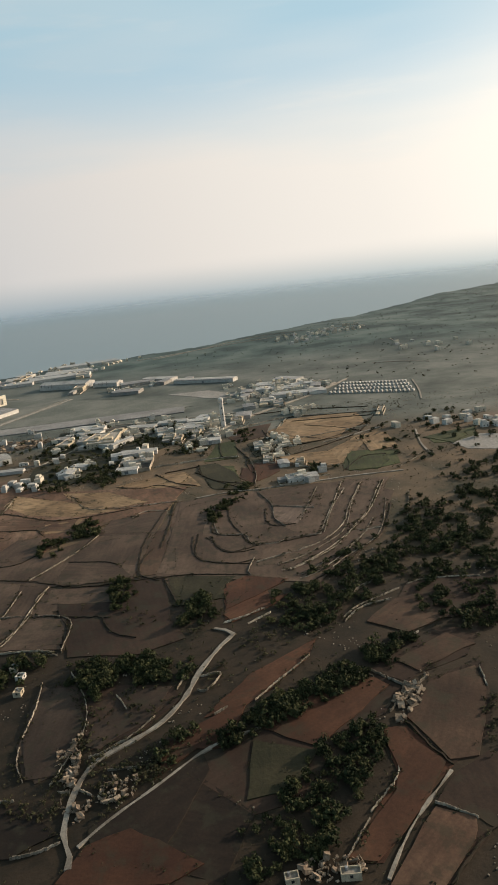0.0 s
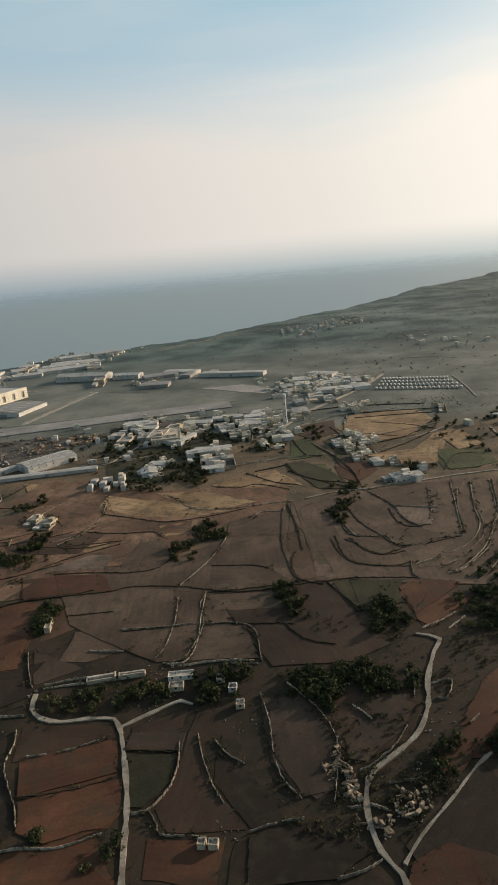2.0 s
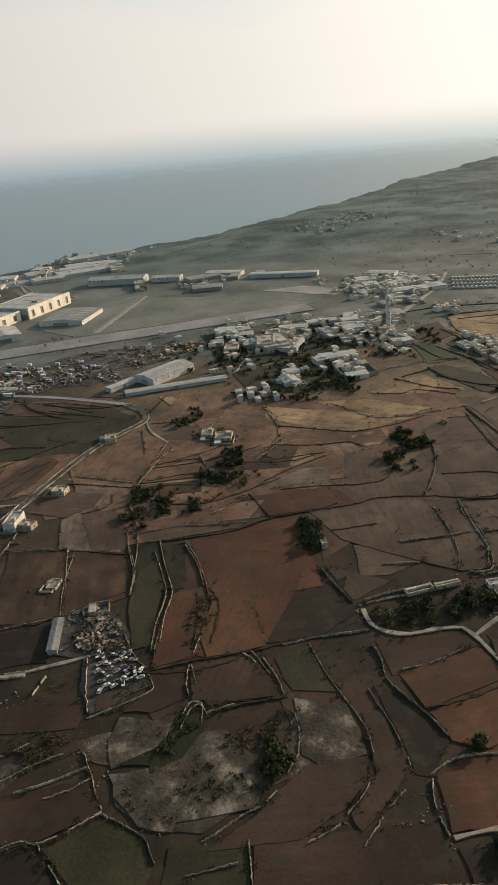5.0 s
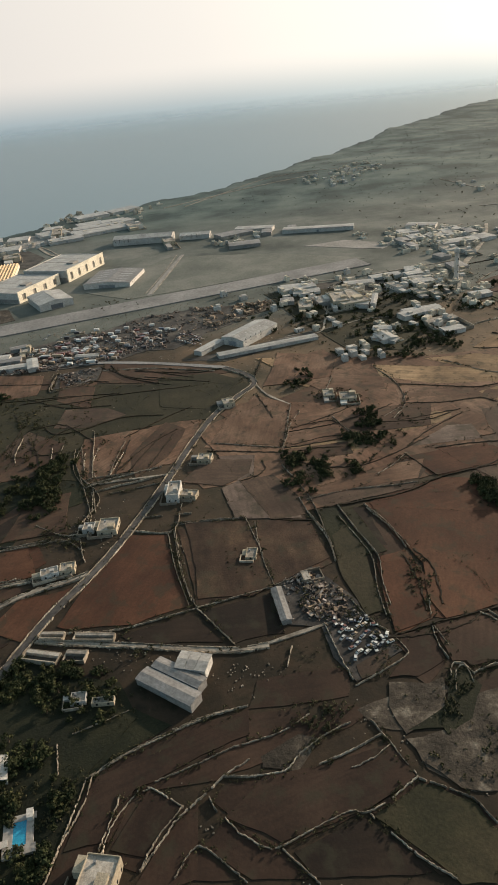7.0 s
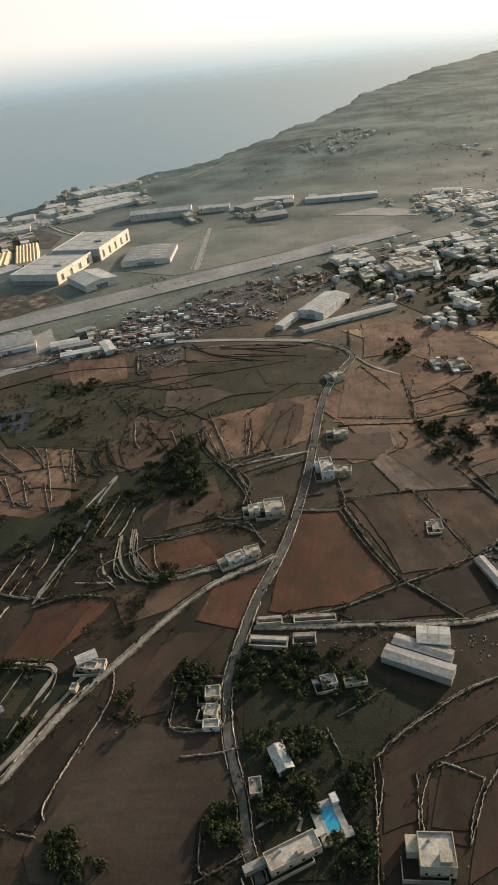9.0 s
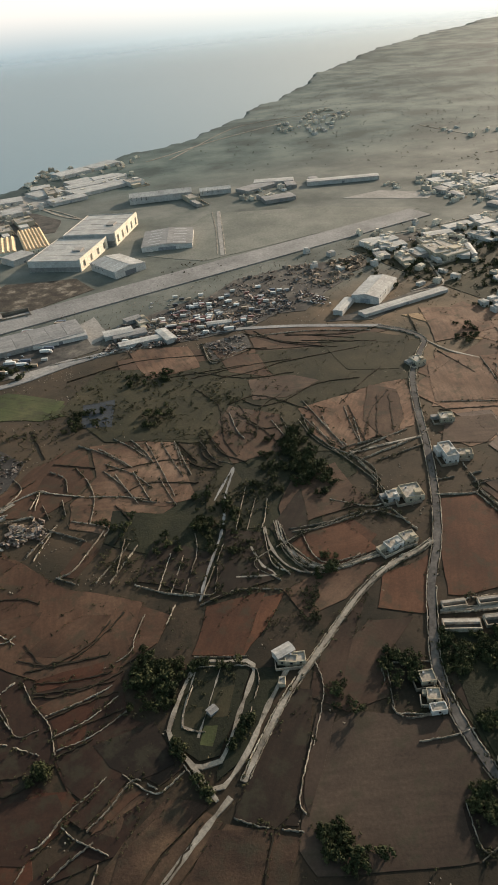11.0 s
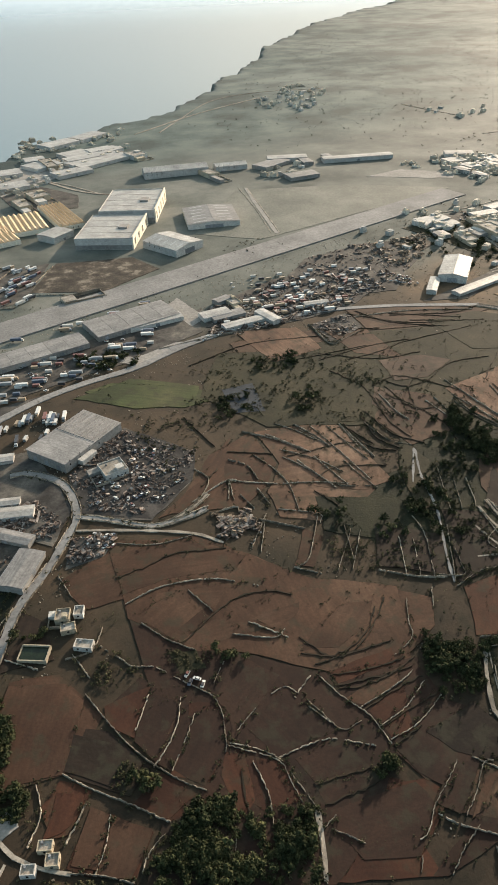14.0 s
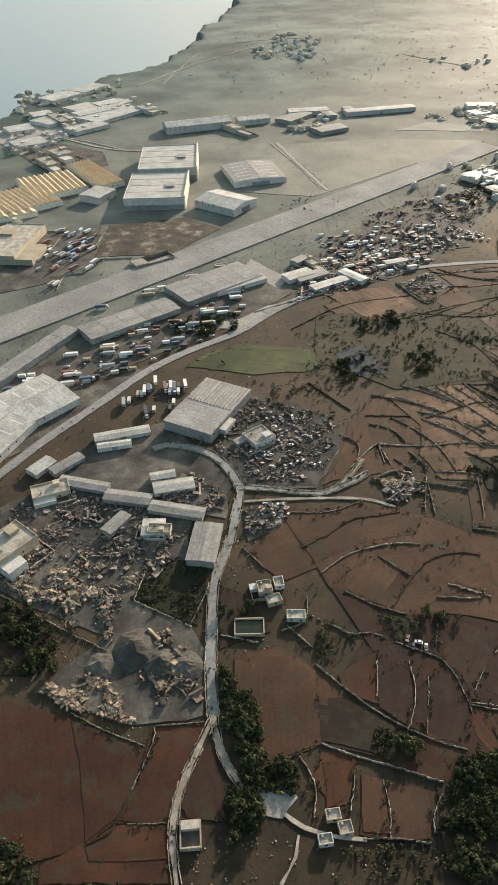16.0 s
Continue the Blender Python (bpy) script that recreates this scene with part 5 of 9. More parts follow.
field(BROWN, [(-194, 457), (-161, 454), (-142, 458), (-118, 461), (-103, 398), (-90, 377), (-114, 365), (-159, 371)])
field(OLIVE, [(-114, 459), (-73, 448), (-72, 420), (-103, 415)])
field(RED, [(-73, 432), (-57, 441), (-46, 435), (-69, 409)])
field(BROWN, [(-147, 337), (-128, 340), (-96, 334), (-88, 324), (-102, 304), (-121, 294), (-130, 304)])
field(BROWN, [(-158, 346), (-144, 341), (-131, 308), (-138, 294), (-158, 309)])
field(BROWN, [(44, 425), (83, 429), (100, 425), (89, 385), (62, 379), (27, 379)])
field(TAN, [(-182, 534), (-133, 546), (-115, 465), (-154, 461), (-181, 484)])
field(TAN, [(-130, 558), (-86, 586), (-44, 504), (-66, 459), (-111, 469)])
field(DUN, [(-50, 539), (-7, 595), (15, 562), (6, 494), (-27, 470)])
field(LAWN, [(-995, 583), (-977, 597), (-963, 597), (-947, 581), (-973, 548)])
field(CONCRETE, [(-763, 1557), (-666, 1605), (-496, 1649), (-493, 1591), (-608, 1491), (-701, 1469), (-760, 1425)])
field(YARD, [(-760, 1425), (-692, 1447), (-656, 1363), (-677, 1298), (-757, 1321)])
field(BROWN, [(-378, 269), (-396, 301), (-360, 307), (-352, 275)])
field(BROWN, [(-155, 330), (-129, 332), (-137, 301), (-154, 294)])
field(TERRA, [(-705, 640), (-686, 620), (-692, 552), (-715, 552), (-743, 574)])
field(TERRA, [(-580, 623), (-530, 624), (-509, 611), (-575, 543), (-583, 566), (-586, 587)])
field(TAN, [(-623, 649), (-597, 623), (-613, 575), (-655, 576), (-658, 622)])
field(LAWN, [(-652, 566), (-627, 559), (-659, 497), (-688, 512)])
field(LAWN, [(-749, 564), (-683, 526), (-703, 499), (-727, 502), (-762, 534)])
field(LAWN, [(-741, 718), (-710, 711), (-731, 675), (-749, 689)])
field(TERRACE, [(-793, 487), (-763, 480), (-740, 456), (-752, 440), (-776, 433), (-814, 451), (-827, 466), (-801, 473)])
field(UMBER, [(-820, 442), (-776, 433), (-778, 406), (-816, 394), (-820, 419)])
field(UMBER, [(-816, 394), (-780, 404), (-767, 389), (-778, 372), (-807, 367), (-814, 380)])
field(RUSSET, [(-858, 396), (-813, 376), (-809, 365), (-832, 353), (-866, 372)])
field(GRIME, [(-888, 669), (-833, 705), (-799, 648), (-815, 619), (-855, 596), (-893, 625)])
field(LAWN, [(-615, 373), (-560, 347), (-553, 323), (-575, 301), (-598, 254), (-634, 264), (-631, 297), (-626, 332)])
field(GRIME, [(-467, 407), (-444, 405), (-427, 369), (-428, 352), (-447, 353), (-469, 362)])
field(GRIME, [(-452, 355), (-428, 352), (-413, 331), (-446, 316), (-452, 334)])
field(PALE, [(-481, 507), (-433, 535), (-436, 454), (-479, 467)])
field(DUN, [(-489, 460), (-481, 459), (-488, 393), (-495, 393)])
field(DUN, [(-474, 457), (-467, 456), (-474, 404), (-480, 401)])
field(BROWN, [(-375, 242), (-300, 236), (-299, 211), (-378, 218)])
field(DARK, [(-296, 225), (-232, 215), (-228, 192), (-296, 200)])
field(OLIVE, [(-409, 243), (-377, 241), (-380, 216), (-416, 219)])
field(OLIVE, [(-712, 779), (-563, 699), (-663, 612), (-735, 651), (-761, 717)])
field(TERRACE, [(-888, 591), (-842, 568), (-814, 538), (-793, 505), (-752, 473), (-777, 430), (-817, 443), (-847, 474), (-874, 491), (-898, 529)])
field(UMBER, [(-898, 528), (-874, 491), (-848, 473), (-817, 442), (-777, 430), (-780, 405), (-814, 395), (-854, 367), (-874, 360), (-922, 384)])
field(DUN, [(-129, 612), (-68, 622), (25, 632), (59, 592), (37, 500), (-11, 432), (-100, 454), (-124, 461)])
field(TERRA, [(-407, 736), (-250, 673), (-130, 655), (-138, 593), (-181, 577), (-215, 549), (-229, 516), (-321, 514)])
field(DUN, [(-321, 514), (-229, 516), (-187, 551), (-138, 593), (-140, 465), (-199, 461), (-166, 380), (-228, 388), (-291, 436)])
field(TERRA, [(-488, 604), (-419, 634), (-351, 609), (-273, 585), (-281, 503), (-345, 502), (-418, 462), (-456, 458)])
field(STRAW, [(-409, 740), (-372, 726), (-360, 682), (-386, 680)])
field(STRAW, [(-310, 645), (-308, 676), (-244, 642), (-185, 605), (-224, 597), (-275, 614)])
field(STRAW, [(-258, 670), (-208, 661), (-161, 620), (-186, 612), (-218, 617), (-238, 640)])
field(STRAW, [(-205, 676), (-178, 694), (-139, 706), (-131, 676), (-153, 657), (-187, 665)])
field(STRAW, [(-248, 590), (-213, 589), (-218, 563), (-239, 561)])
field(STRAW, [(-340, 562), (-318, 585), (-284, 557), (-288, 547), (-332, 541)])
field(TERRA, [(-372, 726), (-339, 735), (-329, 695), (-358, 676)])
field(TERRA, [(-296, 615), (-249, 594), (-218, 590), (-218, 565), (-243, 568), (-308, 586)])
field(TERRA, [(-316, 539), (-283, 553), (-261, 543), (-269, 522), (-302, 525)])
field(TERRA, [(-375, 654), (-347, 670), (-310, 645), (-315, 624), (-351, 619)])
field(TERRA, [(-361, 617), (-331, 624), (-308, 618), (-314, 590), (-332, 567), (-343, 570)])
field(DUN, [(-269, 514), (-259, 554), (-240, 555), (-230, 521), (-237, 503), (-259, 503)])
field(DUN, [(-82, 600), (-53, 614), (-43, 545), (-26, 518), (-6, 514), (-41, 500), (-61, 515), (-80, 566)])
field(DUN, [(17, 603), (30, 630), (54, 624), (30, 534), (13, 505), (-26, 464), (-53, 464), (-48, 491), (-16, 505), (-3, 519)])
field(DUN, [(54, 624), (48, 548), (35, 495), (7, 458), (-10, 432), (-26, 442), (11, 495), (29, 529)])
field(DUN, [(-124, 596), (-104, 605), (-99, 528), (-92, 477), (-57, 469), (-56, 452), (-100, 456), (-124, 466)])
field(DUN, [(-91, 521), (-75, 492), (-55, 489), (-61, 509), (-78, 524)])
field(RED, [(-319, 509), (-278, 499), (-268, 474), (-306, 474)])
field(RED, [(-72, 439), (-59, 448), (-30, 439), (-51, 419), (-69, 405)])
field(RED, [(-70, 399), (-51, 413), (-29, 419), (-46, 401), (-64, 389)])
field(DUN, [(-198, 499), (-158, 491), (-139, 461), (-179, 460), (-200, 465)])
field(DUN, [(-186, 579), (-138, 593), (-140, 544), (-187, 551)])
field(DUN, [(-187, 546), (-145, 541), (-143, 483), (-167, 493), (-202, 500)])
field(DUN, [(-251, 474), (-225, 470), (-220, 429), (-252, 430)])
field(DUN, [(-201, 419), (-174, 415), (-167, 386), (-206, 385)])
field(DUN, [(-198, 457), (-154, 452), (-148, 429), (-194, 436)])
field(DUN, [(-60, 620), (-1, 631), (-1, 594), (-41, 582)])
field(PALE, [(-47, 577), (-9, 577), (-24, 535), (-41, 544)])
field(OLIVE, [(-102, 457), (-66, 449), (-74, 435), (-79, 414), (-100, 415)])
field(TERRA, [(-473, 578), (-438, 625), (-419, 639), (-412, 617), (-421, 575), (-427, 550), (-482, 575)])
field(STRAW, [(-425, 550), (-368, 547), (-372, 526), (-415, 529)])
field(PALE, [(-477, 554), (-449, 546), (-456, 517), (-468, 513)])
field(PALE, [(-337, 518), (-296, 539), (-278, 534), (-280, 511)])
field(TERRA, [(-416, 573), (-382, 580), (-369, 570), (-371, 550), (-418, 553)])
field(TERRA, [(-413, 583), (-371, 599), (-361, 608), (-365, 586), (-398, 579)])
field(TERRA, [(-332, 565), (-302, 596), (-272, 587), (-274, 570), (-323, 557)])
field(DUN, [(-467, 511), (-443, 513), (-432, 479), (-433, 457), (-456, 458)])
field(DUN, [(-430, 478), (-389, 476), (-345, 502), (-337, 484), (-356, 465), (-418, 461)])
field(RED, [(-341, 505), (-281, 503), (-283, 479), (-333, 475)])
field(RED, [(-389, 458), (-325, 462), (-315, 421), (-313, 392), (-357, 389), (-377, 403), (-384, 428)])
field(RED, [(-402, 402), (-386, 404), (-383, 378), (-409, 359), (-411, 363)])
field(LAWN, [(-427, 459), (-412, 460), (-404, 408), (-423, 405), (-427, 436)])
field(OLIVE, [(-410, 458), (-402, 457), (-396, 406), (-403, 405)])
field(DARK, [(-357, 389), (-310, 391), (-299, 365), (-325, 350), (-353, 350)])
field(TERRACE, [(-888, 590), (-842, 569), (-835, 555), (-858, 561), (-893, 560)])
field(TERRACE, [(-890, 558), (-858, 561), (-831, 555), (-817, 538), (-830, 532), (-869, 545), (-895, 546)])
field(TERRACE, [(-893, 524), (-877, 537), (-861, 534), (-856, 515), (-883, 506)])
field(TERRACE, [(-860, 531), (-837, 522), (-853, 511)])
field(TERRACE, [(-877, 501), (-855, 505), (-841, 494), (-831, 485), (-865, 491), (-874, 491)])
field(TERRACE, [(-838, 495), (-827, 496), (-808, 492), (-814, 485), (-829, 482)])
field(TERRACE, [(-825, 463), (-805, 474), (-786, 478), (-771, 472), (-784, 459), (-806, 455)])
field(TERRACE, [(-823, 428), (-787, 429), (-791, 422), (-814, 419)])
field(TERRACE, [(-908, 473), (-895, 471), (-905, 455), (-911, 454)])
field(TERRACE, [(-808, 352), (-785, 367), (-782, 361), (-802, 352)])
field(RUSSET, [(-819, 445), (-782, 441), (-786, 431), (-819, 437)])
field(RUSSET, [(-815, 417), (-791, 420), (-796, 410), (-814, 408)])
field(RUSSET, [(-814, 406), (-797, 409), (-802, 397), (-814, 399)])
field(RUSSET, [(-912, 445), (-898, 451), (-891, 465), (-879, 458), (-883, 437), (-900, 424), (-914, 435)])
field(RUSSET, [(-887, 428), (-882, 433), (-876, 426), (-884, 399), (-890, 413)])
field(RUSSET, [(-876, 424), (-866, 416), (-867, 396), (-881, 400)])
field(UMBER, [(-877, 462), (-856, 478), (-843, 457), (-872, 441), (-876, 454)])
field(UMBER, [(-872, 438), (-846, 448), (-841, 444), (-833, 416), (-858, 419), (-867, 418)])
field(UMBER, [(-860, 414), (-840, 414), (-825, 400), (-831, 392), (-858, 400)])
field(UMBER, [(-859, 399), (-834, 392), (-839, 386), (-859, 389)])
field(UMBER, [(-859, 386), (-818, 377), (-817, 365), (-837, 351), (-858, 362), (-862, 380)])
field(UMBER, [(-896, 407), (-884, 397), (-889, 378), (-905, 388), (-900, 398)])
field(UMBER, [(-817, 365), (-797, 375), (-786, 369), (-810, 356)])
field(BROWN2, [(-782, 329), (-758, 340), (-753, 332), (-781, 314), (-793, 320)])
field(OLIVE, [(-888, 498), (-874, 491), (-874, 479), (-888, 482)])
field(BROWN2, [(-805, 326), (-798, 339), (-768, 351), (-756, 342), (-781, 331), (-795, 321)])
field(BROWN2, [(-758, 331), (-734, 320), (-751, 299), (-779, 313)])
field(GREY, [(-693, 362), (-685, 358), (-718, 319), (-717, 327)])
field(DARK, [(-721, 360), (-696, 379), (-689, 375), (-701, 352), (-720, 326), (-734, 320), (-748, 332)])
field(DARK, [(-798, 394), (-767, 394), (-765, 380), (-764, 367), (-782, 367), (-793, 379)])
field(RUSSET, [(-1050, 536), (-1039, 520), (-1027, 504), (-1039, 491), (-1052, 483), (-1067, 481)])
field(RUSSET, [(-1018, 510), (-998, 499), (-1021, 483), (-1035, 469), (-1052, 482), (-1038, 491), (-1023, 503)])
field(RUSSET, [(-1068, 479), (-1053, 480), (-1035, 468), (-1041, 456), (-1069, 474)])
field(RUSSET, [(-963, 453), (-952, 446), (-959, 438), (-966, 434), (-974, 436)])
field(RUSSET, [(-928, 435), (-919, 440), (-906, 422), (-923, 418), (-935, 431)])
field(RUSSET, [(-929, 484), (-904, 483), (-922, 461), (-931, 472)])
field(RUSSET, [(-887, 433), (-879, 428), (-886, 406), (-895, 403), (-894, 424)])
field(UMBER, [(-999, 490), (-1007, 468), (-1015, 456), (-1026, 466), (-1027, 472), (-1018, 484)])
field(TERRACE, [(-968, 519), (-942, 506), (-937, 492), (-958, 460), (-987, 467), (-981, 478), (-979, 504)])
field(TERRACE, [(-952, 439), (-945, 432), (-958, 413), (-967, 420)])
field(TERRACE, [(-944, 431), (-931, 417), (-947, 403), (-959, 411)])
field(UMBER, [(-906, 480), (-895, 468), (-912, 449), (-919, 446), (-923, 459)])
field(UMBER, [(-899, 461), (-892, 458), (-913, 437), (-918, 444)])
field(UMBER, [(-890, 459), (-880, 455), (-883, 441), (-887, 433), (-903, 423), (-912, 437)])
field(UMBER, [(-861, 476), (-848, 464), (-853, 451), (-882, 436), (-876, 451), (-878, 461)])
field(DARK, [(-947, 477), (-927, 458), (-923, 446), (-939, 442), (-957, 461)])
field(DARK, [(-927, 417), (-903, 414), (-893, 396), (-916, 376), (-945, 395)])
field(OLIVE, [(-661, 686), (-624, 665), (-660, 617), (-691, 633)])
field(OLIVE, [(-656, 588), (-656, 556), (-684, 516), (-697, 517), (-682, 556)])
field(DUN, [(-628, 656), (-612, 637), (-645, 608), (-645, 636)])
field(DUN, [(-598, 690), (-559, 678), (-543, 657), (-580, 645), (-607, 655)])
field(NET, [(-740, 719), (-712, 715), (-725, 671), (-749, 681)])
field(TAN, [(-625, 538), (-589, 541), (-591, 489), (-652, 492), (-646, 514)])
field(TERRA, [(-678, 809), (-623, 786), (-627, 737), (-677, 737)])
field(TERRA, [(-413, 570), (-374, 560), (-373, 544), (-422, 549)])
field(TERRA, [(-422, 602), (-397, 601), (-354, 601), (-378, 579), (-409, 573)])
field(DUN, [(-488, 553), (-452, 540), (-459, 521), (-480, 510), (-508, 525)])
field(TAN, [(-424, 545), (-376, 541), (-378, 522), (-426, 527)])
field(TAN, [(-606, 768), (-570, 733), (-575, 683), (-606, 713)])
field(OLIVE, [(-509, 728), (-455, 720), (-431, 691), (-473, 641), (-513, 662)])
field(STRAW, [(-58, 847), (-29, 888), (36, 831), (24, 787), (-8, 780), (-39, 775)])
field(STRAW, [(-44, 731), (13, 734), (19, 690), (-20, 684)])
field(STRAW, [(47, 767), (75, 792), (82, 730), (52, 719)])
field(GREEN, [(28, 717), (66, 704), (56, 660), (26, 660)])
field(GREEN, [(111, 753), (151, 773), (157, 747), (137, 720)])
field(RED, [(-289, 314), (-245, 328), (-239, 305), (-284, 293)])
field(RED, [(-283, 291), (-243, 300), (-234, 282), (-240, 273), (-265, 267), (-279, 274)])
field(RED, [(-293, 255), (-276, 263), (-250, 263), (-229, 242), (-229, 223), (-259, 230), (-296, 231)])
field(GREY, [(-235, 331), (-207, 327), (-208, 315), (-237, 320)])
field(OLIVE, [(-236, 317), (-210, 313), (-212, 295), (-224, 282), (-230, 283)])
field(OLIVE, [(-351, 339), (-331, 345), (-324, 311), (-346, 315)])
field(BROWN, [(-394, 337), (-362, 343), (-354, 324), (-355, 313), (-388, 312)])
field(BROWN, [(-348, 271), (-319, 272), (-323, 260), (-336, 248), (-356, 238), (-395, 239), (-369, 254)])
field(BROWN, [(-315, 295), (-305, 297), (-303, 262), (-317, 248), (-331, 237), (-334, 245), (-318, 262)])
field(GARRIGUE, [(-346, 310), (-321, 303), (-319, 273), (-341, 270), (-348, 277)])
field(GARRIGUE, [(-419, 293), (-381, 297), (-366, 274), (-371, 255), (-411, 253)])
field(LAWN, [(-405, 297), (-393, 309), (-389, 300), (-402, 284), (-416, 278), (-418, 289)])
field(GREY, [(-127, 311), (-118, 315), (-120, 330), (-114, 335), (-91, 333), (-97, 309), (-119, 292), (-127, 295)])
field(GREY, [(-162, 343), (-146, 344), (-132, 312), (-136, 278), (-150, 277), (-161, 303)])
field(DARK, [(-112, 246), (-70, 284), (-65, 273), (-81, 227), (-99, 228), (-109, 238)])
field(DARK, [(-175, 260), (-146, 263), (-125, 245), (-141, 235), (-176, 237)])
field(RED, [(-87, 293), (-60, 311), (-51, 314), (-61, 286), (-72, 286), (-89, 270)])
field(RED, [(-406, 396), (-388, 396), (-390, 371), (-395, 347), (-416, 342), (-414, 359)])
field(RED, [(-389, 451), (-314, 425), (-355, 348), (-386, 345), (-389, 361), (-380, 389), (-386, 418)])
field(BROWN, [(-395, 339), (-368, 343), (-361, 337), (-374, 312), (-396, 317)])
field(BROWN, [(-420, 339), (-398, 340), (-399, 318), (-416, 312), (-430, 315), (-416, 326)])
field(BROWN, [(-572, 297), (-500, 314), (-503, 301), (-548, 288), (-556, 286), (-568, 267), (-586, 267)])
field(BROWN, [(-567, 263), (-550, 285), (-535, 271), (-553, 257)])
field(BROWN, [(-500, 249), (-520, 265), (-500, 279), (-478, 277), (-443, 280), (-438, 263), (-463, 254)])
field(GREY, [(-443, 326), (-423, 332), (-430, 320), (-443, 317)])
field(OLIVE, [(-413, 438), (-408, 413), (-416, 359), (-426, 357), (-429, 397), (-423, 429)])
field(OLIVE, [(-461, 251), (-437, 260), (-419, 247), (-416, 234), (-426, 216), (-438, 219)])
field(GARRIGUE, [(-431, 312), (-405, 305), (-412, 290), (-434, 283), (-436, 299)])
field(GARRIGUE, [(-435, 281), (-401, 278), (-397, 269), (-408, 249), (-421, 254), (-432, 269)])
field(LAWN, [(-399, 312), (-389, 310), (-396, 293), (-413, 281), (-433, 285), (-410, 293)])
field(RED, [(-44, 297), (7, 333), (19, 321), (4, 304), (-7, 293), (-18, 283)])
field(RED, [(12, 284), (18, 291), (36, 270), (25, 250), (2, 224), (-8, 226), (13, 256), (16, 268)])
field(RED, [(-111, 238), (-94, 245), (-62, 227), (-74, 219), (-118, 222)])
field(TAN, [(24, 298), (39, 323), (63, 333), (64, 315), (50, 272), (38, 271)])
field(TAN, [(14, 380), (34, 404), (53, 402), (59, 381), (35, 366)])
field(TAN, [(25, 341), (55, 364), (68, 352), (35, 331)])
field(TERRA, [(15, 230), (27, 247), (42, 241), (38, 231), (24, 214), (5, 215)])
field(OLIVE, [(-46, 289), (-18, 280), (-28, 259), (-47, 255)])
field(DARK, [(-685, 510), (-665, 495), (-675, 453), (-719, 456)])
field(DARK, [(-731, 522), (-700, 491), (-721, 465), (-751, 491)])
field(DARK, [(-624, 525), (-637, 484), (-661, 473), (-659, 497)])
field(TERRA, [(-385, 745), (-330, 715), (-351, 665), (-416, 669)])
field(TERRA, [(-416, 568), (-360, 574), (-361, 553), (-419, 549)])
field(TERRA, [(-424, 483), (-370, 497), (-333, 498), (-347, 475), (-415, 475)])
field(TERRA, [(-448, 634), (-423, 647), (-401, 623), (-425, 552), (-479, 577)])
field(BROWN2, [(-512, 474), (-469, 461), (-435, 448), (-431, 409), (-482, 389), (-513, 395)])
field(TAN, [(-381, 573), (-329, 587), (-291, 580), (-307, 543), (-361, 553)])
field(TAN, [(-543, 581), (-510, 629), (-495, 610), (-514, 568), (-541, 544)])
field(LAWN, [(-739, 416), (-712, 405), (-712, 401), (-744, 362), (-754, 363), (-761, 378), (-761, 385)])
field(GREEN, [(-745, 380), (-739, 377), (-745, 368), (-750, 371)])
field(OLIVE, [(-751, 393), (-742, 390), (-749, 380), (-755, 384)])
field(OLIVE, [(-733, 398), (-723, 395), (-733, 380), (-743, 383)])
field(LAWN, [(-710, 400), (-696, 394), (-713, 376), (-736, 355), (-749, 351), (-744, 359)])

# ---- roads and tracks ----
road(2.2, ROAD, [(-115, 228), (-116, 234), (-122, 245), (-124, 262), (-122, 277), (-117, 286), (-103, 296), (-91, 307), (-82, 325), (-78, 342), (-68, 366), (-62, 376), (-67, 381), (-74, 384)])
road(2.4, ROAD, [(-225, 227), (-227, 243), (-229, 264), (-231, 286), (-236, 312), (-242, 336), (-246, 343), (-261, 345), (-275, 344), (-287, 348), (-294, 356), (-295, 368)])
road(1.9, ROAD, [(-242, 336), (-226, 345), (-211, 352), (-204, 348)])
road(1.2, ROAD, [(-114, 238), (-104, 250), (-87, 266), (-66, 286), (-43, 297)])
road(0.9, ROAD, [(5, 217), (10, 227), (19, 242), (37, 265)])
road(1.9, ROAD, [(-116, 618), (-90, 626), (-54, 629), (-12, 636), (31, 644), (75, 647)])
road(4.9, ROAD, [(-137, 871), (-105, 918), (-72, 964), (-28, 1018), (12, 1070), (40, 1136)])
road(2.4, ROAD, [(155, 1092), (151, 1009), (144, 948)])
road(1.9, ROAD, [(110, 791), (106, 732), (109, 688)])
road(4.2, TARMAC, [(-638, 265), (-639, 280), (-636, 299), (-635, 320), (-632, 341), (-625, 362), (-612, 384), (-596, 409), (-571, 440), (-547, 478), (-521, 526), (-492, 585), (-468, 627), (-438, 661), (-422, 680), (-426, 704), (-443, 729)], True)
road(2.4, ROAD, [(-738, 345), (-722, 360), (-702, 377), (-681, 391), (-660, 405), (-635, 421), (-609, 432), (-587, 435), (-575, 439)], True)
road(1.9, ROAD, [(-422, 680), (-416, 649), (-402, 622)])
road(1.9, ROAD, [(-579, 546), (-550, 544), (-516, 540)])
road(1.9, ROAD, [(-604, 389), (-584, 381), (-556, 371), (-518, 357), (-498, 351), (-482, 350)], True)
road(1.9, ROAD, [(-491, 350), (-472, 353), (-441, 358)])
road(1.4, ROAD, [(-653, 502), (-657, 485), (-655, 464), (-646, 449), (-630, 444), (-606, 444)], True)
road(1.4, ROAD, [(-634, 286), (-627, 288), (-618, 287), (-615, 283), (-618, 279)])
road(2.4, ROAD, [(-746, 341), (-764, 331), (-787, 317)])
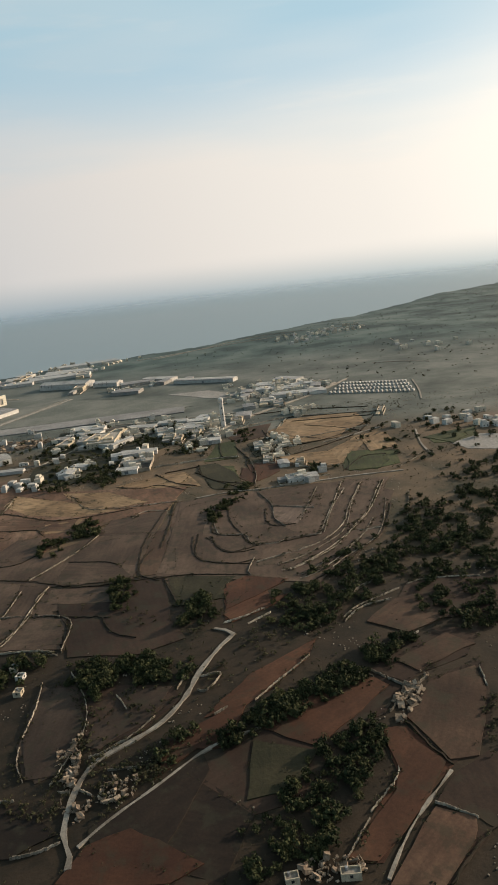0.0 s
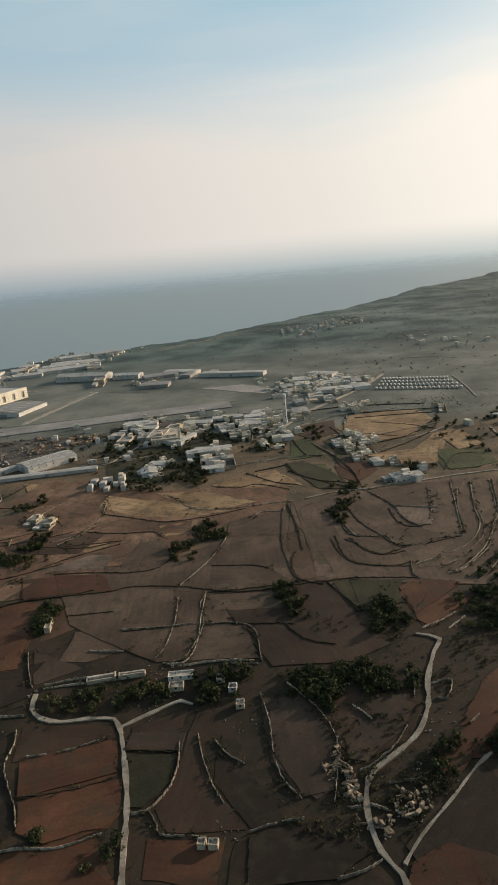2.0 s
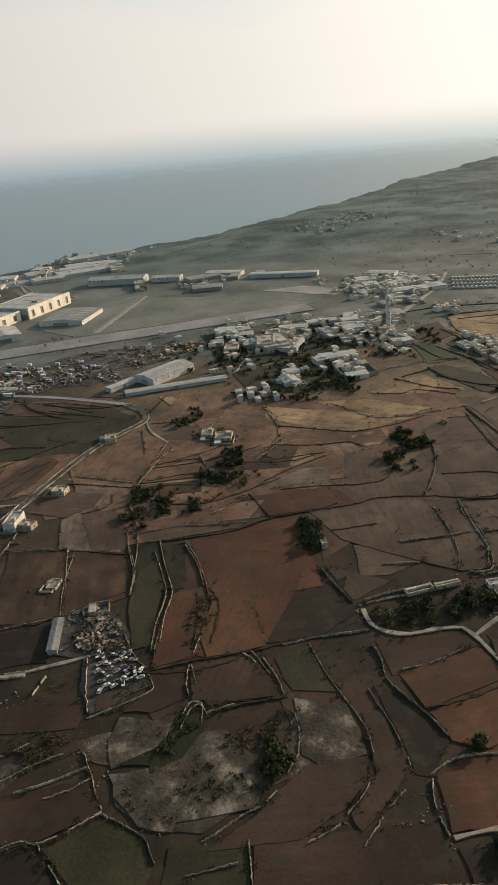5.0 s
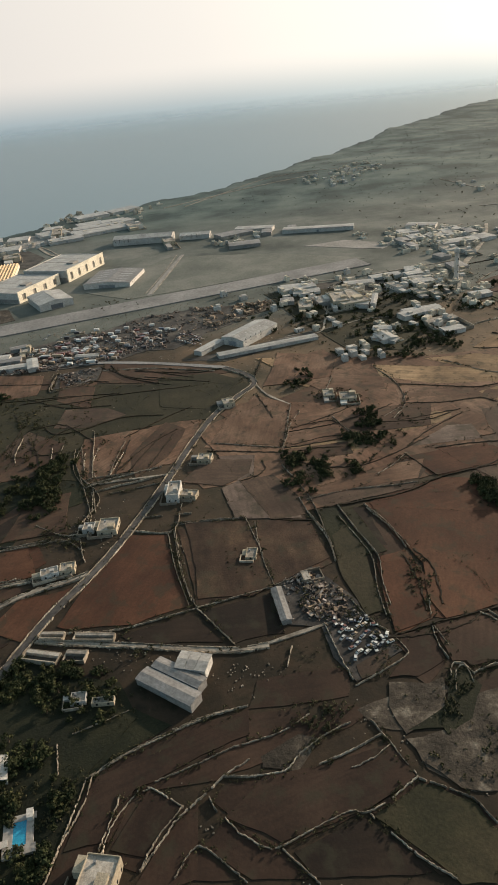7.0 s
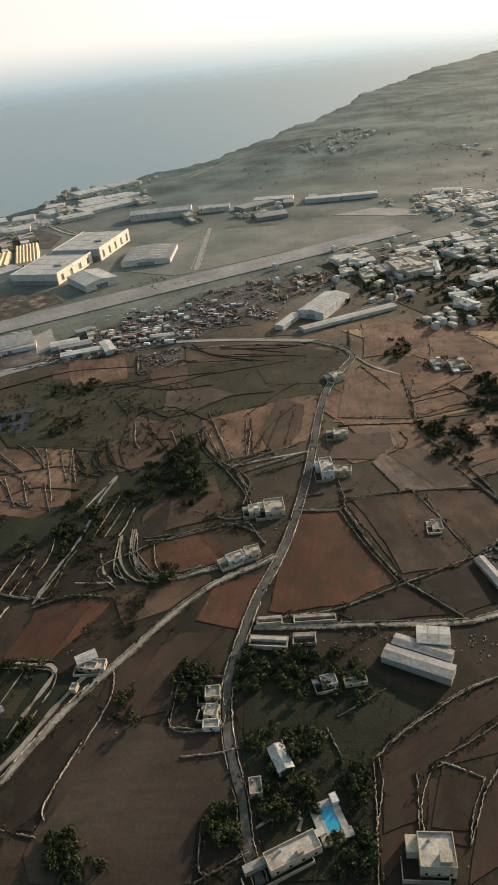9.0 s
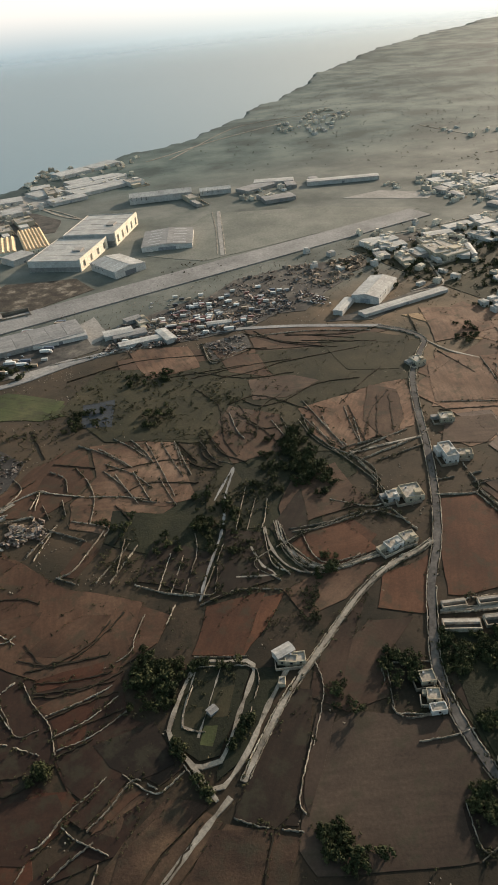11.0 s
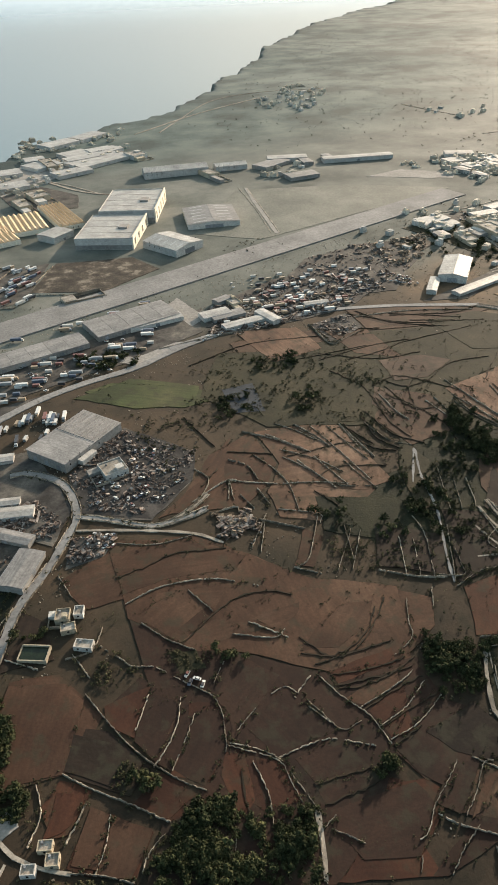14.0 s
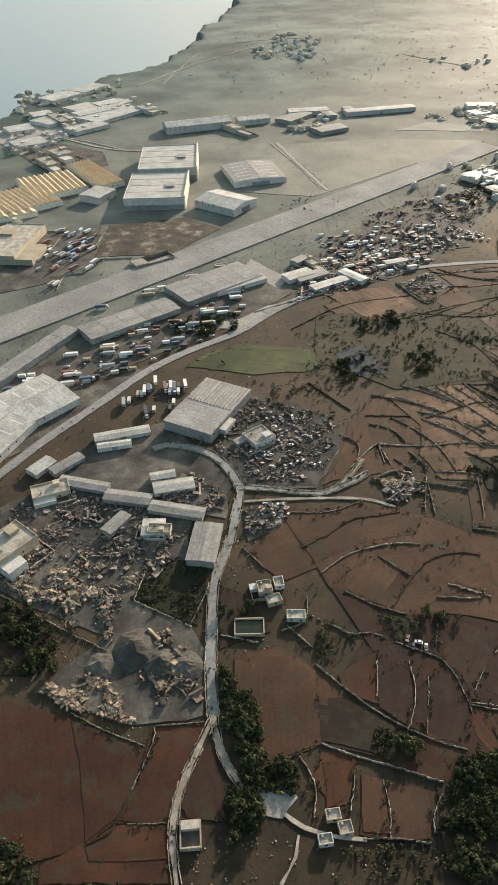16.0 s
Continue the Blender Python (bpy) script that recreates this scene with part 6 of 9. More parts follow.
road(1.9, ROAD, [(-752, 342), (-754, 349), (-757, 363), (-762, 378), (-762, 385), (-747, 406), (-735, 416), (-723, 411), (-710, 402), (-726, 380), (-744, 359), (-753, 360), (-757, 363)])
road(1.9, ROAD, [(-884, 613), (-865, 596), (-852, 588), (-828, 593), (-812, 601)], True)
road(1.4, ASPHALT, [(-682, 542), (-656, 572), (-673, 544), (-687, 512), (-710, 477), (-721, 458)])
road(4.5, ASPHALT, [(-993, 499), (-983, 518), (-965, 546), (-950, 568), (-927, 588), (-908, 609), (-897, 623), (-893, 647), (-897, 668), (-913, 688), (-924, 692)], True)
road(2.4, ROAD, [(-993, 499), (-1008, 489), (-1023, 478), (-1035, 464), (-1043, 446)], True)
road(2.4, ROAD, [(-993, 499), (-999, 483), (-1000, 468), (-997, 457)], True)
road(1.9, ROAD, [(-991, 445), (-987, 435), (-977, 424), (-968, 417)])
road(2.4, ASPHALT, [(-897, 623), (-875, 606), (-859, 591), (-839, 587), (-819, 588)], True)
road(1.9, ROAD, [(-902, 611), (-874, 595), (-838, 572), (-824, 555)])
road(7.7, ASPHALT, [(-1082, 704), (-1020, 730), (-982, 747), (-935, 764), (-882, 784), (-840, 792), (-787, 795), (-735, 809), (-684, 815), (-631, 811)])
road(6.3, ASPHALT, [(-746, 813), (-690, 816), (-632, 812), (-574, 801), (-520, 777), (-479, 753), (-440, 728)])
road(1.4, ROAD, [(-991, 434), (-997, 428), (-1008, 423)])
road(5.6, CONCRETE, [(-497, 1031), (-454, 1162), (-427, 1240)])
road(2.4, ROAD, [(-753, 1481), (-693, 1498), (-657, 1439), (-627, 1354)])
road(2.4, ROAD, [(-864, 389), (-869, 378), (-873, 370), (-877, 363)])
road(1.4, ROAD, [(-662, 500), (-666, 478), (-663, 459), (-653, 448), (-634, 443), (-609, 445)])
road(1.4, ROAD, [(-677, 487), (-677, 467), (-673, 457), (-695, 466)])
road(1.4, ROAD, [(-170, 829), (-135, 855)])
road(1.4, ROAD, [(-97, 878), (-60, 903), (-19, 916), (27, 918)])
road(1.4, ROAD, [(5, 771), (39, 791), (80, 821)])
road(1.2, ROAD, [(-501, 1039), (-468, 1137), (-437, 1244)])
road(1.2, ROAD, [(-492, 1033), (-460, 1130), (-426, 1239)])
road(1.7, ROAD, [(-292, 872), (-313, 816), (-329, 784), (-368, 783)])
road(1.9, ROAD, [(-283, 975), (-237, 971), (-170, 972), (-80, 977)])
road(1.4, ROAD, [(-366, 788), (-310, 793), (-271, 803), (-233, 795), (-198, 794)])
road(2.4, ROAD, [(-370, 1709), (-282, 1803), (-131, 1944), (13, 1967), (162, 1909)])
road(1.9, ROAD, [(190, 1617), (196, 1525), (202, 1451)])
road(1.9, ROAD, [(117, 1293), (165, 1279), (209, 1246)])
road(1.9, ROAD, [(-296, 229), (-282, 230), (-266, 229), (-244, 224), (-228, 217)])
road(5, ROAD, [(-678, 1479), (-647, 1383), (-608, 1331), (-551, 1302)])
road(4, ROAD, [(-416, 1730), (-234, 1827), (-27, 1895)])
road(5, ROAD, [(-136, 850), (-85, 942), (-22, 1024), (24, 1091), (59, 1157)])
road(4, ROAD, [(-76, 1085), (-47, 1112), (-14, 1150), (26, 1176)])
road(0.8, ROAD, [(-739, 412), (-749, 397), (-755, 384), (-749, 378)])
road(0.8, ROAD, [(-725, 410), (-737, 393), (-750, 375)])
road(2.2, ROAD, [(-695, 392), (-713, 376), (-731, 358), (-747, 347), (-752, 348)])

# ---- field walls ----
wall([(-297, 371), (-278, 374), (-255, 375), (-235, 377)])
wall([(-201, 461), (-203, 429), (-204, 404), (-210, 386), (-222, 385)])
wall([(-255, 425), (-223, 423), (-204, 423), (-171, 413), (-165, 377)])
wall([(-165, 377), (-189, 382), (-219, 382)])
wall([(69, 654), (108, 699), (111, 687)])
wall([(-186, 233), (-173, 229)])
wall([(-292, 375), (-273, 379), (-234, 381)])
wall([(-272, 405), (-244, 401)])
wall([(-35, 913), (-49, 834), (-25, 799), (61, 829)])
wall([(49, 892), (91, 905)])
wall([(-519, 475), (-471, 465)])
wall([(-519, 468), (-519, 417), (-515, 388)])
wall([(-515, 388), (-499, 355)])
wall([(-587, 390), (-559, 384), (-515, 388), (-470, 393)])
wall([(-403, 230), (-382, 232)])
wall([(-524, 464), (-523, 427), (-519, 391)])
wall([(-659, 345), (-636, 336), (-630, 354)])
wall([(-647, 375), (-658, 348)])
wall([(-650, 482), (-599, 483), (-578, 463)])
wall([(-581, 494), (-568, 524), (-582, 560)])
wall([(-663, 274), (-639, 278)])
wall([(-562, 774), (-508, 756), (-453, 724)])
wall([(-609, 786), (-613, 737), (-570, 764)])
wall([(-582, 610), (-579, 563)])
wall([(-548, 475), (-521, 466), (-511, 497)])
wall([(-627, 363), (-645, 371)])
wall([(-739, 415), (-710, 399), (-722, 376)])
wall([(-788, 564), (-810, 543)])
wall([(-571, 634), (-573, 562), (-571, 507)])
wall([(-577, 547), (-520, 554)])
wall([(-609, 783), (-611, 742), (-572, 747)])
wall([(-737, 421), (-710, 408)])
wall([(-888, 590), (-862, 574), (-838, 570)])
wall([(-652, 498), (-658, 471), (-651, 452), (-617, 447)])
wall([(-680, 390), (-684, 372), (-702, 347)])
wall([(-970, 461), (-972, 447), (-981, 436)])
wall([(-851, 589), (-817, 590)])
wall([(-819, 582), (-801, 580), (-800, 570), (-772, 541)])
wall([(-975, 551), (-951, 569)])
wall([(-994, 582), (-976, 549)])
wall([(-1059, 566), (-1039, 580)])
wall([(-1054, 629), (-1036, 591), (-1020, 561)])
wall([(-994, 582), (-975, 600)])
wall([(-923, 580), (-921, 559)])
wall([(-966, 536), (-952, 521)])
wall([(-938, 520), (-923, 519), (-913, 530)])
wall([(-808, 630), (-805, 613), (-822, 596)])
hedge([(-170, 705), (-145, 671), (-121, 655)])
hedge([(-127, 699), (-102, 665), (-73, 648)])
wall([(-574, 534), (-530, 540)])
wall([(-560, 554), (-548, 587)])
hedge([(-582, 702), (-556, 706), (-481, 697)])
hedge([(-564, 784), (-529, 738), (-480, 711)])
hedge([(-529, 762), (-475, 717)])
hedge([(-629, 658), (-599, 659), (-572, 616)])
hedge([(-556, 557), (-530, 591), (-502, 612)])
hedge([(-683, 621), (-678, 593)])
hedge([(-637, 641), (-643, 612)])
hedge([(-664, 628), (-667, 595)])
hedge([(-620, 652), (-621, 613), (-600, 606)])
hedge([(-542, 607), (-556, 556)])
hedge([(-513, 611), (-546, 555)])
wall([(-597, 618), (-601, 596)])
hedge([(-149, 411), (-138, 393), (-121, 383)])
wall([(-226, 722), (-181, 733), (-130, 744), (-86, 745)])
wall([(-180, 782), (-147, 787), (-126, 762)])
wall([(-104, 870), (-60, 903), (-19, 916)])
wall([(-75, 739), (-64, 678), (-63, 644)])
wall([(-36, 639), (8, 654)])
wall([(-32, 704), (-10, 682), (19, 683)])
hedge([(-128, 724), (-119, 687), (-93, 654), (-68, 630)])
hedge([(-161, 707), (-129, 719)])
hedge([(-94, 790), (-76, 736), (-75, 709)])
hedge([(-115, 817), (-104, 750), (-88, 740)])
hedge([(-65, 854), (-53, 798), (-33, 735)])
hedge([(-35, 913), (9, 909), (89, 899)])
hedge([(74, 881), (50, 807), (16, 767), (-28, 733)])
hedge([(-13, 860), (27, 832), (51, 806)])
hedge([(-34, 815), (4, 788)])
wall([(-792, 606), (-766, 589), (-741, 577), (-721, 564)])
wall([(-792, 607), (-802, 589)])
wall([(-782, 628), (-773, 615), (-774, 598)])
wall([(-763, 625), (-758, 604), (-758, 582), (-766, 557)])
wall([(-779, 590), (-780, 571), (-780, 561)])
wall([(-793, 591), (-791, 573)])
wall([(-756, 655), (-738, 632), (-727, 610)])
wall([(-728, 652), (-718, 634), (-712, 618)])
wall([(-706, 636), (-705, 606), (-705, 582), (-705, 560)])
wall([(-695, 630), (-694, 599), (-693, 579)])
wall([(-686, 612), (-687, 579)])
wall([(-667, 618), (-665, 590), (-655, 576)])
wall([(-745, 612), (-737, 592), (-729, 567), (-709, 554)])
wall([(-606, 618), (-606, 594)])
wall([(-587, 607), (-588, 578), (-584, 558), (-577, 540)])
hedge([(-778, 637), (-750, 619)])
hedge([(-786, 695), (-783, 648)])
hedge([(-682, 626), (-683, 593), (-669, 577)])
hedge([(-658, 631), (-657, 594), (-645, 574)])
hedge([(-628, 642), (-619, 616), (-615, 586), (-622, 564)])
hedge([(-812, 610), (-794, 622)])
hedge([(-746, 569), (-741, 547), (-756, 530)])
wall([(-826, 1015), (-791, 993)])
wall([(-817, 1036), (-777, 1085)])
wall([(-885, 969), (-866, 994), (-847, 988)])
wall([(-755, 817), (-700, 812), (-638, 803)])
wall([(-825, 598), (-795, 607), (-786, 602)])
wall([(-377, 241), (-378, 218)])
wall([(-378, 217), (-297, 210), (-229, 192)])
wall([(-330, 564), (-311, 587), (-303, 628), (-309, 676)])
wall([(-220, 474), (-204, 501), (-193, 528), (-187, 551)])
wall([(-201, 459), (-204, 444), (-201, 423), (-205, 404), (-212, 389), (-224, 386)])
wall([(-220, 458), (-220, 429), (-224, 402), (-229, 391)])
wall([(-184, 379), (-167, 375)])
wall([(-244, 658), (-218, 617), (-190, 609), (-165, 611), (-129, 614)])
wall([(-167, 580), (-158, 594), (-138, 591)])
wall([(-92, 550), (-84, 525), (-65, 521), (-58, 503), (-41, 500), (-28, 508), (-6, 511)])
wall([(-60, 620), (-46, 584), (-42, 550), (-33, 531)])
wall([(-46, 581), (-10, 568)])
wall([(18, 610), (5, 565), (-4, 513)])
wall([(35, 629), (18, 562), (11, 527), (-9, 494), (-40, 475), (-53, 469)])
wall([(54, 624), (36, 558), (22, 525), (1, 487), (-23, 459), (-36, 452)])
wall([(29, 512), (13, 485), (-13, 452), (-26, 442)])
hedge([(-302, 625), (-274, 609), (-244, 593), (-219, 593), (-194, 598), (-172, 606)])
hedge([(-319, 509), (-291, 507), (-259, 501), (-240, 504), (-230, 518)])
hedge([(-306, 474), (-272, 475), (-253, 479), (-218, 472), (-183, 458), (-155, 456), (-123, 459)])
hedge([(-295, 447), (-264, 448)])
hedge([(-254, 423), (-237, 423), (-220, 423)])
hedge([(-311, 587), (-280, 576), (-252, 573), (-242, 561)])
hedge([(-340, 562), (-307, 553), (-284, 557)])
hedge([(-201, 421), (-177, 418), (-143, 410)])
hedge([(-176, 415), (-167, 397), (-165, 377)])
hedge([(-198, 670), (-175, 663), (-159, 667), (-130, 645)])
hedge([(-198, 499), (-167, 493), (-156, 486)])
hedge([(-139, 600), (-144, 528), (-140, 478), (-135, 462)])
hedge([(53, 566), (40, 510), (24, 483), (1, 450), (-12, 436)])
hedge([(-54, 498), (-75, 490), (-87, 510), (-95, 522)])
hedge([(-102, 529), (-98, 487), (-84, 475), (-57, 467)])
hedge([(-123, 457), (-100, 458), (-58, 450)])
hedge([(-117, 456), (-108, 434), (-100, 415)])
wall([(-428, 406), (-427, 430), (-431, 457), (-432, 478)])
wall([(-411, 361), (-408, 382), (-403, 403), (-407, 432), (-410, 461)])
wall([(-393, 457), (-386, 434), (-382, 406)])
wall([(-426, 550), (-416, 573), (-410, 599)])
wall([(-375, 585), (-368, 540)])
wall([(-373, 488), (-357, 497), (-341, 510)])
wall([(-336, 570), (-317, 583), (-301, 608)])
wall([(-312, 414), (-306, 393), (-299, 374)])
wall([(-347, 347), (-325, 350), (-297, 351)])
hedge([(-380, 403), (-376, 386), (-380, 368), (-384, 355)])
hedge([(-418, 461), (-387, 460), (-360, 462), (-333, 471), (-300, 475), (-283, 479)])
hedge([(-418, 551), (-391, 554), (-368, 550)])
hedge([(-412, 577), (-370, 591), (-346, 603)])
hedge([(-343, 510), (-333, 475)])
hedge([(-467, 511), (-448, 519), (-445, 536)])
hedge([(-337, 518), (-314, 535), (-276, 554)])
hedge([(-327, 559), (-275, 560)])
hedge([(-456, 458), (-431, 449)])
wall([(-893, 522), (-884, 504), (-874, 491)])
wall([(-883, 436), (-873, 427), (-866, 417), (-865, 406), (-864, 394), (-864, 386), (-868, 380), (-873, 372), (-877, 362)])
wall([(-866, 381), (-858, 383)])
wall([(-852, 449), (-844, 449), (-840, 443), (-836, 429), (-832, 415), (-821, 414)])
wall([(-840, 443), (-829, 448)])
wall([(-825, 446), (-822, 431), (-816, 414), (-816, 397)])
wall([(-867, 418), (-853, 417), (-840, 414), (-831, 407), (-823, 400)])
wall([(-863, 379), (-854, 367)])
wall([(-817, 365), (-828, 357), (-833, 356)])
wall([(-836, 351), (-841, 346)])
wall([(-878, 423), (-879, 407), (-884, 393)])
wall([(-901, 396), (-908, 386)])
wall([(-852, 491), (-833, 478), (-825, 480)])
wall([(-840, 494), (-826, 474)])
wall([(-896, 539), (-876, 541), (-860, 538), (-841, 530), (-822, 514)])
wall([(-860, 531), (-854, 509)])
wall([(-819, 361), (-815, 354), (-809, 347), (-802, 340)])
wall([(-817, 365), (-805, 370), (-795, 375)])
wall([(-809, 354), (-797, 360), (-784, 368), (-775, 359)])
wall([(-830, 339), (-820, 344), (-807, 348)])
wall([(-788, 373), (-780, 361), (-774, 357), (-761, 362)])
wall([(-812, 330), (-807, 338)])
wall([(-748, 332), (-739, 324), (-723, 314)])
wall([(-700, 352), (-718, 328), (-719, 320)])
wall([(-743, 404), (-755, 385), (-746, 376)])
wall([(-764, 380), (-760, 363), (-756, 347), (-752, 341)])
hedge([(-859, 399), (-844, 396), (-828, 392), (-817, 391)])
hedge([(-859, 389), (-839, 386), (-828, 386)])
hedge([(-893, 560), (-872, 560), (-854, 561), (-825, 550)])
hedge([(-854, 509), (-836, 512), (-817, 507), (-809, 499)])
hedge([(-877, 499), (-861, 506), (-850, 510)])
hedge([(-826, 462), (-813, 453), (-800, 452), (-785, 457), (-773, 467)])
hedge([(-823, 452), (-799, 448), (-780, 444)])
hedge([(-820, 443), (-798, 435), (-780, 432)])
hedge([(-820, 434), (-807, 429), (-788, 428), (-774, 430)])
hedge([(-818, 418), (-799, 419), (-779, 419)])
hedge([(-814, 406), (-797, 407), (-779, 407)])
hedge([(-815, 396), (-797, 397)])
hedge([(-761, 336), (-773, 326), (-786, 317)])
hedge([(-735, 319), (-749, 298)])
wall([(-1049, 539), (-1040, 523), (-1027, 504)])
wall([(-1019, 510), (-1023, 504), (-1033, 496), (-1041, 490)])
wall([(-1018, 510), (-998, 499)])
wall([(-1049, 478), (-1035, 469)])
wall([(-935, 495), (-930, 473), (-924, 454), (-917, 440), (-910, 429), (-903, 421)])
wall([(-958, 460), (-950, 449), (-940, 437), (-930, 425), (-923, 416)])
wall([(-897, 492), (-888, 477), (-879, 463), (-879, 452), (-884, 438), (-887, 433)])
wall([(-919, 520), (-911, 505), (-908, 499), (-898, 493)])
wall([(-885, 436), (-876, 427), (-867, 417), (-867, 407), (-868, 395)])
wall([(-907, 479), (-920, 464)])
wall([(-893, 470), (-902, 456), (-914, 446), (-920, 443)])
wall([(-891, 458), (-903, 446), (-913, 437)])
wall([(-875, 469), (-864, 478)])
wall([(-969, 418), (-957, 410), (-946, 401)])
wall([(-942, 403), (-936, 409), (-927, 413)])
wall([(-945, 432), (-951, 421), (-959, 412)])
wall([(-953, 442), (-960, 435), (-967, 429)])
wall([(-844, 445), (-838, 430), (-835, 421)])
wall([(-877, 440), (-863, 446)])
wall([(-933, 521), (-930, 503)])
hedge([(-1067, 480), (-1058, 479), (-1053, 481), (-1041, 490)])
hedge([(-885, 421), (-890, 406), (-891, 398)])
hedge([(-664, 628), (-671, 596), (-663, 576)])
hedge([(-639, 642), (-649, 610), (-649, 584)])
hedge([(-625, 624), (-614, 608), (-598, 609)])
hedge([(-635, 729), (-596, 694), (-556, 683)])
hedge([(-583, 641), (-546, 653), (-511, 644)])
hedge([(-644, 699), (-636, 661), (-645, 626)])
hedge([(-615, 660), (-604, 642), (-583, 641)])
wall([(-716, 636), (-708, 607)])
wall([(-685, 627), (-690, 591)])
wall([(-742, 621), (-725, 598), (-717, 576)])
wall([(-612, 505), (-594, 487), (-580, 483)])
wall([(-649, 490), (-622, 484), (-581, 477)])
wall([(-397, 606), (-411, 585), (-428, 542)])
wall([(-519, 472), (-500, 470), (-476, 466)])
wall([(-467, 459), (-470, 424), (-469, 394)])
wall([(-520, 465), (-520, 423), (-517, 395)])
wall([(-469, 394), (-450, 399)])
wall([(-657, 328), (-642, 324), (-630, 323)])
wall([(-562, 285), (-569, 270), (-572, 264)])
wall([(-557, 285), (-549, 285)])
wall([(-536, 274), (-548, 263), (-556, 252)])
wall([(-577, 296), (-584, 278), (-596, 250)])
wall([(-577, 297), (-564, 303), (-543, 310), (-520, 315), (-504, 316)])
wall([(-651, 373), (-658, 344), (-635, 335)])
wall([(-655, 296), (-659, 276), (-639, 279)])
hedge([(-430, 538), (-405, 540), (-384, 535)])
hedge([(-403, 580), (-378, 579), (-370, 558)])
hedge([(-483, 565), (-430, 543)])
hedge([(-422, 602), (-425, 653)])
hedge([(-642, 719), (-590, 717), (-548, 708)])
hedge([(-606, 768), (-557, 741)])
hedge([(-625, 603), (-604, 641), (-582, 652)])
hedge([(-745, 772), (-680, 780), (-616, 759)])
hedge([(-103, 945), (-26, 954), (70, 932)])
hedge([(-29, 888), (28, 885), (70, 881)])
hedge([(-40, 764), (18, 790), (65, 852)])
hedge([(21, 661), (43, 702), (66, 704)])
wall([(-414, 354), (-412, 368)])
wall([(-395, 341), (-393, 327)])
wall([(-362, 345), (-355, 328)])
wall([(-357, 340), (-352, 325), (-350, 312)])
wall([(-331, 347), (-326, 322), (-320, 303), (-316, 289), (-316, 276), (-318, 267), (-323, 257), (-330, 250), (-335, 246)])
wall([(-339, 242), (-347, 238), (-354, 236)])
wall([(-347, 301), (-347, 289), (-350, 278), (-356, 269)])
wall([(-402, 300), (-397, 311), (-392, 313), (-389, 307)])
wall([(-362, 261), (-370, 255), (-378, 252), (-389, 246), (-396, 243)])
wall([(-308, 310), (-306, 299), (-303, 285), (-302, 271), (-302, 261)])
wall([(-332, 231), (-321, 242)])
wall([(-317, 246), (-308, 253)])
wall([(-298, 340), (-296, 330), (-297, 316), (-291, 302), (-284, 289), (-280, 277)])
wall([(-288, 320), (-271, 322), (-255, 327), (-246, 331)])
wall([(-295, 258), (-286, 263), (-277, 265), (-260, 264), (-251, 266), (-240, 270)])
wall([(-295, 256), (-298, 245), (-298, 235), (-297, 229)])
wall([(-209, 321), (-209, 305), (-212, 292), (-220, 281), (-228, 279)])
wall([(-220, 280), (-216, 272), (-213, 266), (-201, 264), (-193, 262)])
wall([(-200, 325), (-197, 309), (-192, 292), (-186, 279)])
wall([(-192, 321), (-185, 309), (-176, 301)])
hedge([(-382, 309), (-371, 310), (-360, 311), (-349, 312)])
hedge([(-430, 341), (-399, 336), (-376, 339), (-362, 345), (-328, 351)])
hedge([(-285, 294), (-270, 295), (-252, 298), (-241, 302)])
hedge([(-238, 320), (-224, 317), (-209, 314)])
wall([(-167, 349), (-163, 326), (-162, 303), (-158, 287), (-151, 276)])
wall([(-137, 272), (-133, 291), (-131, 308), (-135, 325), (-142, 339), (-152, 355)])
wall([(-132, 268), (-126, 267)])
wall([(-122, 268), (-115, 264)])
wall([(-96, 311), (-104, 300), (-117, 290), (-123, 287)])
wall([(-120, 330), (-115, 323), (-112, 318)])
wall([(-83, 350), (-88, 330)])
wall([(-77, 339), (-66, 340), (-72, 327), (-77, 328)])
wall([(-175, 262), (-161, 265), (-151, 265)])
wall([(-141, 235), (-131, 237), (-122, 241)])
wall([(-66, 308), (-60, 313)])
wall([(-98, 278), (-104, 278), (-112, 278)])
wall([(-574, 298), (-577, 287), (-582, 278), (-587, 270), (-591, 261)])
wall([(-574, 298), (-557, 305), (-538, 310), (-522, 314), (-500, 316)])
wall([(-547, 288), (-530, 291), (-514, 295), (-504, 296)])
wall([(-571, 262), (-566, 273), (-557, 283), (-550, 286), (-537, 274)])
wall([(-556, 252), (-551, 257), (-541, 267), (-533, 273), (-526, 277), (-517, 283), (-505, 288)])
wall([(-518, 283), (-507, 280)])
wall([(-525, 275), (-523, 268)])
wall([(-520, 265), (-516, 258), (-512, 254), (-506, 249), (-500, 248), (-485, 252), (-470, 255), (-463, 253), (-452, 256), (-437, 263)])
wall([(-543, 246), (-539, 251), (-532, 256), (-523, 247), (-516, 238)])
wall([(-500, 247), (-494, 238), (-489, 231)])
wall([(-462, 252), (-456, 242), (-447, 229), (-439, 221)])
wall([(-437, 262), (-426, 254), (-419, 248), (-415, 237)])
wall([(-447, 294), (-443, 283), (-440, 272), (-437, 264)])
wall([(-476, 278), (-461, 281), (-444, 286)])
wall([(-463, 273), (-453, 275), (-443, 280)])
wall([(-507, 280), (-491, 279), (-483, 285), (-468, 292), (-456, 295)])
wall([(-504, 296), (-488, 298), (-473, 304)])
wall([(-403, 303), (-397, 315), (-391, 313), (-392, 302)])
wall([(-583, 322), (-569, 325), (-556, 328)])
wall([(-590, 318), (-589, 302)])
wall([(-431, 460), (-426, 430), (-429, 405)])
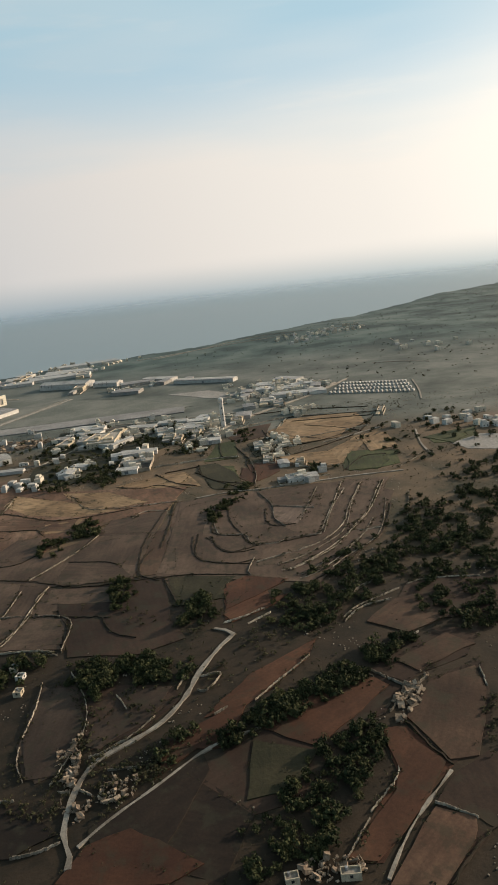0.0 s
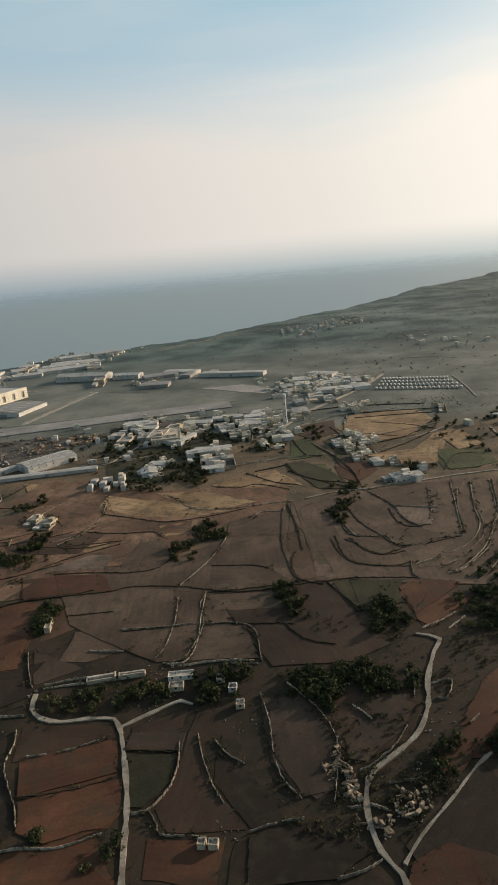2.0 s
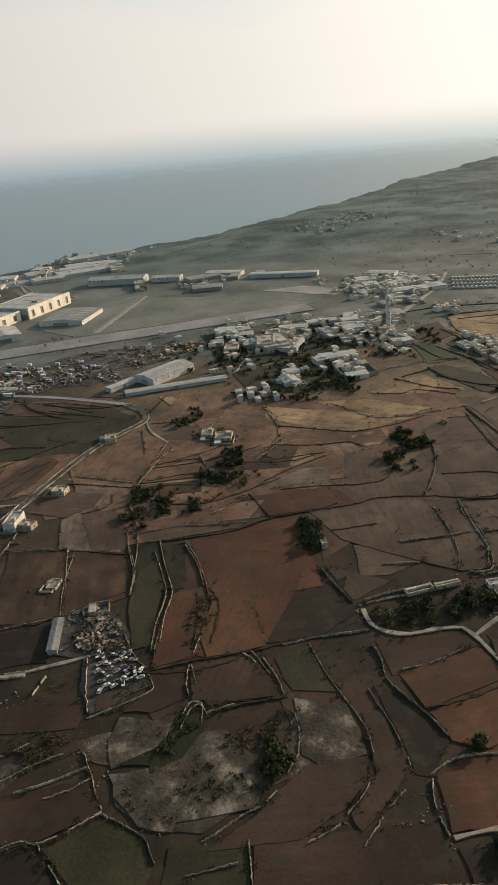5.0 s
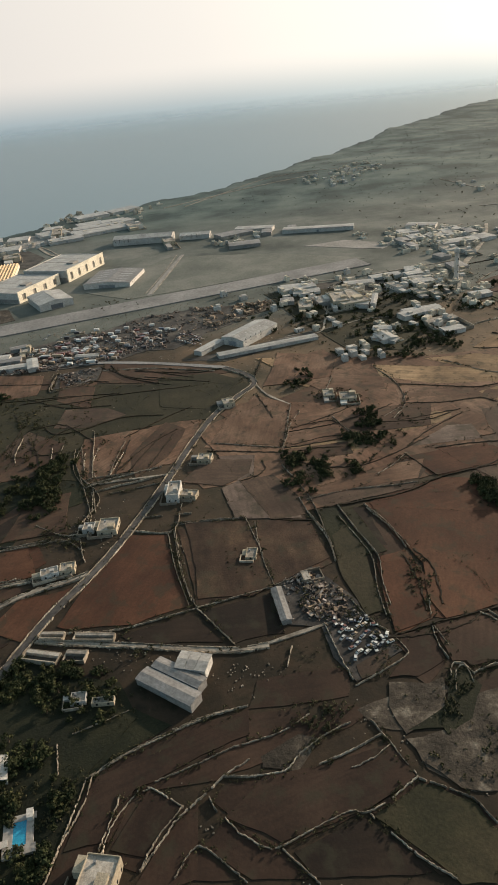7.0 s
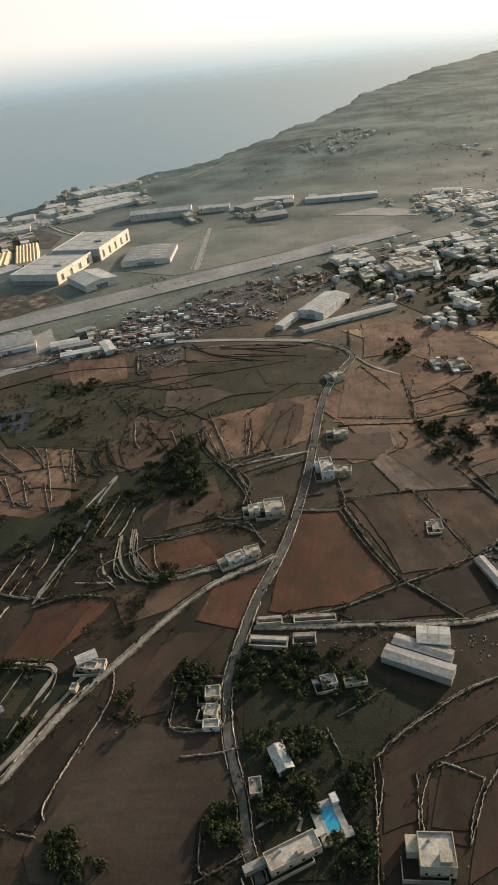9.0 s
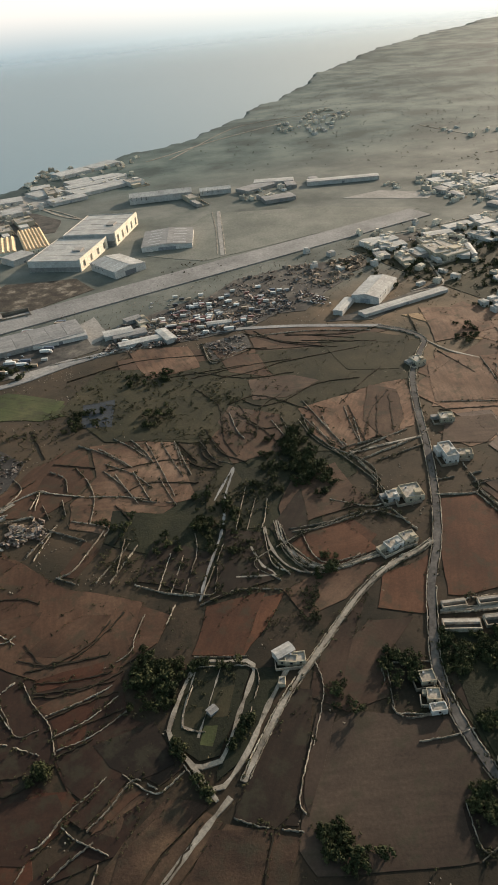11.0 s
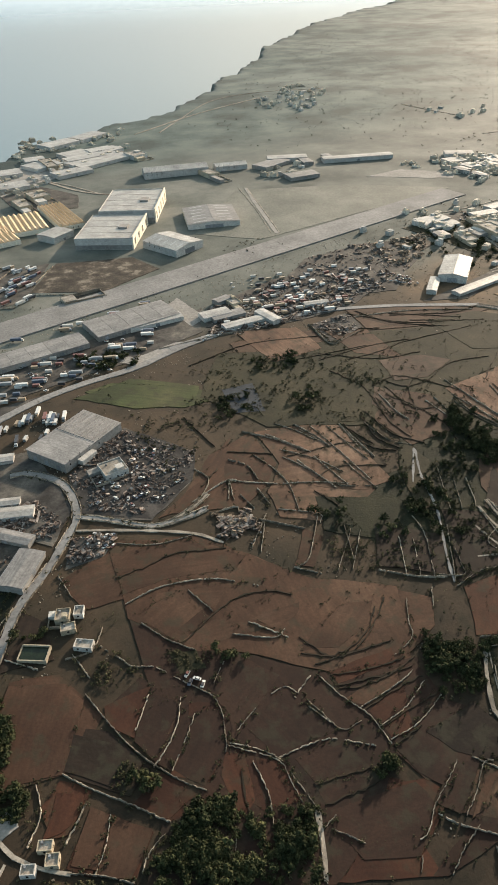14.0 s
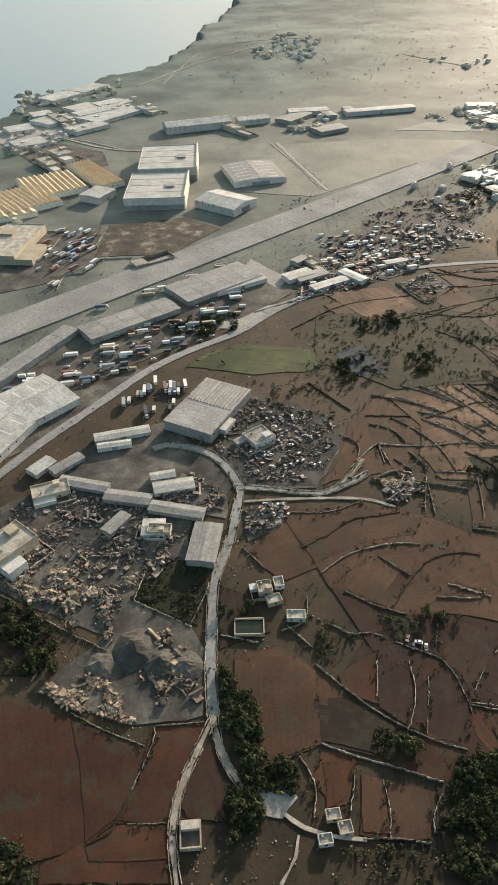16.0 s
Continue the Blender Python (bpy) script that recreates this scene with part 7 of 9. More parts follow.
wall([(-413, 448), (-408, 418), (-407, 401), (-413, 377), (-416, 355)])
wall([(-393, 452), (-386, 427), (-384, 406)])
wall([(-396, 341), (-398, 328), (-397, 319)])
wall([(-367, 345), (-361, 337)])
wall([(-389, 361), (-393, 349)])
wall([(-472, 389), (-472, 361)])
wall([(-450, 355), (-449, 335), (-447, 318)])
wall([(-447, 314), (-427, 321), (-416, 326), (-415, 330), (-417, 338)])
wall([(-431, 372), (-425, 353), (-419, 343)])
wall([(-476, 334), (-471, 346)])
wall([(-389, 308), (-375, 311)])
hedge([(-420, 339), (-395, 343), (-367, 345), (-356, 346)])
hedge([(-388, 399), (-389, 376), (-394, 353)])
hedge([(-821, 471), (-812, 451), (-794, 451), (-774, 462), (-764, 470)])
hedge([(-820, 436), (-796, 429), (-780, 426)])
wall([(-753, 463), (-762, 450), (-768, 440), (-783, 436)])
wall([(-817, 420), (-795, 421), (-779, 424)])
wall([(-816, 407), (-797, 409), (-780, 416)])
wall([(-815, 399), (-798, 399), (-778, 405)])
wall([(-735, 462), (-744, 450)])
wall([(-751, 533), (-746, 527), (-774, 501)])
wall([(-742, 522), (-766, 497)])
wall([(2, 246), (14, 262), (16, 268)])
wall([(-11, 222), (-3, 236), (1, 243)])
wall([(27, 249), (33, 246), (42, 241)])
wall([(10, 335), (27, 320)])
wall([(-47, 316), (-33, 333), (-19, 350)])
wall([(-11, 396), (0, 408), (4, 415)])
wall([(11, 418), (27, 435)])
wall([(2, 381), (13, 396), (30, 404)])
wall([(43, 421), (58, 427), (89, 426)])
wall([(17, 302), (26, 314), (38, 326)])
wall([(65, 332), (65, 317)])
wall([(34, 361), (41, 366)])
wall([(-54, 386), (-41, 397)])
wall([(71, 588), (58, 515)])
wall([(12, 328), (7, 333)])
hedge([(23, 295), (31, 280), (38, 268)])
hedge([(26, 214), (39, 229), (48, 237)])
wall([(-641, 483), (-680, 473), (-672, 451)])
wall([(-657, 546), (-681, 504)])
wall([(-656, 530), (-673, 503)])
wall([(-664, 497), (-671, 467), (-665, 455)])
wall([(-722, 455), (-698, 456), (-674, 444)])
wall([(-691, 498), (-721, 457)])
wall([(-724, 506), (-741, 477)])
wall([(-718, 499), (-735, 471)])
wall([(-712, 493), (-728, 467)])
wall([(-753, 489), (-738, 474), (-722, 463)])
wall([(-748, 532), (-762, 500)])
wall([(-784, 570), (-757, 549), (-760, 541)])
wall([(-796, 516), (-784, 504)])
wall([(-759, 546), (-783, 519), (-795, 515)])
wall([(-807, 537), (-787, 565)])
wall([(-792, 607), (-799, 587)])
wall([(-351, 665), (-368, 632)])
wall([(-428, 473), (-398, 476), (-370, 472), (-349, 471)])
wall([(-401, 623), (-425, 552)])
wall([(-475, 575), (-426, 549)])
wall([(-433, 524), (-425, 472), (-428, 408)])
wall([(-559, 536), (-520, 540), (-506, 546)])
wall([(-561, 528), (-518, 530)])
wall([(-540, 489), (-506, 482)])
wall([(-472, 465), (-469, 423)])
wall([(-579, 598), (-579, 561), (-573, 526), (-576, 477)])
wall([(-643, 486), (-645, 458), (-633, 445), (-604, 441)])
wall([(-655, 479), (-647, 453), (-630, 441)])
wall([(17, 629), (7, 580), (-2, 537), (-7, 510)])
wall([(34, 624), (21, 569), (13, 522), (1, 498), (-22, 472), (-38, 462)])
wall([(51, 622), (33, 554), (19, 521), (4, 487), (-21, 459), (-31, 452)])
wall([(35, 535), (24, 503), (5, 468), (-13, 444), (-23, 438)])
wall([(50, 576), (41, 522), (30, 492), (9, 467), (-1, 451)])
wall([(13, 522), (24, 512), (38, 515)])
hedge([(-85, 596), (-79, 555), (-67, 523), (-57, 502), (-36, 502), (-8, 510)])
hedge([(-94, 585), (-93, 546), (-89, 528), (-69, 520)])
hedge([(-91, 523), (-83, 500), (-69, 489), (-55, 492)])
hedge([(-106, 526), (-101, 494), (-89, 477), (-69, 470), (-55, 474)])
hedge([(-51, 574), (-49, 548), (-41, 534), (-25, 536)])
wall([(-6, 620), (-13, 585), (-22, 542)])
wall([(-64, 623), (-39, 632), (-18, 639)])
hedge([(-136, 507), (-139, 483), (-135, 465), (-120, 454)])
wall([(7, 408), (14, 420), (27, 432)])
wall([(1, 385), (10, 397), (21, 405), (38, 417)])
wall([(-69, 389), (-59, 393), (-45, 402)])
wall([(-55, 476), (-58, 457), (-56, 448)])
hedge([(-134, 609), (-130, 555), (-129, 510)])
wall([(-742, 643), (-732, 624), (-724, 607)])
wall([(-716, 644), (-710, 623), (-708, 605)])
wall([(-685, 622), (-686, 605), (-688, 590)])
wall([(-738, 604), (-733, 575), (-731, 564)])
wall([(-725, 602), (-723, 575), (-722, 563)])
wall([(-709, 587), (-708, 561), (-707, 550)])
wall([(-632, 645), (-636, 617), (-635, 603)])
wall([(-581, 614), (-586, 588), (-583, 564), (-578, 533), (-575, 508), (-578, 489)])
wall([(-568, 603), (-573, 577), (-571, 556)])
wall([(-546, 607), (-555, 577), (-560, 557)])
wall([(-649, 526), (-659, 507), (-664, 500)])
wall([(-648, 487), (-633, 482), (-617, 481), (-596, 481), (-581, 480)])
wall([(-652, 495), (-655, 475), (-653, 460), (-647, 447), (-633, 445), (-620, 449)])
wall([(-656, 497), (-660, 474), (-657, 456), (-653, 446)])
wall([(-581, 480), (-580, 464), (-578, 451)])
wall([(-704, 522), (-707, 505), (-712, 492)])
wall([(-727, 469), (-713, 459), (-707, 468), (-702, 479)])
wall([(-579, 554), (-560, 554), (-539, 551)])
wall([(-580, 543), (-560, 546), (-539, 542)])
wall([(-669, 473), (-667, 461), (-665, 453)])
hedge([(-742, 611), (-721, 608), (-699, 605), (-683, 596)])
hedge([(-737, 580), (-717, 583), (-685, 567)])
hedge([(-667, 732), (-631, 726), (-589, 719)])
hedge([(-618, 706), (-587, 703), (-559, 707)])
hedge([(-554, 785), (-539, 745), (-499, 708)])
hedge([(-402, 738), (-417, 699)])
hedge([(-415, 573), (-381, 573), (-341, 582), (-322, 590)])
hedge([(-426, 548), (-392, 547), (-363, 549)])
hedge([(-427, 529), (-400, 509), (-370, 505), (-316, 527)])
hedge([(-530, 758), (-477, 730), (-443, 728)])
hedge([(-521, 738), (-462, 700)])
hedge([(-547, 613), (-508, 639), (-485, 652)])
hedge([(-530, 557), (-506, 604)])

# ---- buildings ----
factory(-871, 704, 38.3, 60.8, 8, -61)
flat_house(-859, 656, 16.4, 17.1, 5, -88)
shed(-941, 593, 16.4, 31.2, 5, -41, GREYROOF)
gable_shed(-979, 791, 49.3, 62.5, 9, -78, WHITEROOF)
gable_shed(-1015, 767, 41.3, 52.6, 9, -57, WHITEROOF)
shed(-948, 860, 15.2, 96.7, 6, -63, GREYROOF, 5)
shed(-855, 867, 27.5, 90.7, 6, -87, GREYROOF, 5)
shed(-755, 886, 41.2, 88.5, 6, -86, GREYROOF, 5)
shed(-736, 870, 14.9, 55.9, 5, -92, WHITEROOF)
shed(-935, 717, 8.9, 39.4, 4, -109, WHITEROOF)
shed(-945, 709, 5.7, 23.5, 4, -113, WHITEROOF)
shed(-933, 660, 6.9, 16.6, 4, -111, WHITEROOF)
shed(-932, 647, 10.3, 26.4, 4, -112, WHITEROOF)
shed(-960, 622, 13.3, 13.9, 4, -123, WHITEROOF)
shed(-995, 718, 10.0, 18.0, 4, -70, WHITEROOF)
shed(-979, 684, 8.1, 34.7, 4, -139, GREYROOF)
shed(-961, 655, 9.6, 30.6, 4, -135, GREYROOF)
shed(-941, 627, 8.8, 35.3, 4, -137, GREYROOF)
shed(-977, 639, 7.6, 19.0, 4, -67, GREYROOF)
bay_factory(-679, 1145, 74.0, 96.9, 14, -33)
bay_factory(-615, 1231, 77.5, 105.5, 17, -31)
gable_shed(-630, 1062, 60.1, 46.3, 12, -70, WHITEROOF)
gable_shed(-540, 1136, 69.8, 77.0, 9, -19, GREYROOF)
gable_shed(-480, 1386, 106.1, 36.3, 14, -15, WHITEROOF)
gable_shed(-390, 1360, 53.2, 25.5, 10, -16, WHITEROOF)
shed(-187, 1278, 121.4, 20.1, 7, -21, WHITEROOF)
shed(-285, 1348, 68.6, 24.8, 7, -26, WHITEROOF)
shed(-35, 1195, 47.5, 22.2, 6, -35, WHITEROOF)
gable_shed(-401, 806, 30.4, 61.0, 10, -49, WHITEROOF)
shed(-390, 764, 10.9, 108.8, 4, -84, WHITEROOF)
shed(-449, 787, 10.3, 37.8, 5, -48, WHITEROOF)
shed(-309, 948, 18.7, 43.5, 6, -89, WHITEROOF)
saw_shed(-713, 1263, 35.8, 113.3, 8, 0, 7)
saw_shed(-777, 1257, 73.6, 80.2, 8, -4, 10)
saw_shed(-826, 1226, 71.0, 77.9, 8, 3, 11)
saw_shed(-869, 1202, 87.3, 51.4, 7, -5, 8)
flat_house(-885, 1098, 88.6, 45.2, 9, 48)
shed(-744, 1183, 30.8, 35.8, 9, -61, WHITEROOF)
shed(-577, 1728, 71.2, 43.9, 7, 20, WHITEROOF)
shed(-507, 1759, 70.8, 42.1, 7, 28, WHITEROOF)
shed(-574, 1574, 74.9, 30.6, 7, 5, WHITEROOF)
shed(-655, 1615, 35.6, 32.8, 7, -7, WHITEROOF)
shed(-531, 1617, 49.1, 30.8, 7, 6, WHITEROOF)
shed(-536, 334, 34.7, 8.4, 5, -45, GREYROOF)
shed(-530, 341, 29.6, 6.8, 5, -45, GREYROOF)
shed(-522, 345, 16.3, 11.0, 6, -26, WHITEROOF, 3)
villa(-623, 271, 7.9, 22.2, 4.5, -83)
gable_shed(-615, 310, 12.8, 6.9, 4.5, -85, WHITEROOF)
flat_house(-629, 302, 7.8, 5.5, 4, -101)
flat_house(-571, 252, 13.6, 13.7, 6, -111)
flat_house(-635, 355, 6.9, 7.5, 4, -105)
flat_house(-638, 345, 6.5, 6.6, 4, -117)
flat_house(-640, 338, 4.8, 7.7, 4, -106)
flat_house(-515, 509, 18.5, 9.0, 6, -103)
flat_house(-505, 504, 7.9, 11.9, 3.5, -116)
flat_house(-562, 483, 14.7, 13.1, 4, -101)
flat_house(-575, 486, 8.5, 7.5, 3.5, -102)
flat_house(-599, 445, 7.1, 10.8, 3.5, -83)
flat_house(-588, 446, 8.4, 9.3, 3.5, -93)
flat_house(-476, 425, 9.9, 6.6, 2.5, -108)
flat_house(-689, 395, 6.5, 10.9, 3.5, -108)
flat_house(-453, 643, 12.3, 9.9, 4, -87)
flat_house(-487, 551, 9.3, 11.0, 4, -110)
court(-600, 375, 7.7, 20.2, 2.6, -115)
court(-582, 370, 7.3, 12.2, 2.6, -109)
court(-595, 389, 5.6, 13.9, 2.6, -107)
court(-572, 381, 4.9, 22.8, 2.6, -107)
flat_house(-580, 341, 6.5, 7.7, 3.5, -95)
flat_house(-568, 336, 3.9, 11.2, 3, -100)
flat_house(-693, 396, 5.1, 10.1, 4, -121)
flat_house(-701, 385, 4.4, 3.5, 3, -117)
flat_house(-195, 258, 3.8, 3.5, 3.5, -98)
flat_house(-190, 257, 3.5, 4.2, 3.5, -97)
flat_house(-304, 435, 13.1, 3.8, 5, -85)
court(-259, 377, 5.1, 16.9, 2.6, -82)
court(-241, 378, 4.0, 15.5, 2.6, -85)
flat_house(-212, 372, 5.4, 14.4, 3, -90)
flat_house(-214, 363, 5.4, 8.3, 3, -90)
flat_house(-189, 365, 5.0, 4.4, 3, -89)
flat_house(-178, 342, 4.9, 4.5, 3, -92)
flat_house(-182, 356, 4.7, 4.5, 3, -95)
flat_house(-930, 547, 8.4, 8.0, 4, -114)
flat_house(-921, 546, 6.9, 5.5, 4, -116)
flat_house(-930, 538, 5.7, 8.2, 4, -105)
flat_house(-926, 523, 5.9, 10.1, 4, -126)
court(-951, 531, 9.9, 16.0, 3, -123, True)
flat_house(-974, 432, 4.7, 6.4, 4, -116)
flat_house(-973, 425, 5.5, 5.8, 4, -114)
flat_house(-983, 426, 4.4, 6.1, 4, -116)
court(-1029, 459, 11.7, 9.0, 3, -119)
flat_house(-958, 618, 7.4, 14.1, 5, -128)
flat_house(-29, 218, 3.6, 5.1, 3.5, -79)
flat_house(-8, 219, 3.4, 7.4, 3.5, -87)
flat_house(-25, 645, 16.5, 16.4, 4.5, -78)
shed(-37, 699, 16.2, 10.2, 4, -80, WHITEROOF)
shed(-213, 788, 15.2, 48.0, 6, -77, WHITEROOF)
court(-200, 744, 43.5, 36.7, 4, -85)
flat_house(-268, 871, 56.3, 35.0, 7, -85)
shed(-208, 795, 12.6, 45.7, 5, -82, WHITEROOF)
flat_house(-278, 873, 40.6, 20.0, 8, -98)
gable_shed(-273, 733, 23.3, 16.0, 6, -82, WHITEROOF)
shed(-315, 954, 16.4, 29.4, 6, -97, WHITEROOF)
shed(-653, 1571, 55.9, 49.4, 6, 20, WHITEROOF)
shed(-578, 1616, 52.6, 49.5, 6, 12, WHITEROOF)
shed(-559, 1544, 109.3, 55.7, 6, 17, WHITEROOF)
shed(-524, 1608, 62.0, 36.7, 6, 18, WHITEROOF)
shed(-717, 1552, 40.9, 38.6, 6, -2, WHITEROOF)
shed(-732, 1466, 50.2, 38.3, 6, -2, WHITEROOF)
shed(-775, 1561, 52.4, 42.1, 6, 8, WHITEROOF)
shed(-624, 1493, 64.7, 35.0, 6, 10, WHITEROOF)
flat_house(-441, 1356, 18.9, 69.1, 7, 3)
flat_house(-643, 1567, 18.5, 64.3, 7, 0)
flat_house(-491, 1536, 28.7, 35.3, 7, 10)
flat_house(-713, 1383, 27.6, 36.9, 7, 6)
flat_house(-746, 1350, 19.1, 43.3, 7, 4)
shed(-325, 1333, 64.1, 31.7, 6, 18, GREYROOF)
shed(-324, 1241, 51.2, 29.2, 6, -6, GREYROOF)
shed(-270, 1312, 17.0, 36.4, 6, -15, GREYROOF)
shed(-224, 1315, 14.4, 23.7, 6, -13, GREYROOF)
shed(-315, 949, 36.9, 22.6, 6, 2, WHITEROOF)
shed(-303, 931, 34.2, 18.1, 4, -10, WHITEROOF)
flat_house(-319, 875, 17.1, 27.3, 5, -11)
shed(-335, 902, 15.6, 18.2, 5, -9, GREYROOF)
flat_house(-281, 880, 13.5, 38.0, 6, -10)
flat_house(-262, 917, 17.0, 23.0, 5, -15)
shed(-264, 854, 33.8, 24.1, 6, -29, WHITEROOF)
shed(-241, 853, 6.0, 41.7, 6, -24, WHITEROOF)
shed(-150, 958, 19.4, 22.2, 4, -15, WHITEROOF)
shed(-155, 916, 31.9, 16.7, 4, -14, WHITEROOF)
shed(-266, 760, 20.2, 12.2, 4, -21, WHITEROOF)
shed(-274, 730, 27.0, 11.2, 4, -50, WHITEROOF)
shed(-192, 948, 40.9, 16.0, 4, 1, WHITEROOF)
shed(-232, 935, 38.3, 15.4, 4, -10, WHITEROOF)
shed(-210, 794, 36.5, 18.9, 5, -1, WHITEROOF)
flat_house(-648, 872, 11.4, 23.0, 4, 2)
shed(-668, 844, 35.4, 13.6, 4, -2, GREYROOF)
shed(-663, 820, 43.2, 10.9, 4, -2, WHITEROOF)
shed(-72, 1166, 31.7, 28.2, 5, -5, WHITEROOF)
shed(-38, 1115, 45.7, 24.5, 5, 3, WHITEROOF)
shed(-34, 1065, 57.0, 24.2, 5, 1, WHITEROOF)
shed(-13, 1137, 34.9, 16.3, 5, 8, WHITEROOF)
shed(8, 1068, 26.2, 28.2, 5, 11, WHITEROOF)
shed(-75, 1124, 22.7, 26.5, 5, -1, WHITEROOF)
shed(-100, 1116, 17.6, 24.1, 5, 1, GREYROOF)
shed(-101, 1078, 13.1, 24.4, 5, -0, GREYROOF)
shed(-90, 998, 15.8, 21.7, 5, 12, GREYROOF)
shed(-94, 943, 20.5, 28.0, 5, 0, GREYROOF)
shed(9, 1116, 15.2, 37.1, 5, -4, GREYROOF)
flat_house(-64, 1028, 21.5, 27.8, 5, -1)
flat_house(-48, 1006, 14.1, 25.0, 5, 2)
flat_house(-101, 918, 15.0, 19.2, 5, -2)
flat_house(-197, 896, 13.1, 25.7, 5, 11)
flat_house(-182, 861, 14.3, 24.7, 5, 4)
flat_house(-168, 847, 10.3, 22.7, 5, -1)
flat_house(-140, 904, 12.6, 22.9, 5, 3)
flat_house(-148, 871, 8.7, 24.0, 5, 0)
shed(-162, 899, 28.3, 17.0, 5, 2, WHITEROOF)
shed(-158, 936, 22.9, 15.5, 5, 3, WHITEROOF)
shed(-125, 819, 24.1, 14.5, 5, 3, WHITEROOF)
shed(-204, 724, 23.2, 13.2, 5, 2, WHITEROOF)
flat_house(-66, 779, 10.8, 17.8, 4, 7)
flat_house(-53, 723, 10.5, 16.4, 4, 0)
flat_house(-57, 753, 9.4, 14.6, 4, 2)
flat_house(-20, 699, 8.8, 13.7, 4, -4)
flat_house(85, 903, 6.7, 28.5, 4, -13)
shed(-18, 647, 28.3, 14.6, 4, 9, WHITEROOF)
flat_house(-366, 627, 9.7, 14.3, 3, -11)
flat_house(-352, 615, 14.4, 14.4, 3, -13)
flat_house(-1038, 657, 27.6, 21.2, 9, 17)
flat_house(-999, 691, 23.9, 12.6, 5, -13)
shed(-980, 710, 24.4, 7.8, 4, 12, GREYROOF)
court(-777, 973, 45.0, 17.8, 4, -0)
shed(-678, 852, 30.3, 15.2, 5, -3, WHITEROOF)
shed(-656, 879, 18.7, 9.9, 5, 11, GREYROOF)
shed(-636, 818, 11.1, 31.2, 5, 7, WHITEROOF)
shed(-578, 819, 25.9, 7.7, 4, -15, WHITEROOF)
court(-446, 395, 12.1, 9.2, 3, 2)
shed(-469, 376, 5.3, 27.9, 3, -1, GREYROOF)
shed(-739, 385, 5, 3.4, 3, 20, GREYROOF)
shed(-693, 401, 11, 6, 4, 10, WHITEROOF)

# ---- trees and scrub ----
grove(60, "bush", [(-54, 389), (-13, 418), (40, 450), (30, 405), (-15, 366), (-49, 344)])
grove(70, "tree", [(39, 498), (121, 537), (104, 440), (74, 437), (37, 451)])
grove(60, "tree", [(38, 434), (104, 440), (81, 356), (50, 383)])
grove(40, "bush", [(-110, 280), (-79, 301), (-64, 288), (-94, 265), (-108, 252)])
grove(30, "tree", [(-150, 362), (-111, 364), (-88, 340), (-125, 342)])
grove(40, "bush", [(-295, 948), (-118, 950), (-141, 820), (-295, 855)])
grove(30, "bush", [(-104, 1135), (39, 1154), (-7, 985), (-110, 997)])
grove(30, "tree", [(-341, 893), (-251, 887), (-227, 736), (-291, 718)])
grove(30, "bush", [(-72, 1205), (75, 1182), (21, 1073), (-98, 1064)])
grove(30, "bush", [(-243, 1000), (-152, 966), (-246, 859), (-284, 911)])
grove(30, "tree", [(-427, 918), (-269, 917), (-215, 703), (-346, 724)])
grove(90, "tree", [(3, 447), (54, 553), (121, 656), (178, 674), (100, 383), (66, 401), (38, 434)])
grove(70, "tree", [(-62, 295), (-17, 322), (37, 361), (38, 350), (-17, 308), (-59, 284)])
grove(90, "tree", [(-50, 239), (-18, 280), (14, 301), (15, 288), (2, 257), (-20, 225), (-45, 218)])
grove(40, "tree", [(-34, 421), (3, 447), (43, 468), (32, 419), (-15, 372), (-37, 387)])
grove(35, "bush", [(-76, 343), (-47, 382), (-21, 398), (-18, 372), (-51, 340), (-71, 324)])
grove(40, "bush", [(-101, 275), (-78, 297), (-60, 298), (-64, 288), (-91, 265)])
grove(25, "bush", [(59, 307), (68, 311), (62, 274), (55, 272)])
grove(30, "bush", [(-102, 411), (-86, 430), (-69, 405), (-80, 376), (-99, 391)])
grove(40, "tree", [(117, 639), (178, 674), (110, 439), (83, 443)])
grove(50, "tree", [(20, 828), (96, 854), (164, 887), (204, 806), (160, 643), (71, 672)])
grove(60, "tree", [(-148, 361), (-96, 355), (-92, 338), (-139, 342)])
grove(16, "tree", [(-221, 554), (-210, 581), (-193, 577), (-188, 552), (-209, 530)])
grove(18, "tree", [(-95, 427), (-74, 422), (-72, 389), (-92, 387)])
grove(30, "bush", [(-135, 292), (-128, 325), (-123, 280), (-129, 252), (-138, 258)])
grove(30, "bush", [(-115, 273), (-81, 302), (-67, 292), (-97, 264), (-113, 244)])
grove(16, "bush", [(-162, 267), (-147, 265), (-138, 253), (-154, 255)])
grove(14, "tree", [(-154, 455), (-134, 458), (-131, 414), (-149, 425)])
grove(40, "tree", [(-293, 365), (-240, 373), (-209, 362), (-211, 355), (-247, 349), (-284, 350)])
grove(22, "tree", [(-206, 376), (-173, 373), (-170, 352), (-200, 346)])
grove(14, "tree", [(-313, 450), (-306, 456), (-300, 422), (-309, 418)])
grove(40, "bush", [(-384, 293), (-359, 300), (-354, 272), (-367, 262), (-377, 264)])
grove(30, "bush", [(-387, 616), (-343, 643), (-335, 602), (-375, 601)])
grove(40, "tree", [(-265, 747), (-205, 787), (-210, 692), (-256, 690)])
grove(24, "tree", [(-100, 597), (-77, 604), (-92, 544), (-106, 560)])
grove(24, "bush", [(-152, 464), (-130, 420), (-108, 401), (-122, 392), (-146, 418)])
grove(40, "tree", [(-144, 360), (-116, 363), (-131, 328), (-145, 341)])
grove(20, "bush", [(-98, 639), (-53, 641), (-77, 604)])
grove(30, "bush", [(-391, 551), (-332, 546), (-330, 517), (-380, 507)])
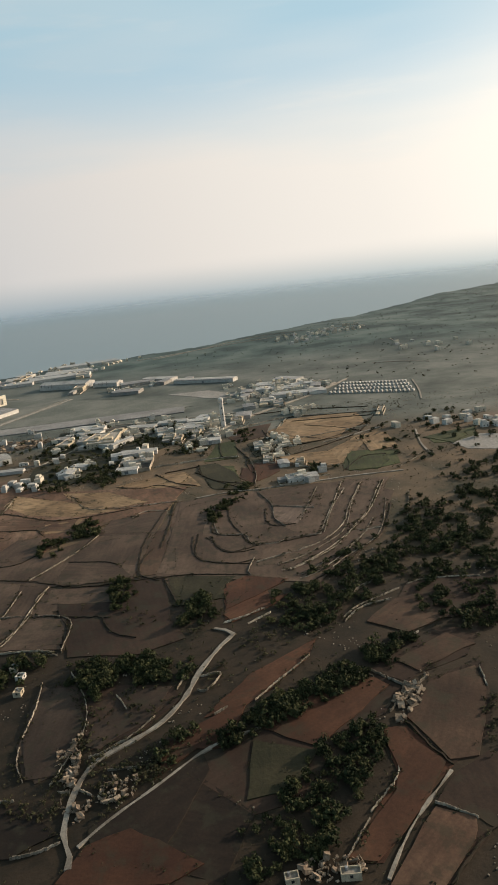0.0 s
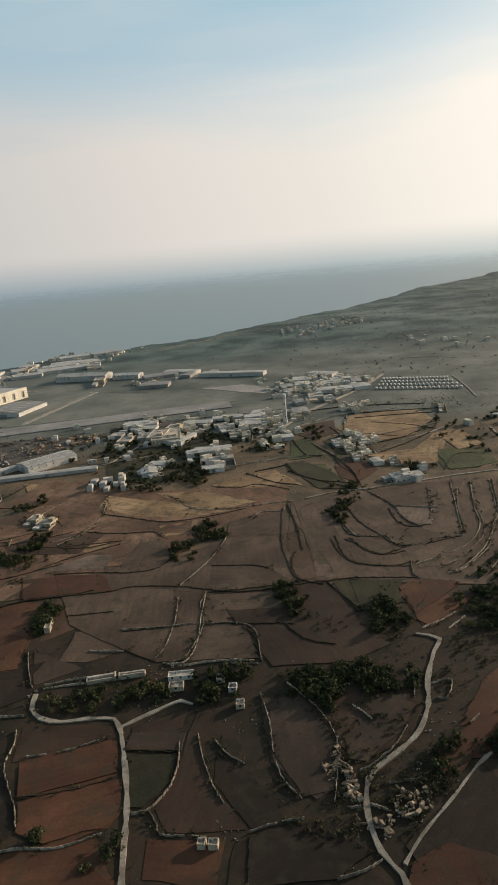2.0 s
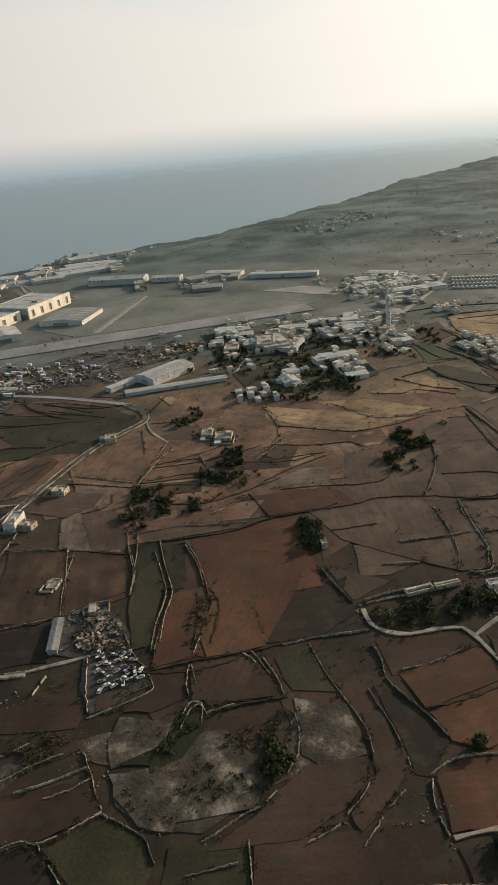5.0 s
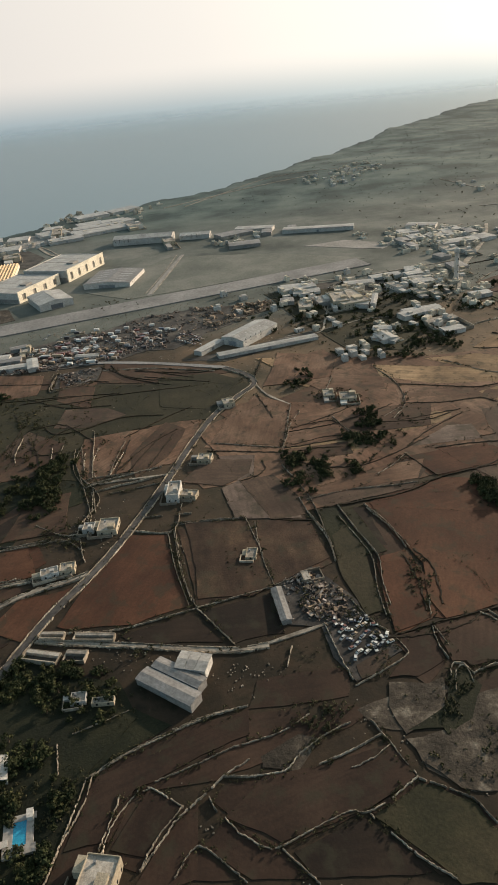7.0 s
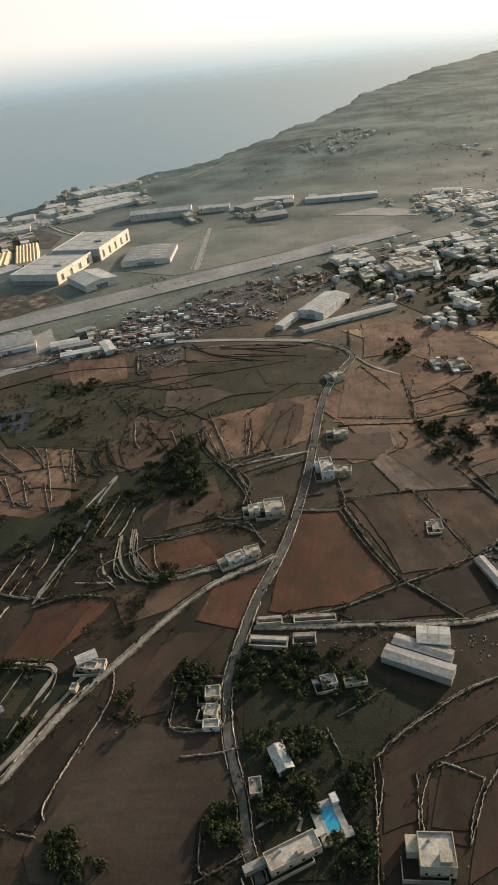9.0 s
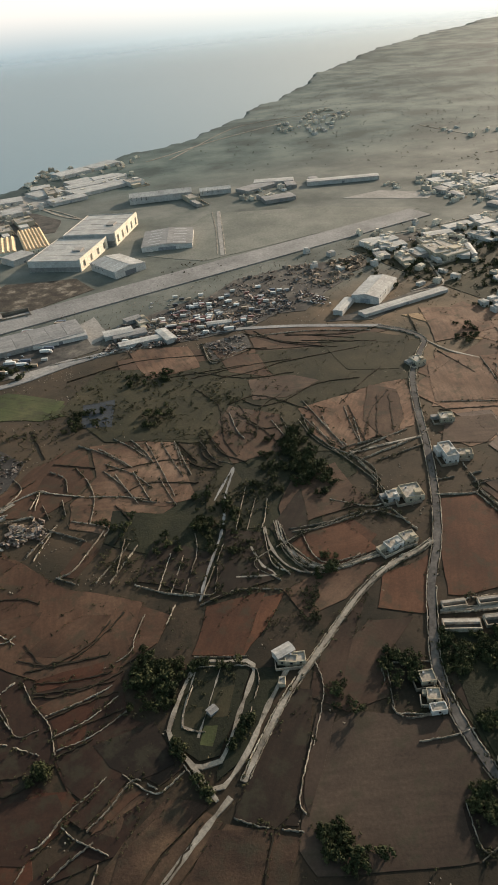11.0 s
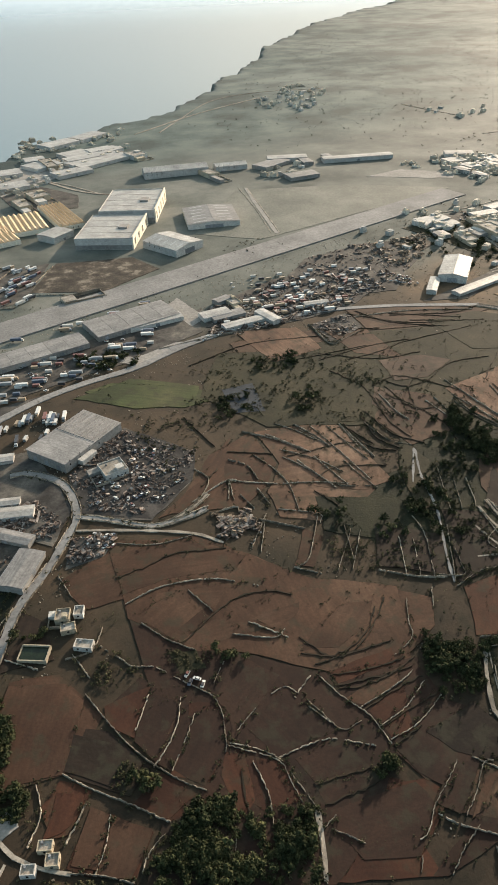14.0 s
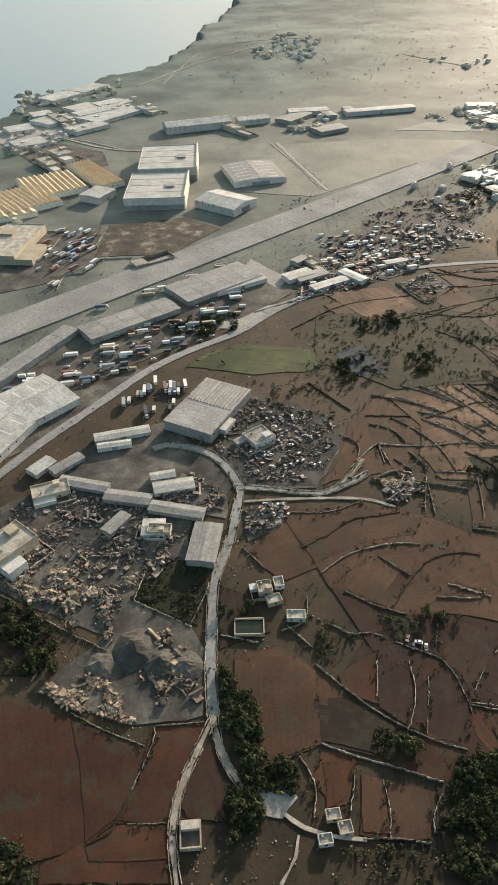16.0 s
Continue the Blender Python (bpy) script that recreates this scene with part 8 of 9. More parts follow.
grove(40, "tree", [(-337, 723), (-275, 730), (-201, 734), (-260, 674), (-332, 697)])
grove(30, "bush", [(-428, 536), (-383, 504), (-334, 552), (-342, 526), (-395, 492), (-431, 495)])
grove(16, "tree", [(-315, 460), (-298, 463), (-310, 432), (-321, 438)])
grove(40, "bush", [(-430, 273), (-401, 281), (-361, 298), (-365, 273), (-398, 252), (-421, 255)])
grove(30, "bush", [(-434, 389), (-423, 354), (-412, 331), (-431, 324), (-447, 359)])
grove(18, "bush", [(-386, 393), (-374, 395), (-384, 358), (-393, 351)])
grove(30, "bush", [(-398, 313), (-383, 313), (-405, 285), (-418, 285)])
grove(20, "bush", [(-479, 311), (-458, 307), (-463, 297), (-478, 299)])
grove(18, "bush", [(-355, 304), (-340, 304), (-356, 274), (-365, 283)])
grove(42, "bush", [(-727, 762), (-611, 729), (-564, 655), (-578, 580), (-640, 528), (-695, 519), (-719, 563)])
grove(50, "tree", [(-616, 598), (-593, 597), (-599, 509), (-618, 511)])
grove(50, "bush", [(-606, 513), (-573, 497), (-580, 467), (-609, 474)])
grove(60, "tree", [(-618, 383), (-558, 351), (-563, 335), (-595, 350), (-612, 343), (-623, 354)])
grove(36, "tree", [(-627, 330), (-593, 323), (-590, 304), (-622, 304), (-628, 318)])
grove(30, "tree", [(-630, 302), (-604, 295), (-608, 284), (-630, 287)])
grove(20, "tree", [(-611, 271), (-588, 272), (-595, 256), (-609, 257)])
grove(26, "tree", [(-652, 302), (-639, 297), (-641, 281), (-655, 284)])
grove(20, "tree", [(-649, 380), (-626, 378), (-629, 360), (-652, 352)])
grove(18, "tree", [(-724, 311), (-707, 310), (-697, 294), (-711, 290), (-726, 296)])
grove(40, "bush", [(-677, 421), (-656, 435), (-666, 411)])
grove(20, "bush", [(-680, 374), (-671, 377), (-677, 352)])
grove(40, "tree", [(-622, 595), (-583, 591), (-611, 531), (-643, 513), (-659, 543)])
grove(26, "bush", [(-776, 718), (-707, 773), (-652, 741), (-677, 664), (-728, 672), (-777, 683)])
grove(22, "bush", [(-665, 689), (-556, 683), (-564, 619), (-645, 608), (-680, 646)])
grove(34, "tree", [(-764, 436), (-737, 421), (-757, 393), (-777, 411)])
grove(24, "tree", [(-917, 417), (-902, 413), (-900, 398), (-922, 384)])
grove(20, "tree", [(-883, 398), (-871, 395), (-874, 375), (-888, 379)])
grove(30, "bush", [(-681, 445), (-653, 440), (-674, 412), (-695, 420)])
grove(16, "bush", [(-831, 392), (-818, 389), (-821, 383), (-830, 386)])
grove(30, "bush", [(-822, 723), (-746, 691), (-746, 662), (-820, 692)])
grove(40, "bush", [(-675, 625), (-613, 628), (-638, 578), (-677, 584)])
grove(40, "tree", [(-982, 503), (-972, 500), (-978, 479), (-990, 474), (-994, 487)])
grove(46, "tree", [(-917, 417), (-893, 411), (-920, 388), (-937, 402)])
grove(30, "tree", [(-1009, 463), (-997, 461), (-999, 447), (-1011, 450)])
grove(36, "tree", [(-996, 469), (-978, 463), (-974, 452), (-981, 450), (-998, 461)])
grove(30, "bush", [(-923, 510), (-907, 496), (-923, 490), (-931, 499)])
grove(24, "bush", [(-932, 452), (-924, 447), (-937, 437), (-942, 443)])
grove(40, "bush", [(-980, 421), (-940, 395), (-939, 378), (-989, 410)])
grove(12, "bush", [(-847, 780), (-789, 783), (-712, 779), (-654, 738), (-707, 681), (-787, 684), (-832, 726)])
grove(40, "bush", [(-834, 707), (-796, 646), (-824, 618), (-835, 648)])
grove(24, "tree", [(-817, 842), (-779, 827), (-798, 796), (-828, 813)])
grove(30, "tree", [(-1055, 627), (-1036, 591), (-1062, 571), (-1083, 594)])
grove(20, "bush", [(-987, 594), (-953, 575), (-975, 557)])
grove(18, "tree", [(-1096, 502), (-1089, 497), (-1091, 478), (-1102, 486)])
grove(30, "bush", [(-890, 501), (-854, 482), (-872, 469), (-892, 490)])
grove(16, "tree", [(-314, 1018), (-230, 985), (-290, 834), (-355, 879)])
grove(34, "tree", [(-291, 859), (-140, 884), (-218, 762), (-299, 717), (-332, 776)])
grove(14, "tree", [(-218, 944), (-155, 927), (-218, 833), (-229, 866)])
grove(16, "tree", [(-347, 898), (-288, 882), (-330, 795), (-343, 825)])
grove(60, "bush", [(-317, 1054), (-159, 963), (-152, 864), (-262, 694), (-346, 747), (-366, 886)])
grove(16, "tree", [(-97, 867), (-71, 856), (-78, 803), (-103, 808)])
grove(50, "bush", [(-71, 830), (-10, 747), (-30, 707), (-76, 736)])
grove(24, "tree", [(-221, 918), (-126, 907), (-143, 809), (-221, 834)])
grove(20, "tree", [(-180, 835), (-110, 840), (-125, 768), (-181, 778)])
grove(16, "tree", [(-227, 753), (-212, 728), (-200, 680), (-234, 675)])
grove(12, "tree", [(-13, 688), (17, 678), (11, 662), (-16, 666)])
grove(40, "bush", [(-7, 985), (135, 953), (110, 896), (-13, 936)])
grove(24, "bush", [(-745, 759), (-678, 732), (-590, 635), (-581, 573), (-606, 559), (-651, 645), (-743, 699)])
grove(30, "bush", [(-745, 773), (-677, 738), (-560, 620), (-577, 521), (-611, 538), (-652, 636), (-743, 688)])
grove(12, "tree", [(-640, 465), (-628, 454), (-642, 434), (-655, 440)])
grove(50, "tree", [(-54, 399), (-12, 459), (22, 491), (51, 448), (14, 407), (-27, 374)])
grove(60, "tree", [(-49, 307), (-16, 331), (29, 367), (40, 361), (-6, 321), (-44, 297)])
grove(60, "tree", [(54, 553), (143, 584), (104, 440), (62, 447)])
grove(24, "tree", [(-157, 363), (-96, 354), (-87, 333), (-123, 335), (-154, 343)])
grove(40, "bush", [(-145, 336), (-83, 349), (-77, 325), (-126, 289)])
grove(60, "bush", [(-993, 582), (-977, 594), (-964, 595), (-950, 581), (-972, 551)])
grove(14, "tree", [(-611, 584), (-588, 578), (-607, 538), (-626, 534)])
grove(24, "bush", [(-775, 724), (-736, 707), (-747, 673), (-784, 688)])
grove(24, "tree", [(-921, 415), (-896, 411), (-902, 392), (-930, 390)])
grove(16, "tree", [(-885, 399), (-866, 391), (-874, 377), (-885, 377)])
grove(14, "tree", [(-428, 544), (-395, 532), (-409, 487), (-434, 503)])
grove(10, "tree", [(-362, 579), (-332, 557), (-345, 523), (-369, 532)])
grove(20, "bush", [(-379, 647), (-345, 632), (-346, 596), (-385, 600)])
grove(10, "tree", [(-828, 844), (-794, 832), (-805, 808), (-834, 823)])
grove(8, "tree", [(-784, 838), (-765, 824), (-785, 799), (-799, 804)])
grove(22, "bush", [(-719, 771), (-662, 744), (-711, 684), (-758, 705)])
grove(26, "bush", [(-830, 714), (-801, 666), (-804, 635), (-824, 618), (-770, 664), (-782, 690)])
grove(30, "tree", [(-1068, 626), (-1046, 598), (-1031, 571), (-1050, 563), (-1080, 587)])
grove(50, "bush", [(-629, 304), (-581, 299), (-589, 277), (-629, 289)])
grove(14, "tree", [(-591, 301), (-576, 299), (-589, 275), (-594, 279)])
grove(30, "tree", [(-611, 370), (-561, 345), (-556, 324), (-572, 321), (-616, 348)])
grove(24, "bush", [(-459, 399), (-430, 370), (-430, 355), (-459, 363)])
grove(30, "tree", [(-283, 226), (-240, 219), (-238, 212), (-280, 217)])
grove(90, "bush", [(-712, 779), (-563, 699), (-663, 612), (-735, 651), (-761, 717)])
grove(28, "tree", [(-220, 574), (-197, 581), (-186, 549), (-204, 539)])
grove(18, "tree", [(-234, 537), (-212, 543), (-213, 512), (-226, 510)])
grove(18, "tree", [(-153, 456), (-141, 463), (-133, 422), (-144, 417)])
grove(24, "tree", [(-100, 422), (-79, 425), (-77, 391), (-97, 389)])
grove(15, "tree", [(-437, 543), (-417, 545), (-415, 519), (-429, 518)])
grove(12, "tree", [(-439, 504), (-422, 504), (-421, 480), (-432, 479)])
grove(24, "tree", [(-414, 519), (-382, 516), (-378, 493), (-407, 496)])
grove(27, "tree", [(-380, 558), (-346, 554), (-350, 530), (-379, 533)])
grove(26, "tree", [(-365, 580), (-339, 590), (-341, 552), (-362, 556)])
grove(15, "tree", [(-313, 467), (-301, 461), (-306, 425), (-317, 430)])
grove(12, "tree", [(-916, 420), (-902, 416), (-901, 396), (-920, 400)])
grove(7, "tree", [(-883, 398), (-867, 393), (-873, 380), (-884, 383)])
grove(4, "tree", [(-831, 392), (-822, 391), (-826, 384), (-832, 386)])
grove(25, "tree", [(-773, 432), (-747, 422), (-758, 397), (-780, 405)])
grove(7, "tree", [(-920, 400), (-906, 393), (-912, 379), (-922, 384)])
grove(5, "tree", [(-887, 382), (-876, 378), (-880, 364), (-890, 369)])
grove(4, "tree", [(-873, 491), (-849, 467), (-851, 474), (-865, 489)])
grove(16, "tree", [(-914, 417), (-896, 407), (-914, 388), (-930, 395)])
grove(12, "tree", [(-890, 391), (-875, 385), (-898, 365), (-908, 371)])
grove(6, "tree", [(-933, 450), (-918, 439), (-922, 431), (-938, 439)])
grove(15, "tree", [(-975, 520), (-970, 515), (-982, 473), (-995, 477)])
grove(10, "tree", [(-1007, 468), (-995, 457), (-1001, 442), (-1016, 447)])
grove(5, "tree", [(-961, 545), (-944, 534), (-940, 542), (-954, 552)])
grove(48, "bush", [(-693, 732), (-670, 697), (-644, 708), (-645, 747), (-682, 753)])
grove(29, "bush", [(-658, 669), (-611, 656), (-624, 697), (-650, 693)])
grove(35, "bush", [(-432, 534), (-386, 531), (-404, 494), (-436, 501)])
grove(12, "bush", [(-557, 383), (-530, 372), (-541, 356), (-564, 367)])
grove(9, "tree", [(-612, 587), (-599, 581), (-607, 535), (-618, 541)])
grove(4, "tree", [(-683, 374), (-671, 375), (-674, 351), (-684, 354)])
grove(7, "tree", [(-724, 308), (-696, 301), (-696, 285), (-728, 296)])
grove(15, "tree", [(-376, 697), (-363, 689), (-376, 652), (-403, 654)])
grove(13, "bush", [(-689, 707), (-671, 686), (-679, 648), (-696, 666)])
grove(36, "bush", [(-341, 990), (-295, 913), (-311, 848), (-366, 886)])
grove(17, "bush", [(-333, 862), (-301, 840), (-337, 778), (-366, 787)])
grove(38, "bush", [(-207, 905), (-159, 854), (-208, 777), (-249, 817)])
grove(22, "bush", [(-584, 1035), (-510, 1025), (-511, 985), (-584, 984)])
grove(9, "tree", [(-369, 286), (-356, 291), (-353, 272), (-365, 265)])
grove(4, "tree", [(-278, 271), (-264, 270), (-265, 266), (-279, 265)])
grove(4, "tree", [(-240, 264), (-229, 265), (-237, 249), (-245, 253)])
grove(24, "tree", [(-136, 356), (-107, 362), (-80, 354), (-85, 335), (-120, 339), (-132, 340)])
grove(9, "tree", [(-90, 294), (-71, 305), (-68, 288), (-88, 272)])
grove(30, "bush", [(-123, 286), (-99, 302), (-90, 294), (-102, 266), (-119, 266)])
grove(7, "bush", [(-136, 269), (-127, 264), (-123, 247), (-136, 249)])
grove(21, "bush", [(-476, 303), (-452, 307), (-451, 294), (-475, 288)])
grove(17, "bush", [(-388, 399), (-380, 394), (-395, 354), (-398, 359)])
grove(53, "tree", [(-920, 419), (-896, 415), (-886, 397), (-902, 375), (-934, 394)])
grove(12, "tree", [(-880, 400), (-863, 391), (-875, 378), (-890, 386)])
grove(4, "tree", [(-825, 392), (-817, 389), (-822, 384), (-828, 386)])
grove(12, "tree", [(-760, 440), (-747, 436), (-767, 414), (-773, 422)])
grove(34, "tree", [(-920, 415), (-899, 406), (-935, 375), (-949, 384)])
grove(21, "tree", [(-979, 510), (-972, 501), (-982, 472), (-994, 467), (-993, 489)])
grove(6, "tree", [(-1007, 467), (-996, 460), (-1003, 450), (-1012, 456)])
grove(17, "bush", [(-980, 421), (-960, 408), (-969, 399), (-989, 410)])
grove(48, "bush", [(-1070, 581), (-1051, 568), (-1037, 579), (-1045, 601), (-1059, 615)])
grove(6, "tree", [(-729, 524), (-709, 518), (-721, 498), (-738, 505)])
grove(4, "tree", [(-684, 570), (-672, 566), (-684, 547), (-695, 550)])
grove(9, "tree", [(-697, 541), (-679, 537), (-708, 496), (-717, 501)])
grove(19, "tree", [(-695, 757), (-647, 739), (-662, 712), (-703, 731)])
grove(16, "tree", [(-755, 711), (-724, 699), (-743, 662), (-766, 673)])
grove(10, "tree", [(-691, 690), (-669, 682), (-687, 652), (-704, 658)])
grove(16, "tree", [(-607, 589), (-591, 575), (-613, 526), (-628, 527), (-618, 570)])
grove(4, "tree", [(-745, 562), (-734, 555), (-750, 532), (-758, 537)])
grove(4, "tree", [(-755, 567), (-743, 574), (-759, 538), (-771, 532)])
grove(39, "bush", [(-765, 529), (-739, 509), (-753, 489), (-779, 498)])
grove(92, "bush", [(-683, 513), (-665, 501), (-679, 444), (-721, 455)])
grove(57, "bush", [(-664, 550), (-627, 558), (-654, 508), (-677, 515)])
grove(43, "bush", [(-739, 509), (-700, 486), (-718, 468), (-748, 489)])
grove(17, "bush", [(-427, 529), (-411, 523), (-428, 473), (-440, 485)])
grove(11, "bush", [(-404, 520), (-378, 513), (-387, 495), (-410, 501)])
grove(17, "bush", [(-362, 564), (-338, 558), (-355, 526), (-374, 529)])
grove(11, "bush", [(-325, 569), (-297, 561), (-307, 544), (-331, 553)])
grove(8, "bush", [(-571, 646), (-558, 640), (-562, 610), (-573, 615)])
grove(14, "tree", [(-610, 589), (-592, 585), (-598, 529), (-611, 535)])
grove(10, "tree", [(-739, 418), (-714, 408), (-716, 403), (-742, 411)])
grove(8, "bush", [(-726, 406), (-717, 404), (-722, 397), (-731, 399)])
grove(8, "tree", [(-761, 381), (-759, 373), (-760, 363), (-764, 373)])
grove(10, "bush", [(-742, 407), (-734, 405), (-743, 393), (-749, 395)])
grove(8, "tree", [(-725, 376), (-720, 373), (-736, 358), (-739, 360)])
grove(6, "tree", [(-760, 364), (-755, 348), (-753, 342), (-759, 355)])
grove(22, "tree", [(-610, 595), (-593, 578), (-601, 525), (-616, 532)])
grove(40, "bush", [(-704, 714), (-671, 686), (-676, 627), (-702, 640)])
grove(26, "tree", [(-702, 551), (-668, 536), (-677, 482), (-702, 488)])
grove(40, "bush", [(-679, 639), (-654, 617), (-668, 536), (-682, 549)])
grove(18, "bush", [(-639, 705), (-617, 681), (-627, 643), (-645, 657)])
grove(25, "bush", [(-685, 516), (-659, 498), (-667, 450), (-693, 467)])
grove(30, "tree", [(35, 486), (85, 491), (69, 435), (18, 435)])
grove(30, "tree", [(-33, 428), (10, 429), (-4, 382), (-33, 380)])
grove(14, "tree", [(-94, 645), (-68, 650), (-70, 600), (-90, 598)])

# ---- pool of the villa ----
def pool(x, y, w, d, rot):
    t = thing("swimming_pool", x, y, rot, "bright blue rectangular swimming pool in a pale paved terrace", "pool", lift=1.0)
    a, b = w / 2, d / 2
    part("terrace", merge(box(-a - 4, a + 4, -b - 4, -b, -1.2, 0.3), box(-a - 4, a + 4, b, b + 3, -1.2, 0.3), box(-a - 4, -a, -b, b, -1.2, 0.3), box(a, a + 3, -b, b, -1.2, 0.3)), CONCRETE, t)
    part("water", box(-a, a, -b, b, -1.2, 0.12), POOL, t, "clear blue pool water")
    part("pool_hut", merge(box(a + 0.5, a + 3, b - 1, b + 3, 0.3, 2.7), box(a + 0.3, a + 3.2, b - 1.2, b + 3.2, 2.7, 2.95)), WHITE, t)


# ---- slender tower by the airfield ----
def tower(x, y, h):
    t = thing("water_tower", x, y, 12, "tall slender white concrete tower with a rounded top", "tower")
    k = 12
    v, f = [], []
    prof = [(3.0, -1), (2.8, h * 0.5), (2.6, h - 6), (3.4, h - 5), (3.4, h - 1.2), (2.4, h - 0.2), (0.6, h + 0.5)]
    for r, z in prof:
        v += [(r * math.cos(6.283 * i / k), r * math.sin(6.283 * i / k), z) for i in range(k)]
    for j in range(len(prof) - 1):
        f += [(j * k + i, j * k + (i + 1) % k, j * k + k + (i + 1) % k, j * k + k + i) for i in range(k)]
    f.append(tuple(range(len(v) - k, len(v))))
    part("shaft", (v, f), WHITE, t)
    for z in (8, 16, 24):
        part("window", box(-0.6, 0.6, -3.1, -2.2, z, z + 2), GLASS, t)
    part("railing", merge(*[box(3.5 * math.cos(q) - 0.1, 3.5 * math.cos(q) + 0.1, 3.5 * math.sin(q) - 0.1, 3.5 * math.sin(q) + 0.1, h - 5, h - 3.8) for q in np.arange(10) * 0.628]), STEEL, t)
    part("door", box(-0.7, 0.7, -3.2, -2.5, 0, 2.3), STEEL, t)


# ---- vehicles ----
def wheel_solid(r, w):
    k = 8
    v = [(r * math.cos(6.283 * i / k), y, r * math.sin(6.283 * i / k)) for y in (-w / 2, w / 2) for i in range(k)]
    return v, [(i, (i + 1) % k, k + (i + 1) % k, k + i) for i in range(k)] + [tuple(range(k)), tuple(range(2 * k - 1, k - 1, -1))]


def shell(prof, half, inset=0.0):
    """A body from a side profile of (x, z), half its width, the top drawn in."""
    top = max(z for _, z in prof)
    n = len(prof)
    v = [(x, s * (half - inset * (z / top) ** 2), z) for s in (-1, 1) for x, z in prof]
    return v, [tuple(range(n)), tuple(range(2 * n - 1, n - 1, -1))] + [(i, n + i, n + (i + 1) % n, (i + 1) % n) for i in range(n)]


def base_car():
    t = thing("car", -900, 640, 0, "parked car in faded paint", "car", "parked cars", 0.9)
    part("body", shell([(-2.1, 0.35), (2.1, 0.35), (2.15, 0.75), (1.2, 0.9), (-2.0, 0.95), (-2.15, 0.6)], 0.85, 0.05), PAINT, t)
    part("cabin", shell([(-1.7, 0.9), (1.0, 0.9), (0.45, 1.4), (-1.3, 1.42)], 0.78, 0.14), GLASS, t, "dark glass cabin")
    part("roof", shell([(-1.3, 1.4), (0.45, 1.38), (0.4, 1.47), (-1.25, 1.48)], 0.64), PAINT, t)
    for x in (-1.35, 1.35):
        for y in (-0.8, 0.8):
            part("wheel", wheel_solid(0.33, 0.22), TYRE, t, "", (x, y, 0.33))
    return t


def base_truck():
    t = thing("lorry", -880, 800, 0, "parked articulated lorry with a box trailer", "lorry", "parked lorries", 0.9)
    part("cab", shell([(4.2, 0.6), (6.2, 0.6), (6.2, 1.7), (5.9, 2.9), (4.2, 3.0)], 1.2, 0.08), PAINT, t)
    part("windscreen", box(5.9, 6.15, -1.0, 1.0, 1.75, 2.6), GLASS, t)
    part("trailer", box(-6.2, 3.9, -1.25, 1.25, 1.2, 3.7), PAINT, t)
    part("chassis", box(-6.0, 4.2, -0.5, 0.5, 0.7, 1.2), STEEL, t)
    for x in (-4.8, -3.6, 5.0):
        for y in (-1.05, 1.05):
            part("wheel", wheel_solid(0.5, 0.35), TYRE, t, "", (x, y, 0.5))
    return t


def base_container():
    t = thing("shipping_container", -900, 810, 0, "weathered steel shipping container on the ground", "container", "stored containers", 0.9)
    ring = [(x, -1.2 + 0.07 * (k % 4 > 1)) for k, x in enumerate(np.linspace(-3, 3, 33))]
    ring += [(-x, -y) for x, y in ring]
    k = len(ring)
    v = [(x, y, z) for z in (0.05, 2.55) for x, y in ring], [tuple(range(k - 1, -1, -1)), tuple(range(k, 2 * k))] + [(i, (i + 1) % k, k + (i + 1) % k, k + i) for i in range(k)]
    part("body", v, PAINT, t)
    part("door", box(2.96, 3.06, -1.1, 1.1, 0.15, 2.45), STEEL, t)
    return t


def base_cabin():
    t = thing("cabin", 0, 1100, 0, "small white prefabricated cabin in a row", "cabin", "rows of white cabins", 0.3)
    part("wall", box(-3.2, 3.2, -1.6, 1.6, 0, 2.5), WHITE, t)
    part("roof", prism(-1.8, 1.8, -3.4, 3.4, 2.5, 3.1), WHITEROOF, t, rot=radians(90))
    part("door", box(-0.4, 0.4, -1.66, -1.5, 0, 2), STEEL, t)
    return t


VEHICLES = {"car": base_car, "truck": base_truck, "container": base_container, "cabin": base_cabin}
MADE = {}


def place(kind, x, y, rot):
    lift = 0.3 if kind == "cabin" else 0.7
    m = pose(U * x, U * y, U * (gz(x, y) + lift), 0, 0, rot)
    if kind not in MADE:
        MADE[kind] = VEHICLES[kind]()
        MADE[kind].matrix_basis = m
        return MADE[kind]
    return copy_thing(MADE[kind], m)


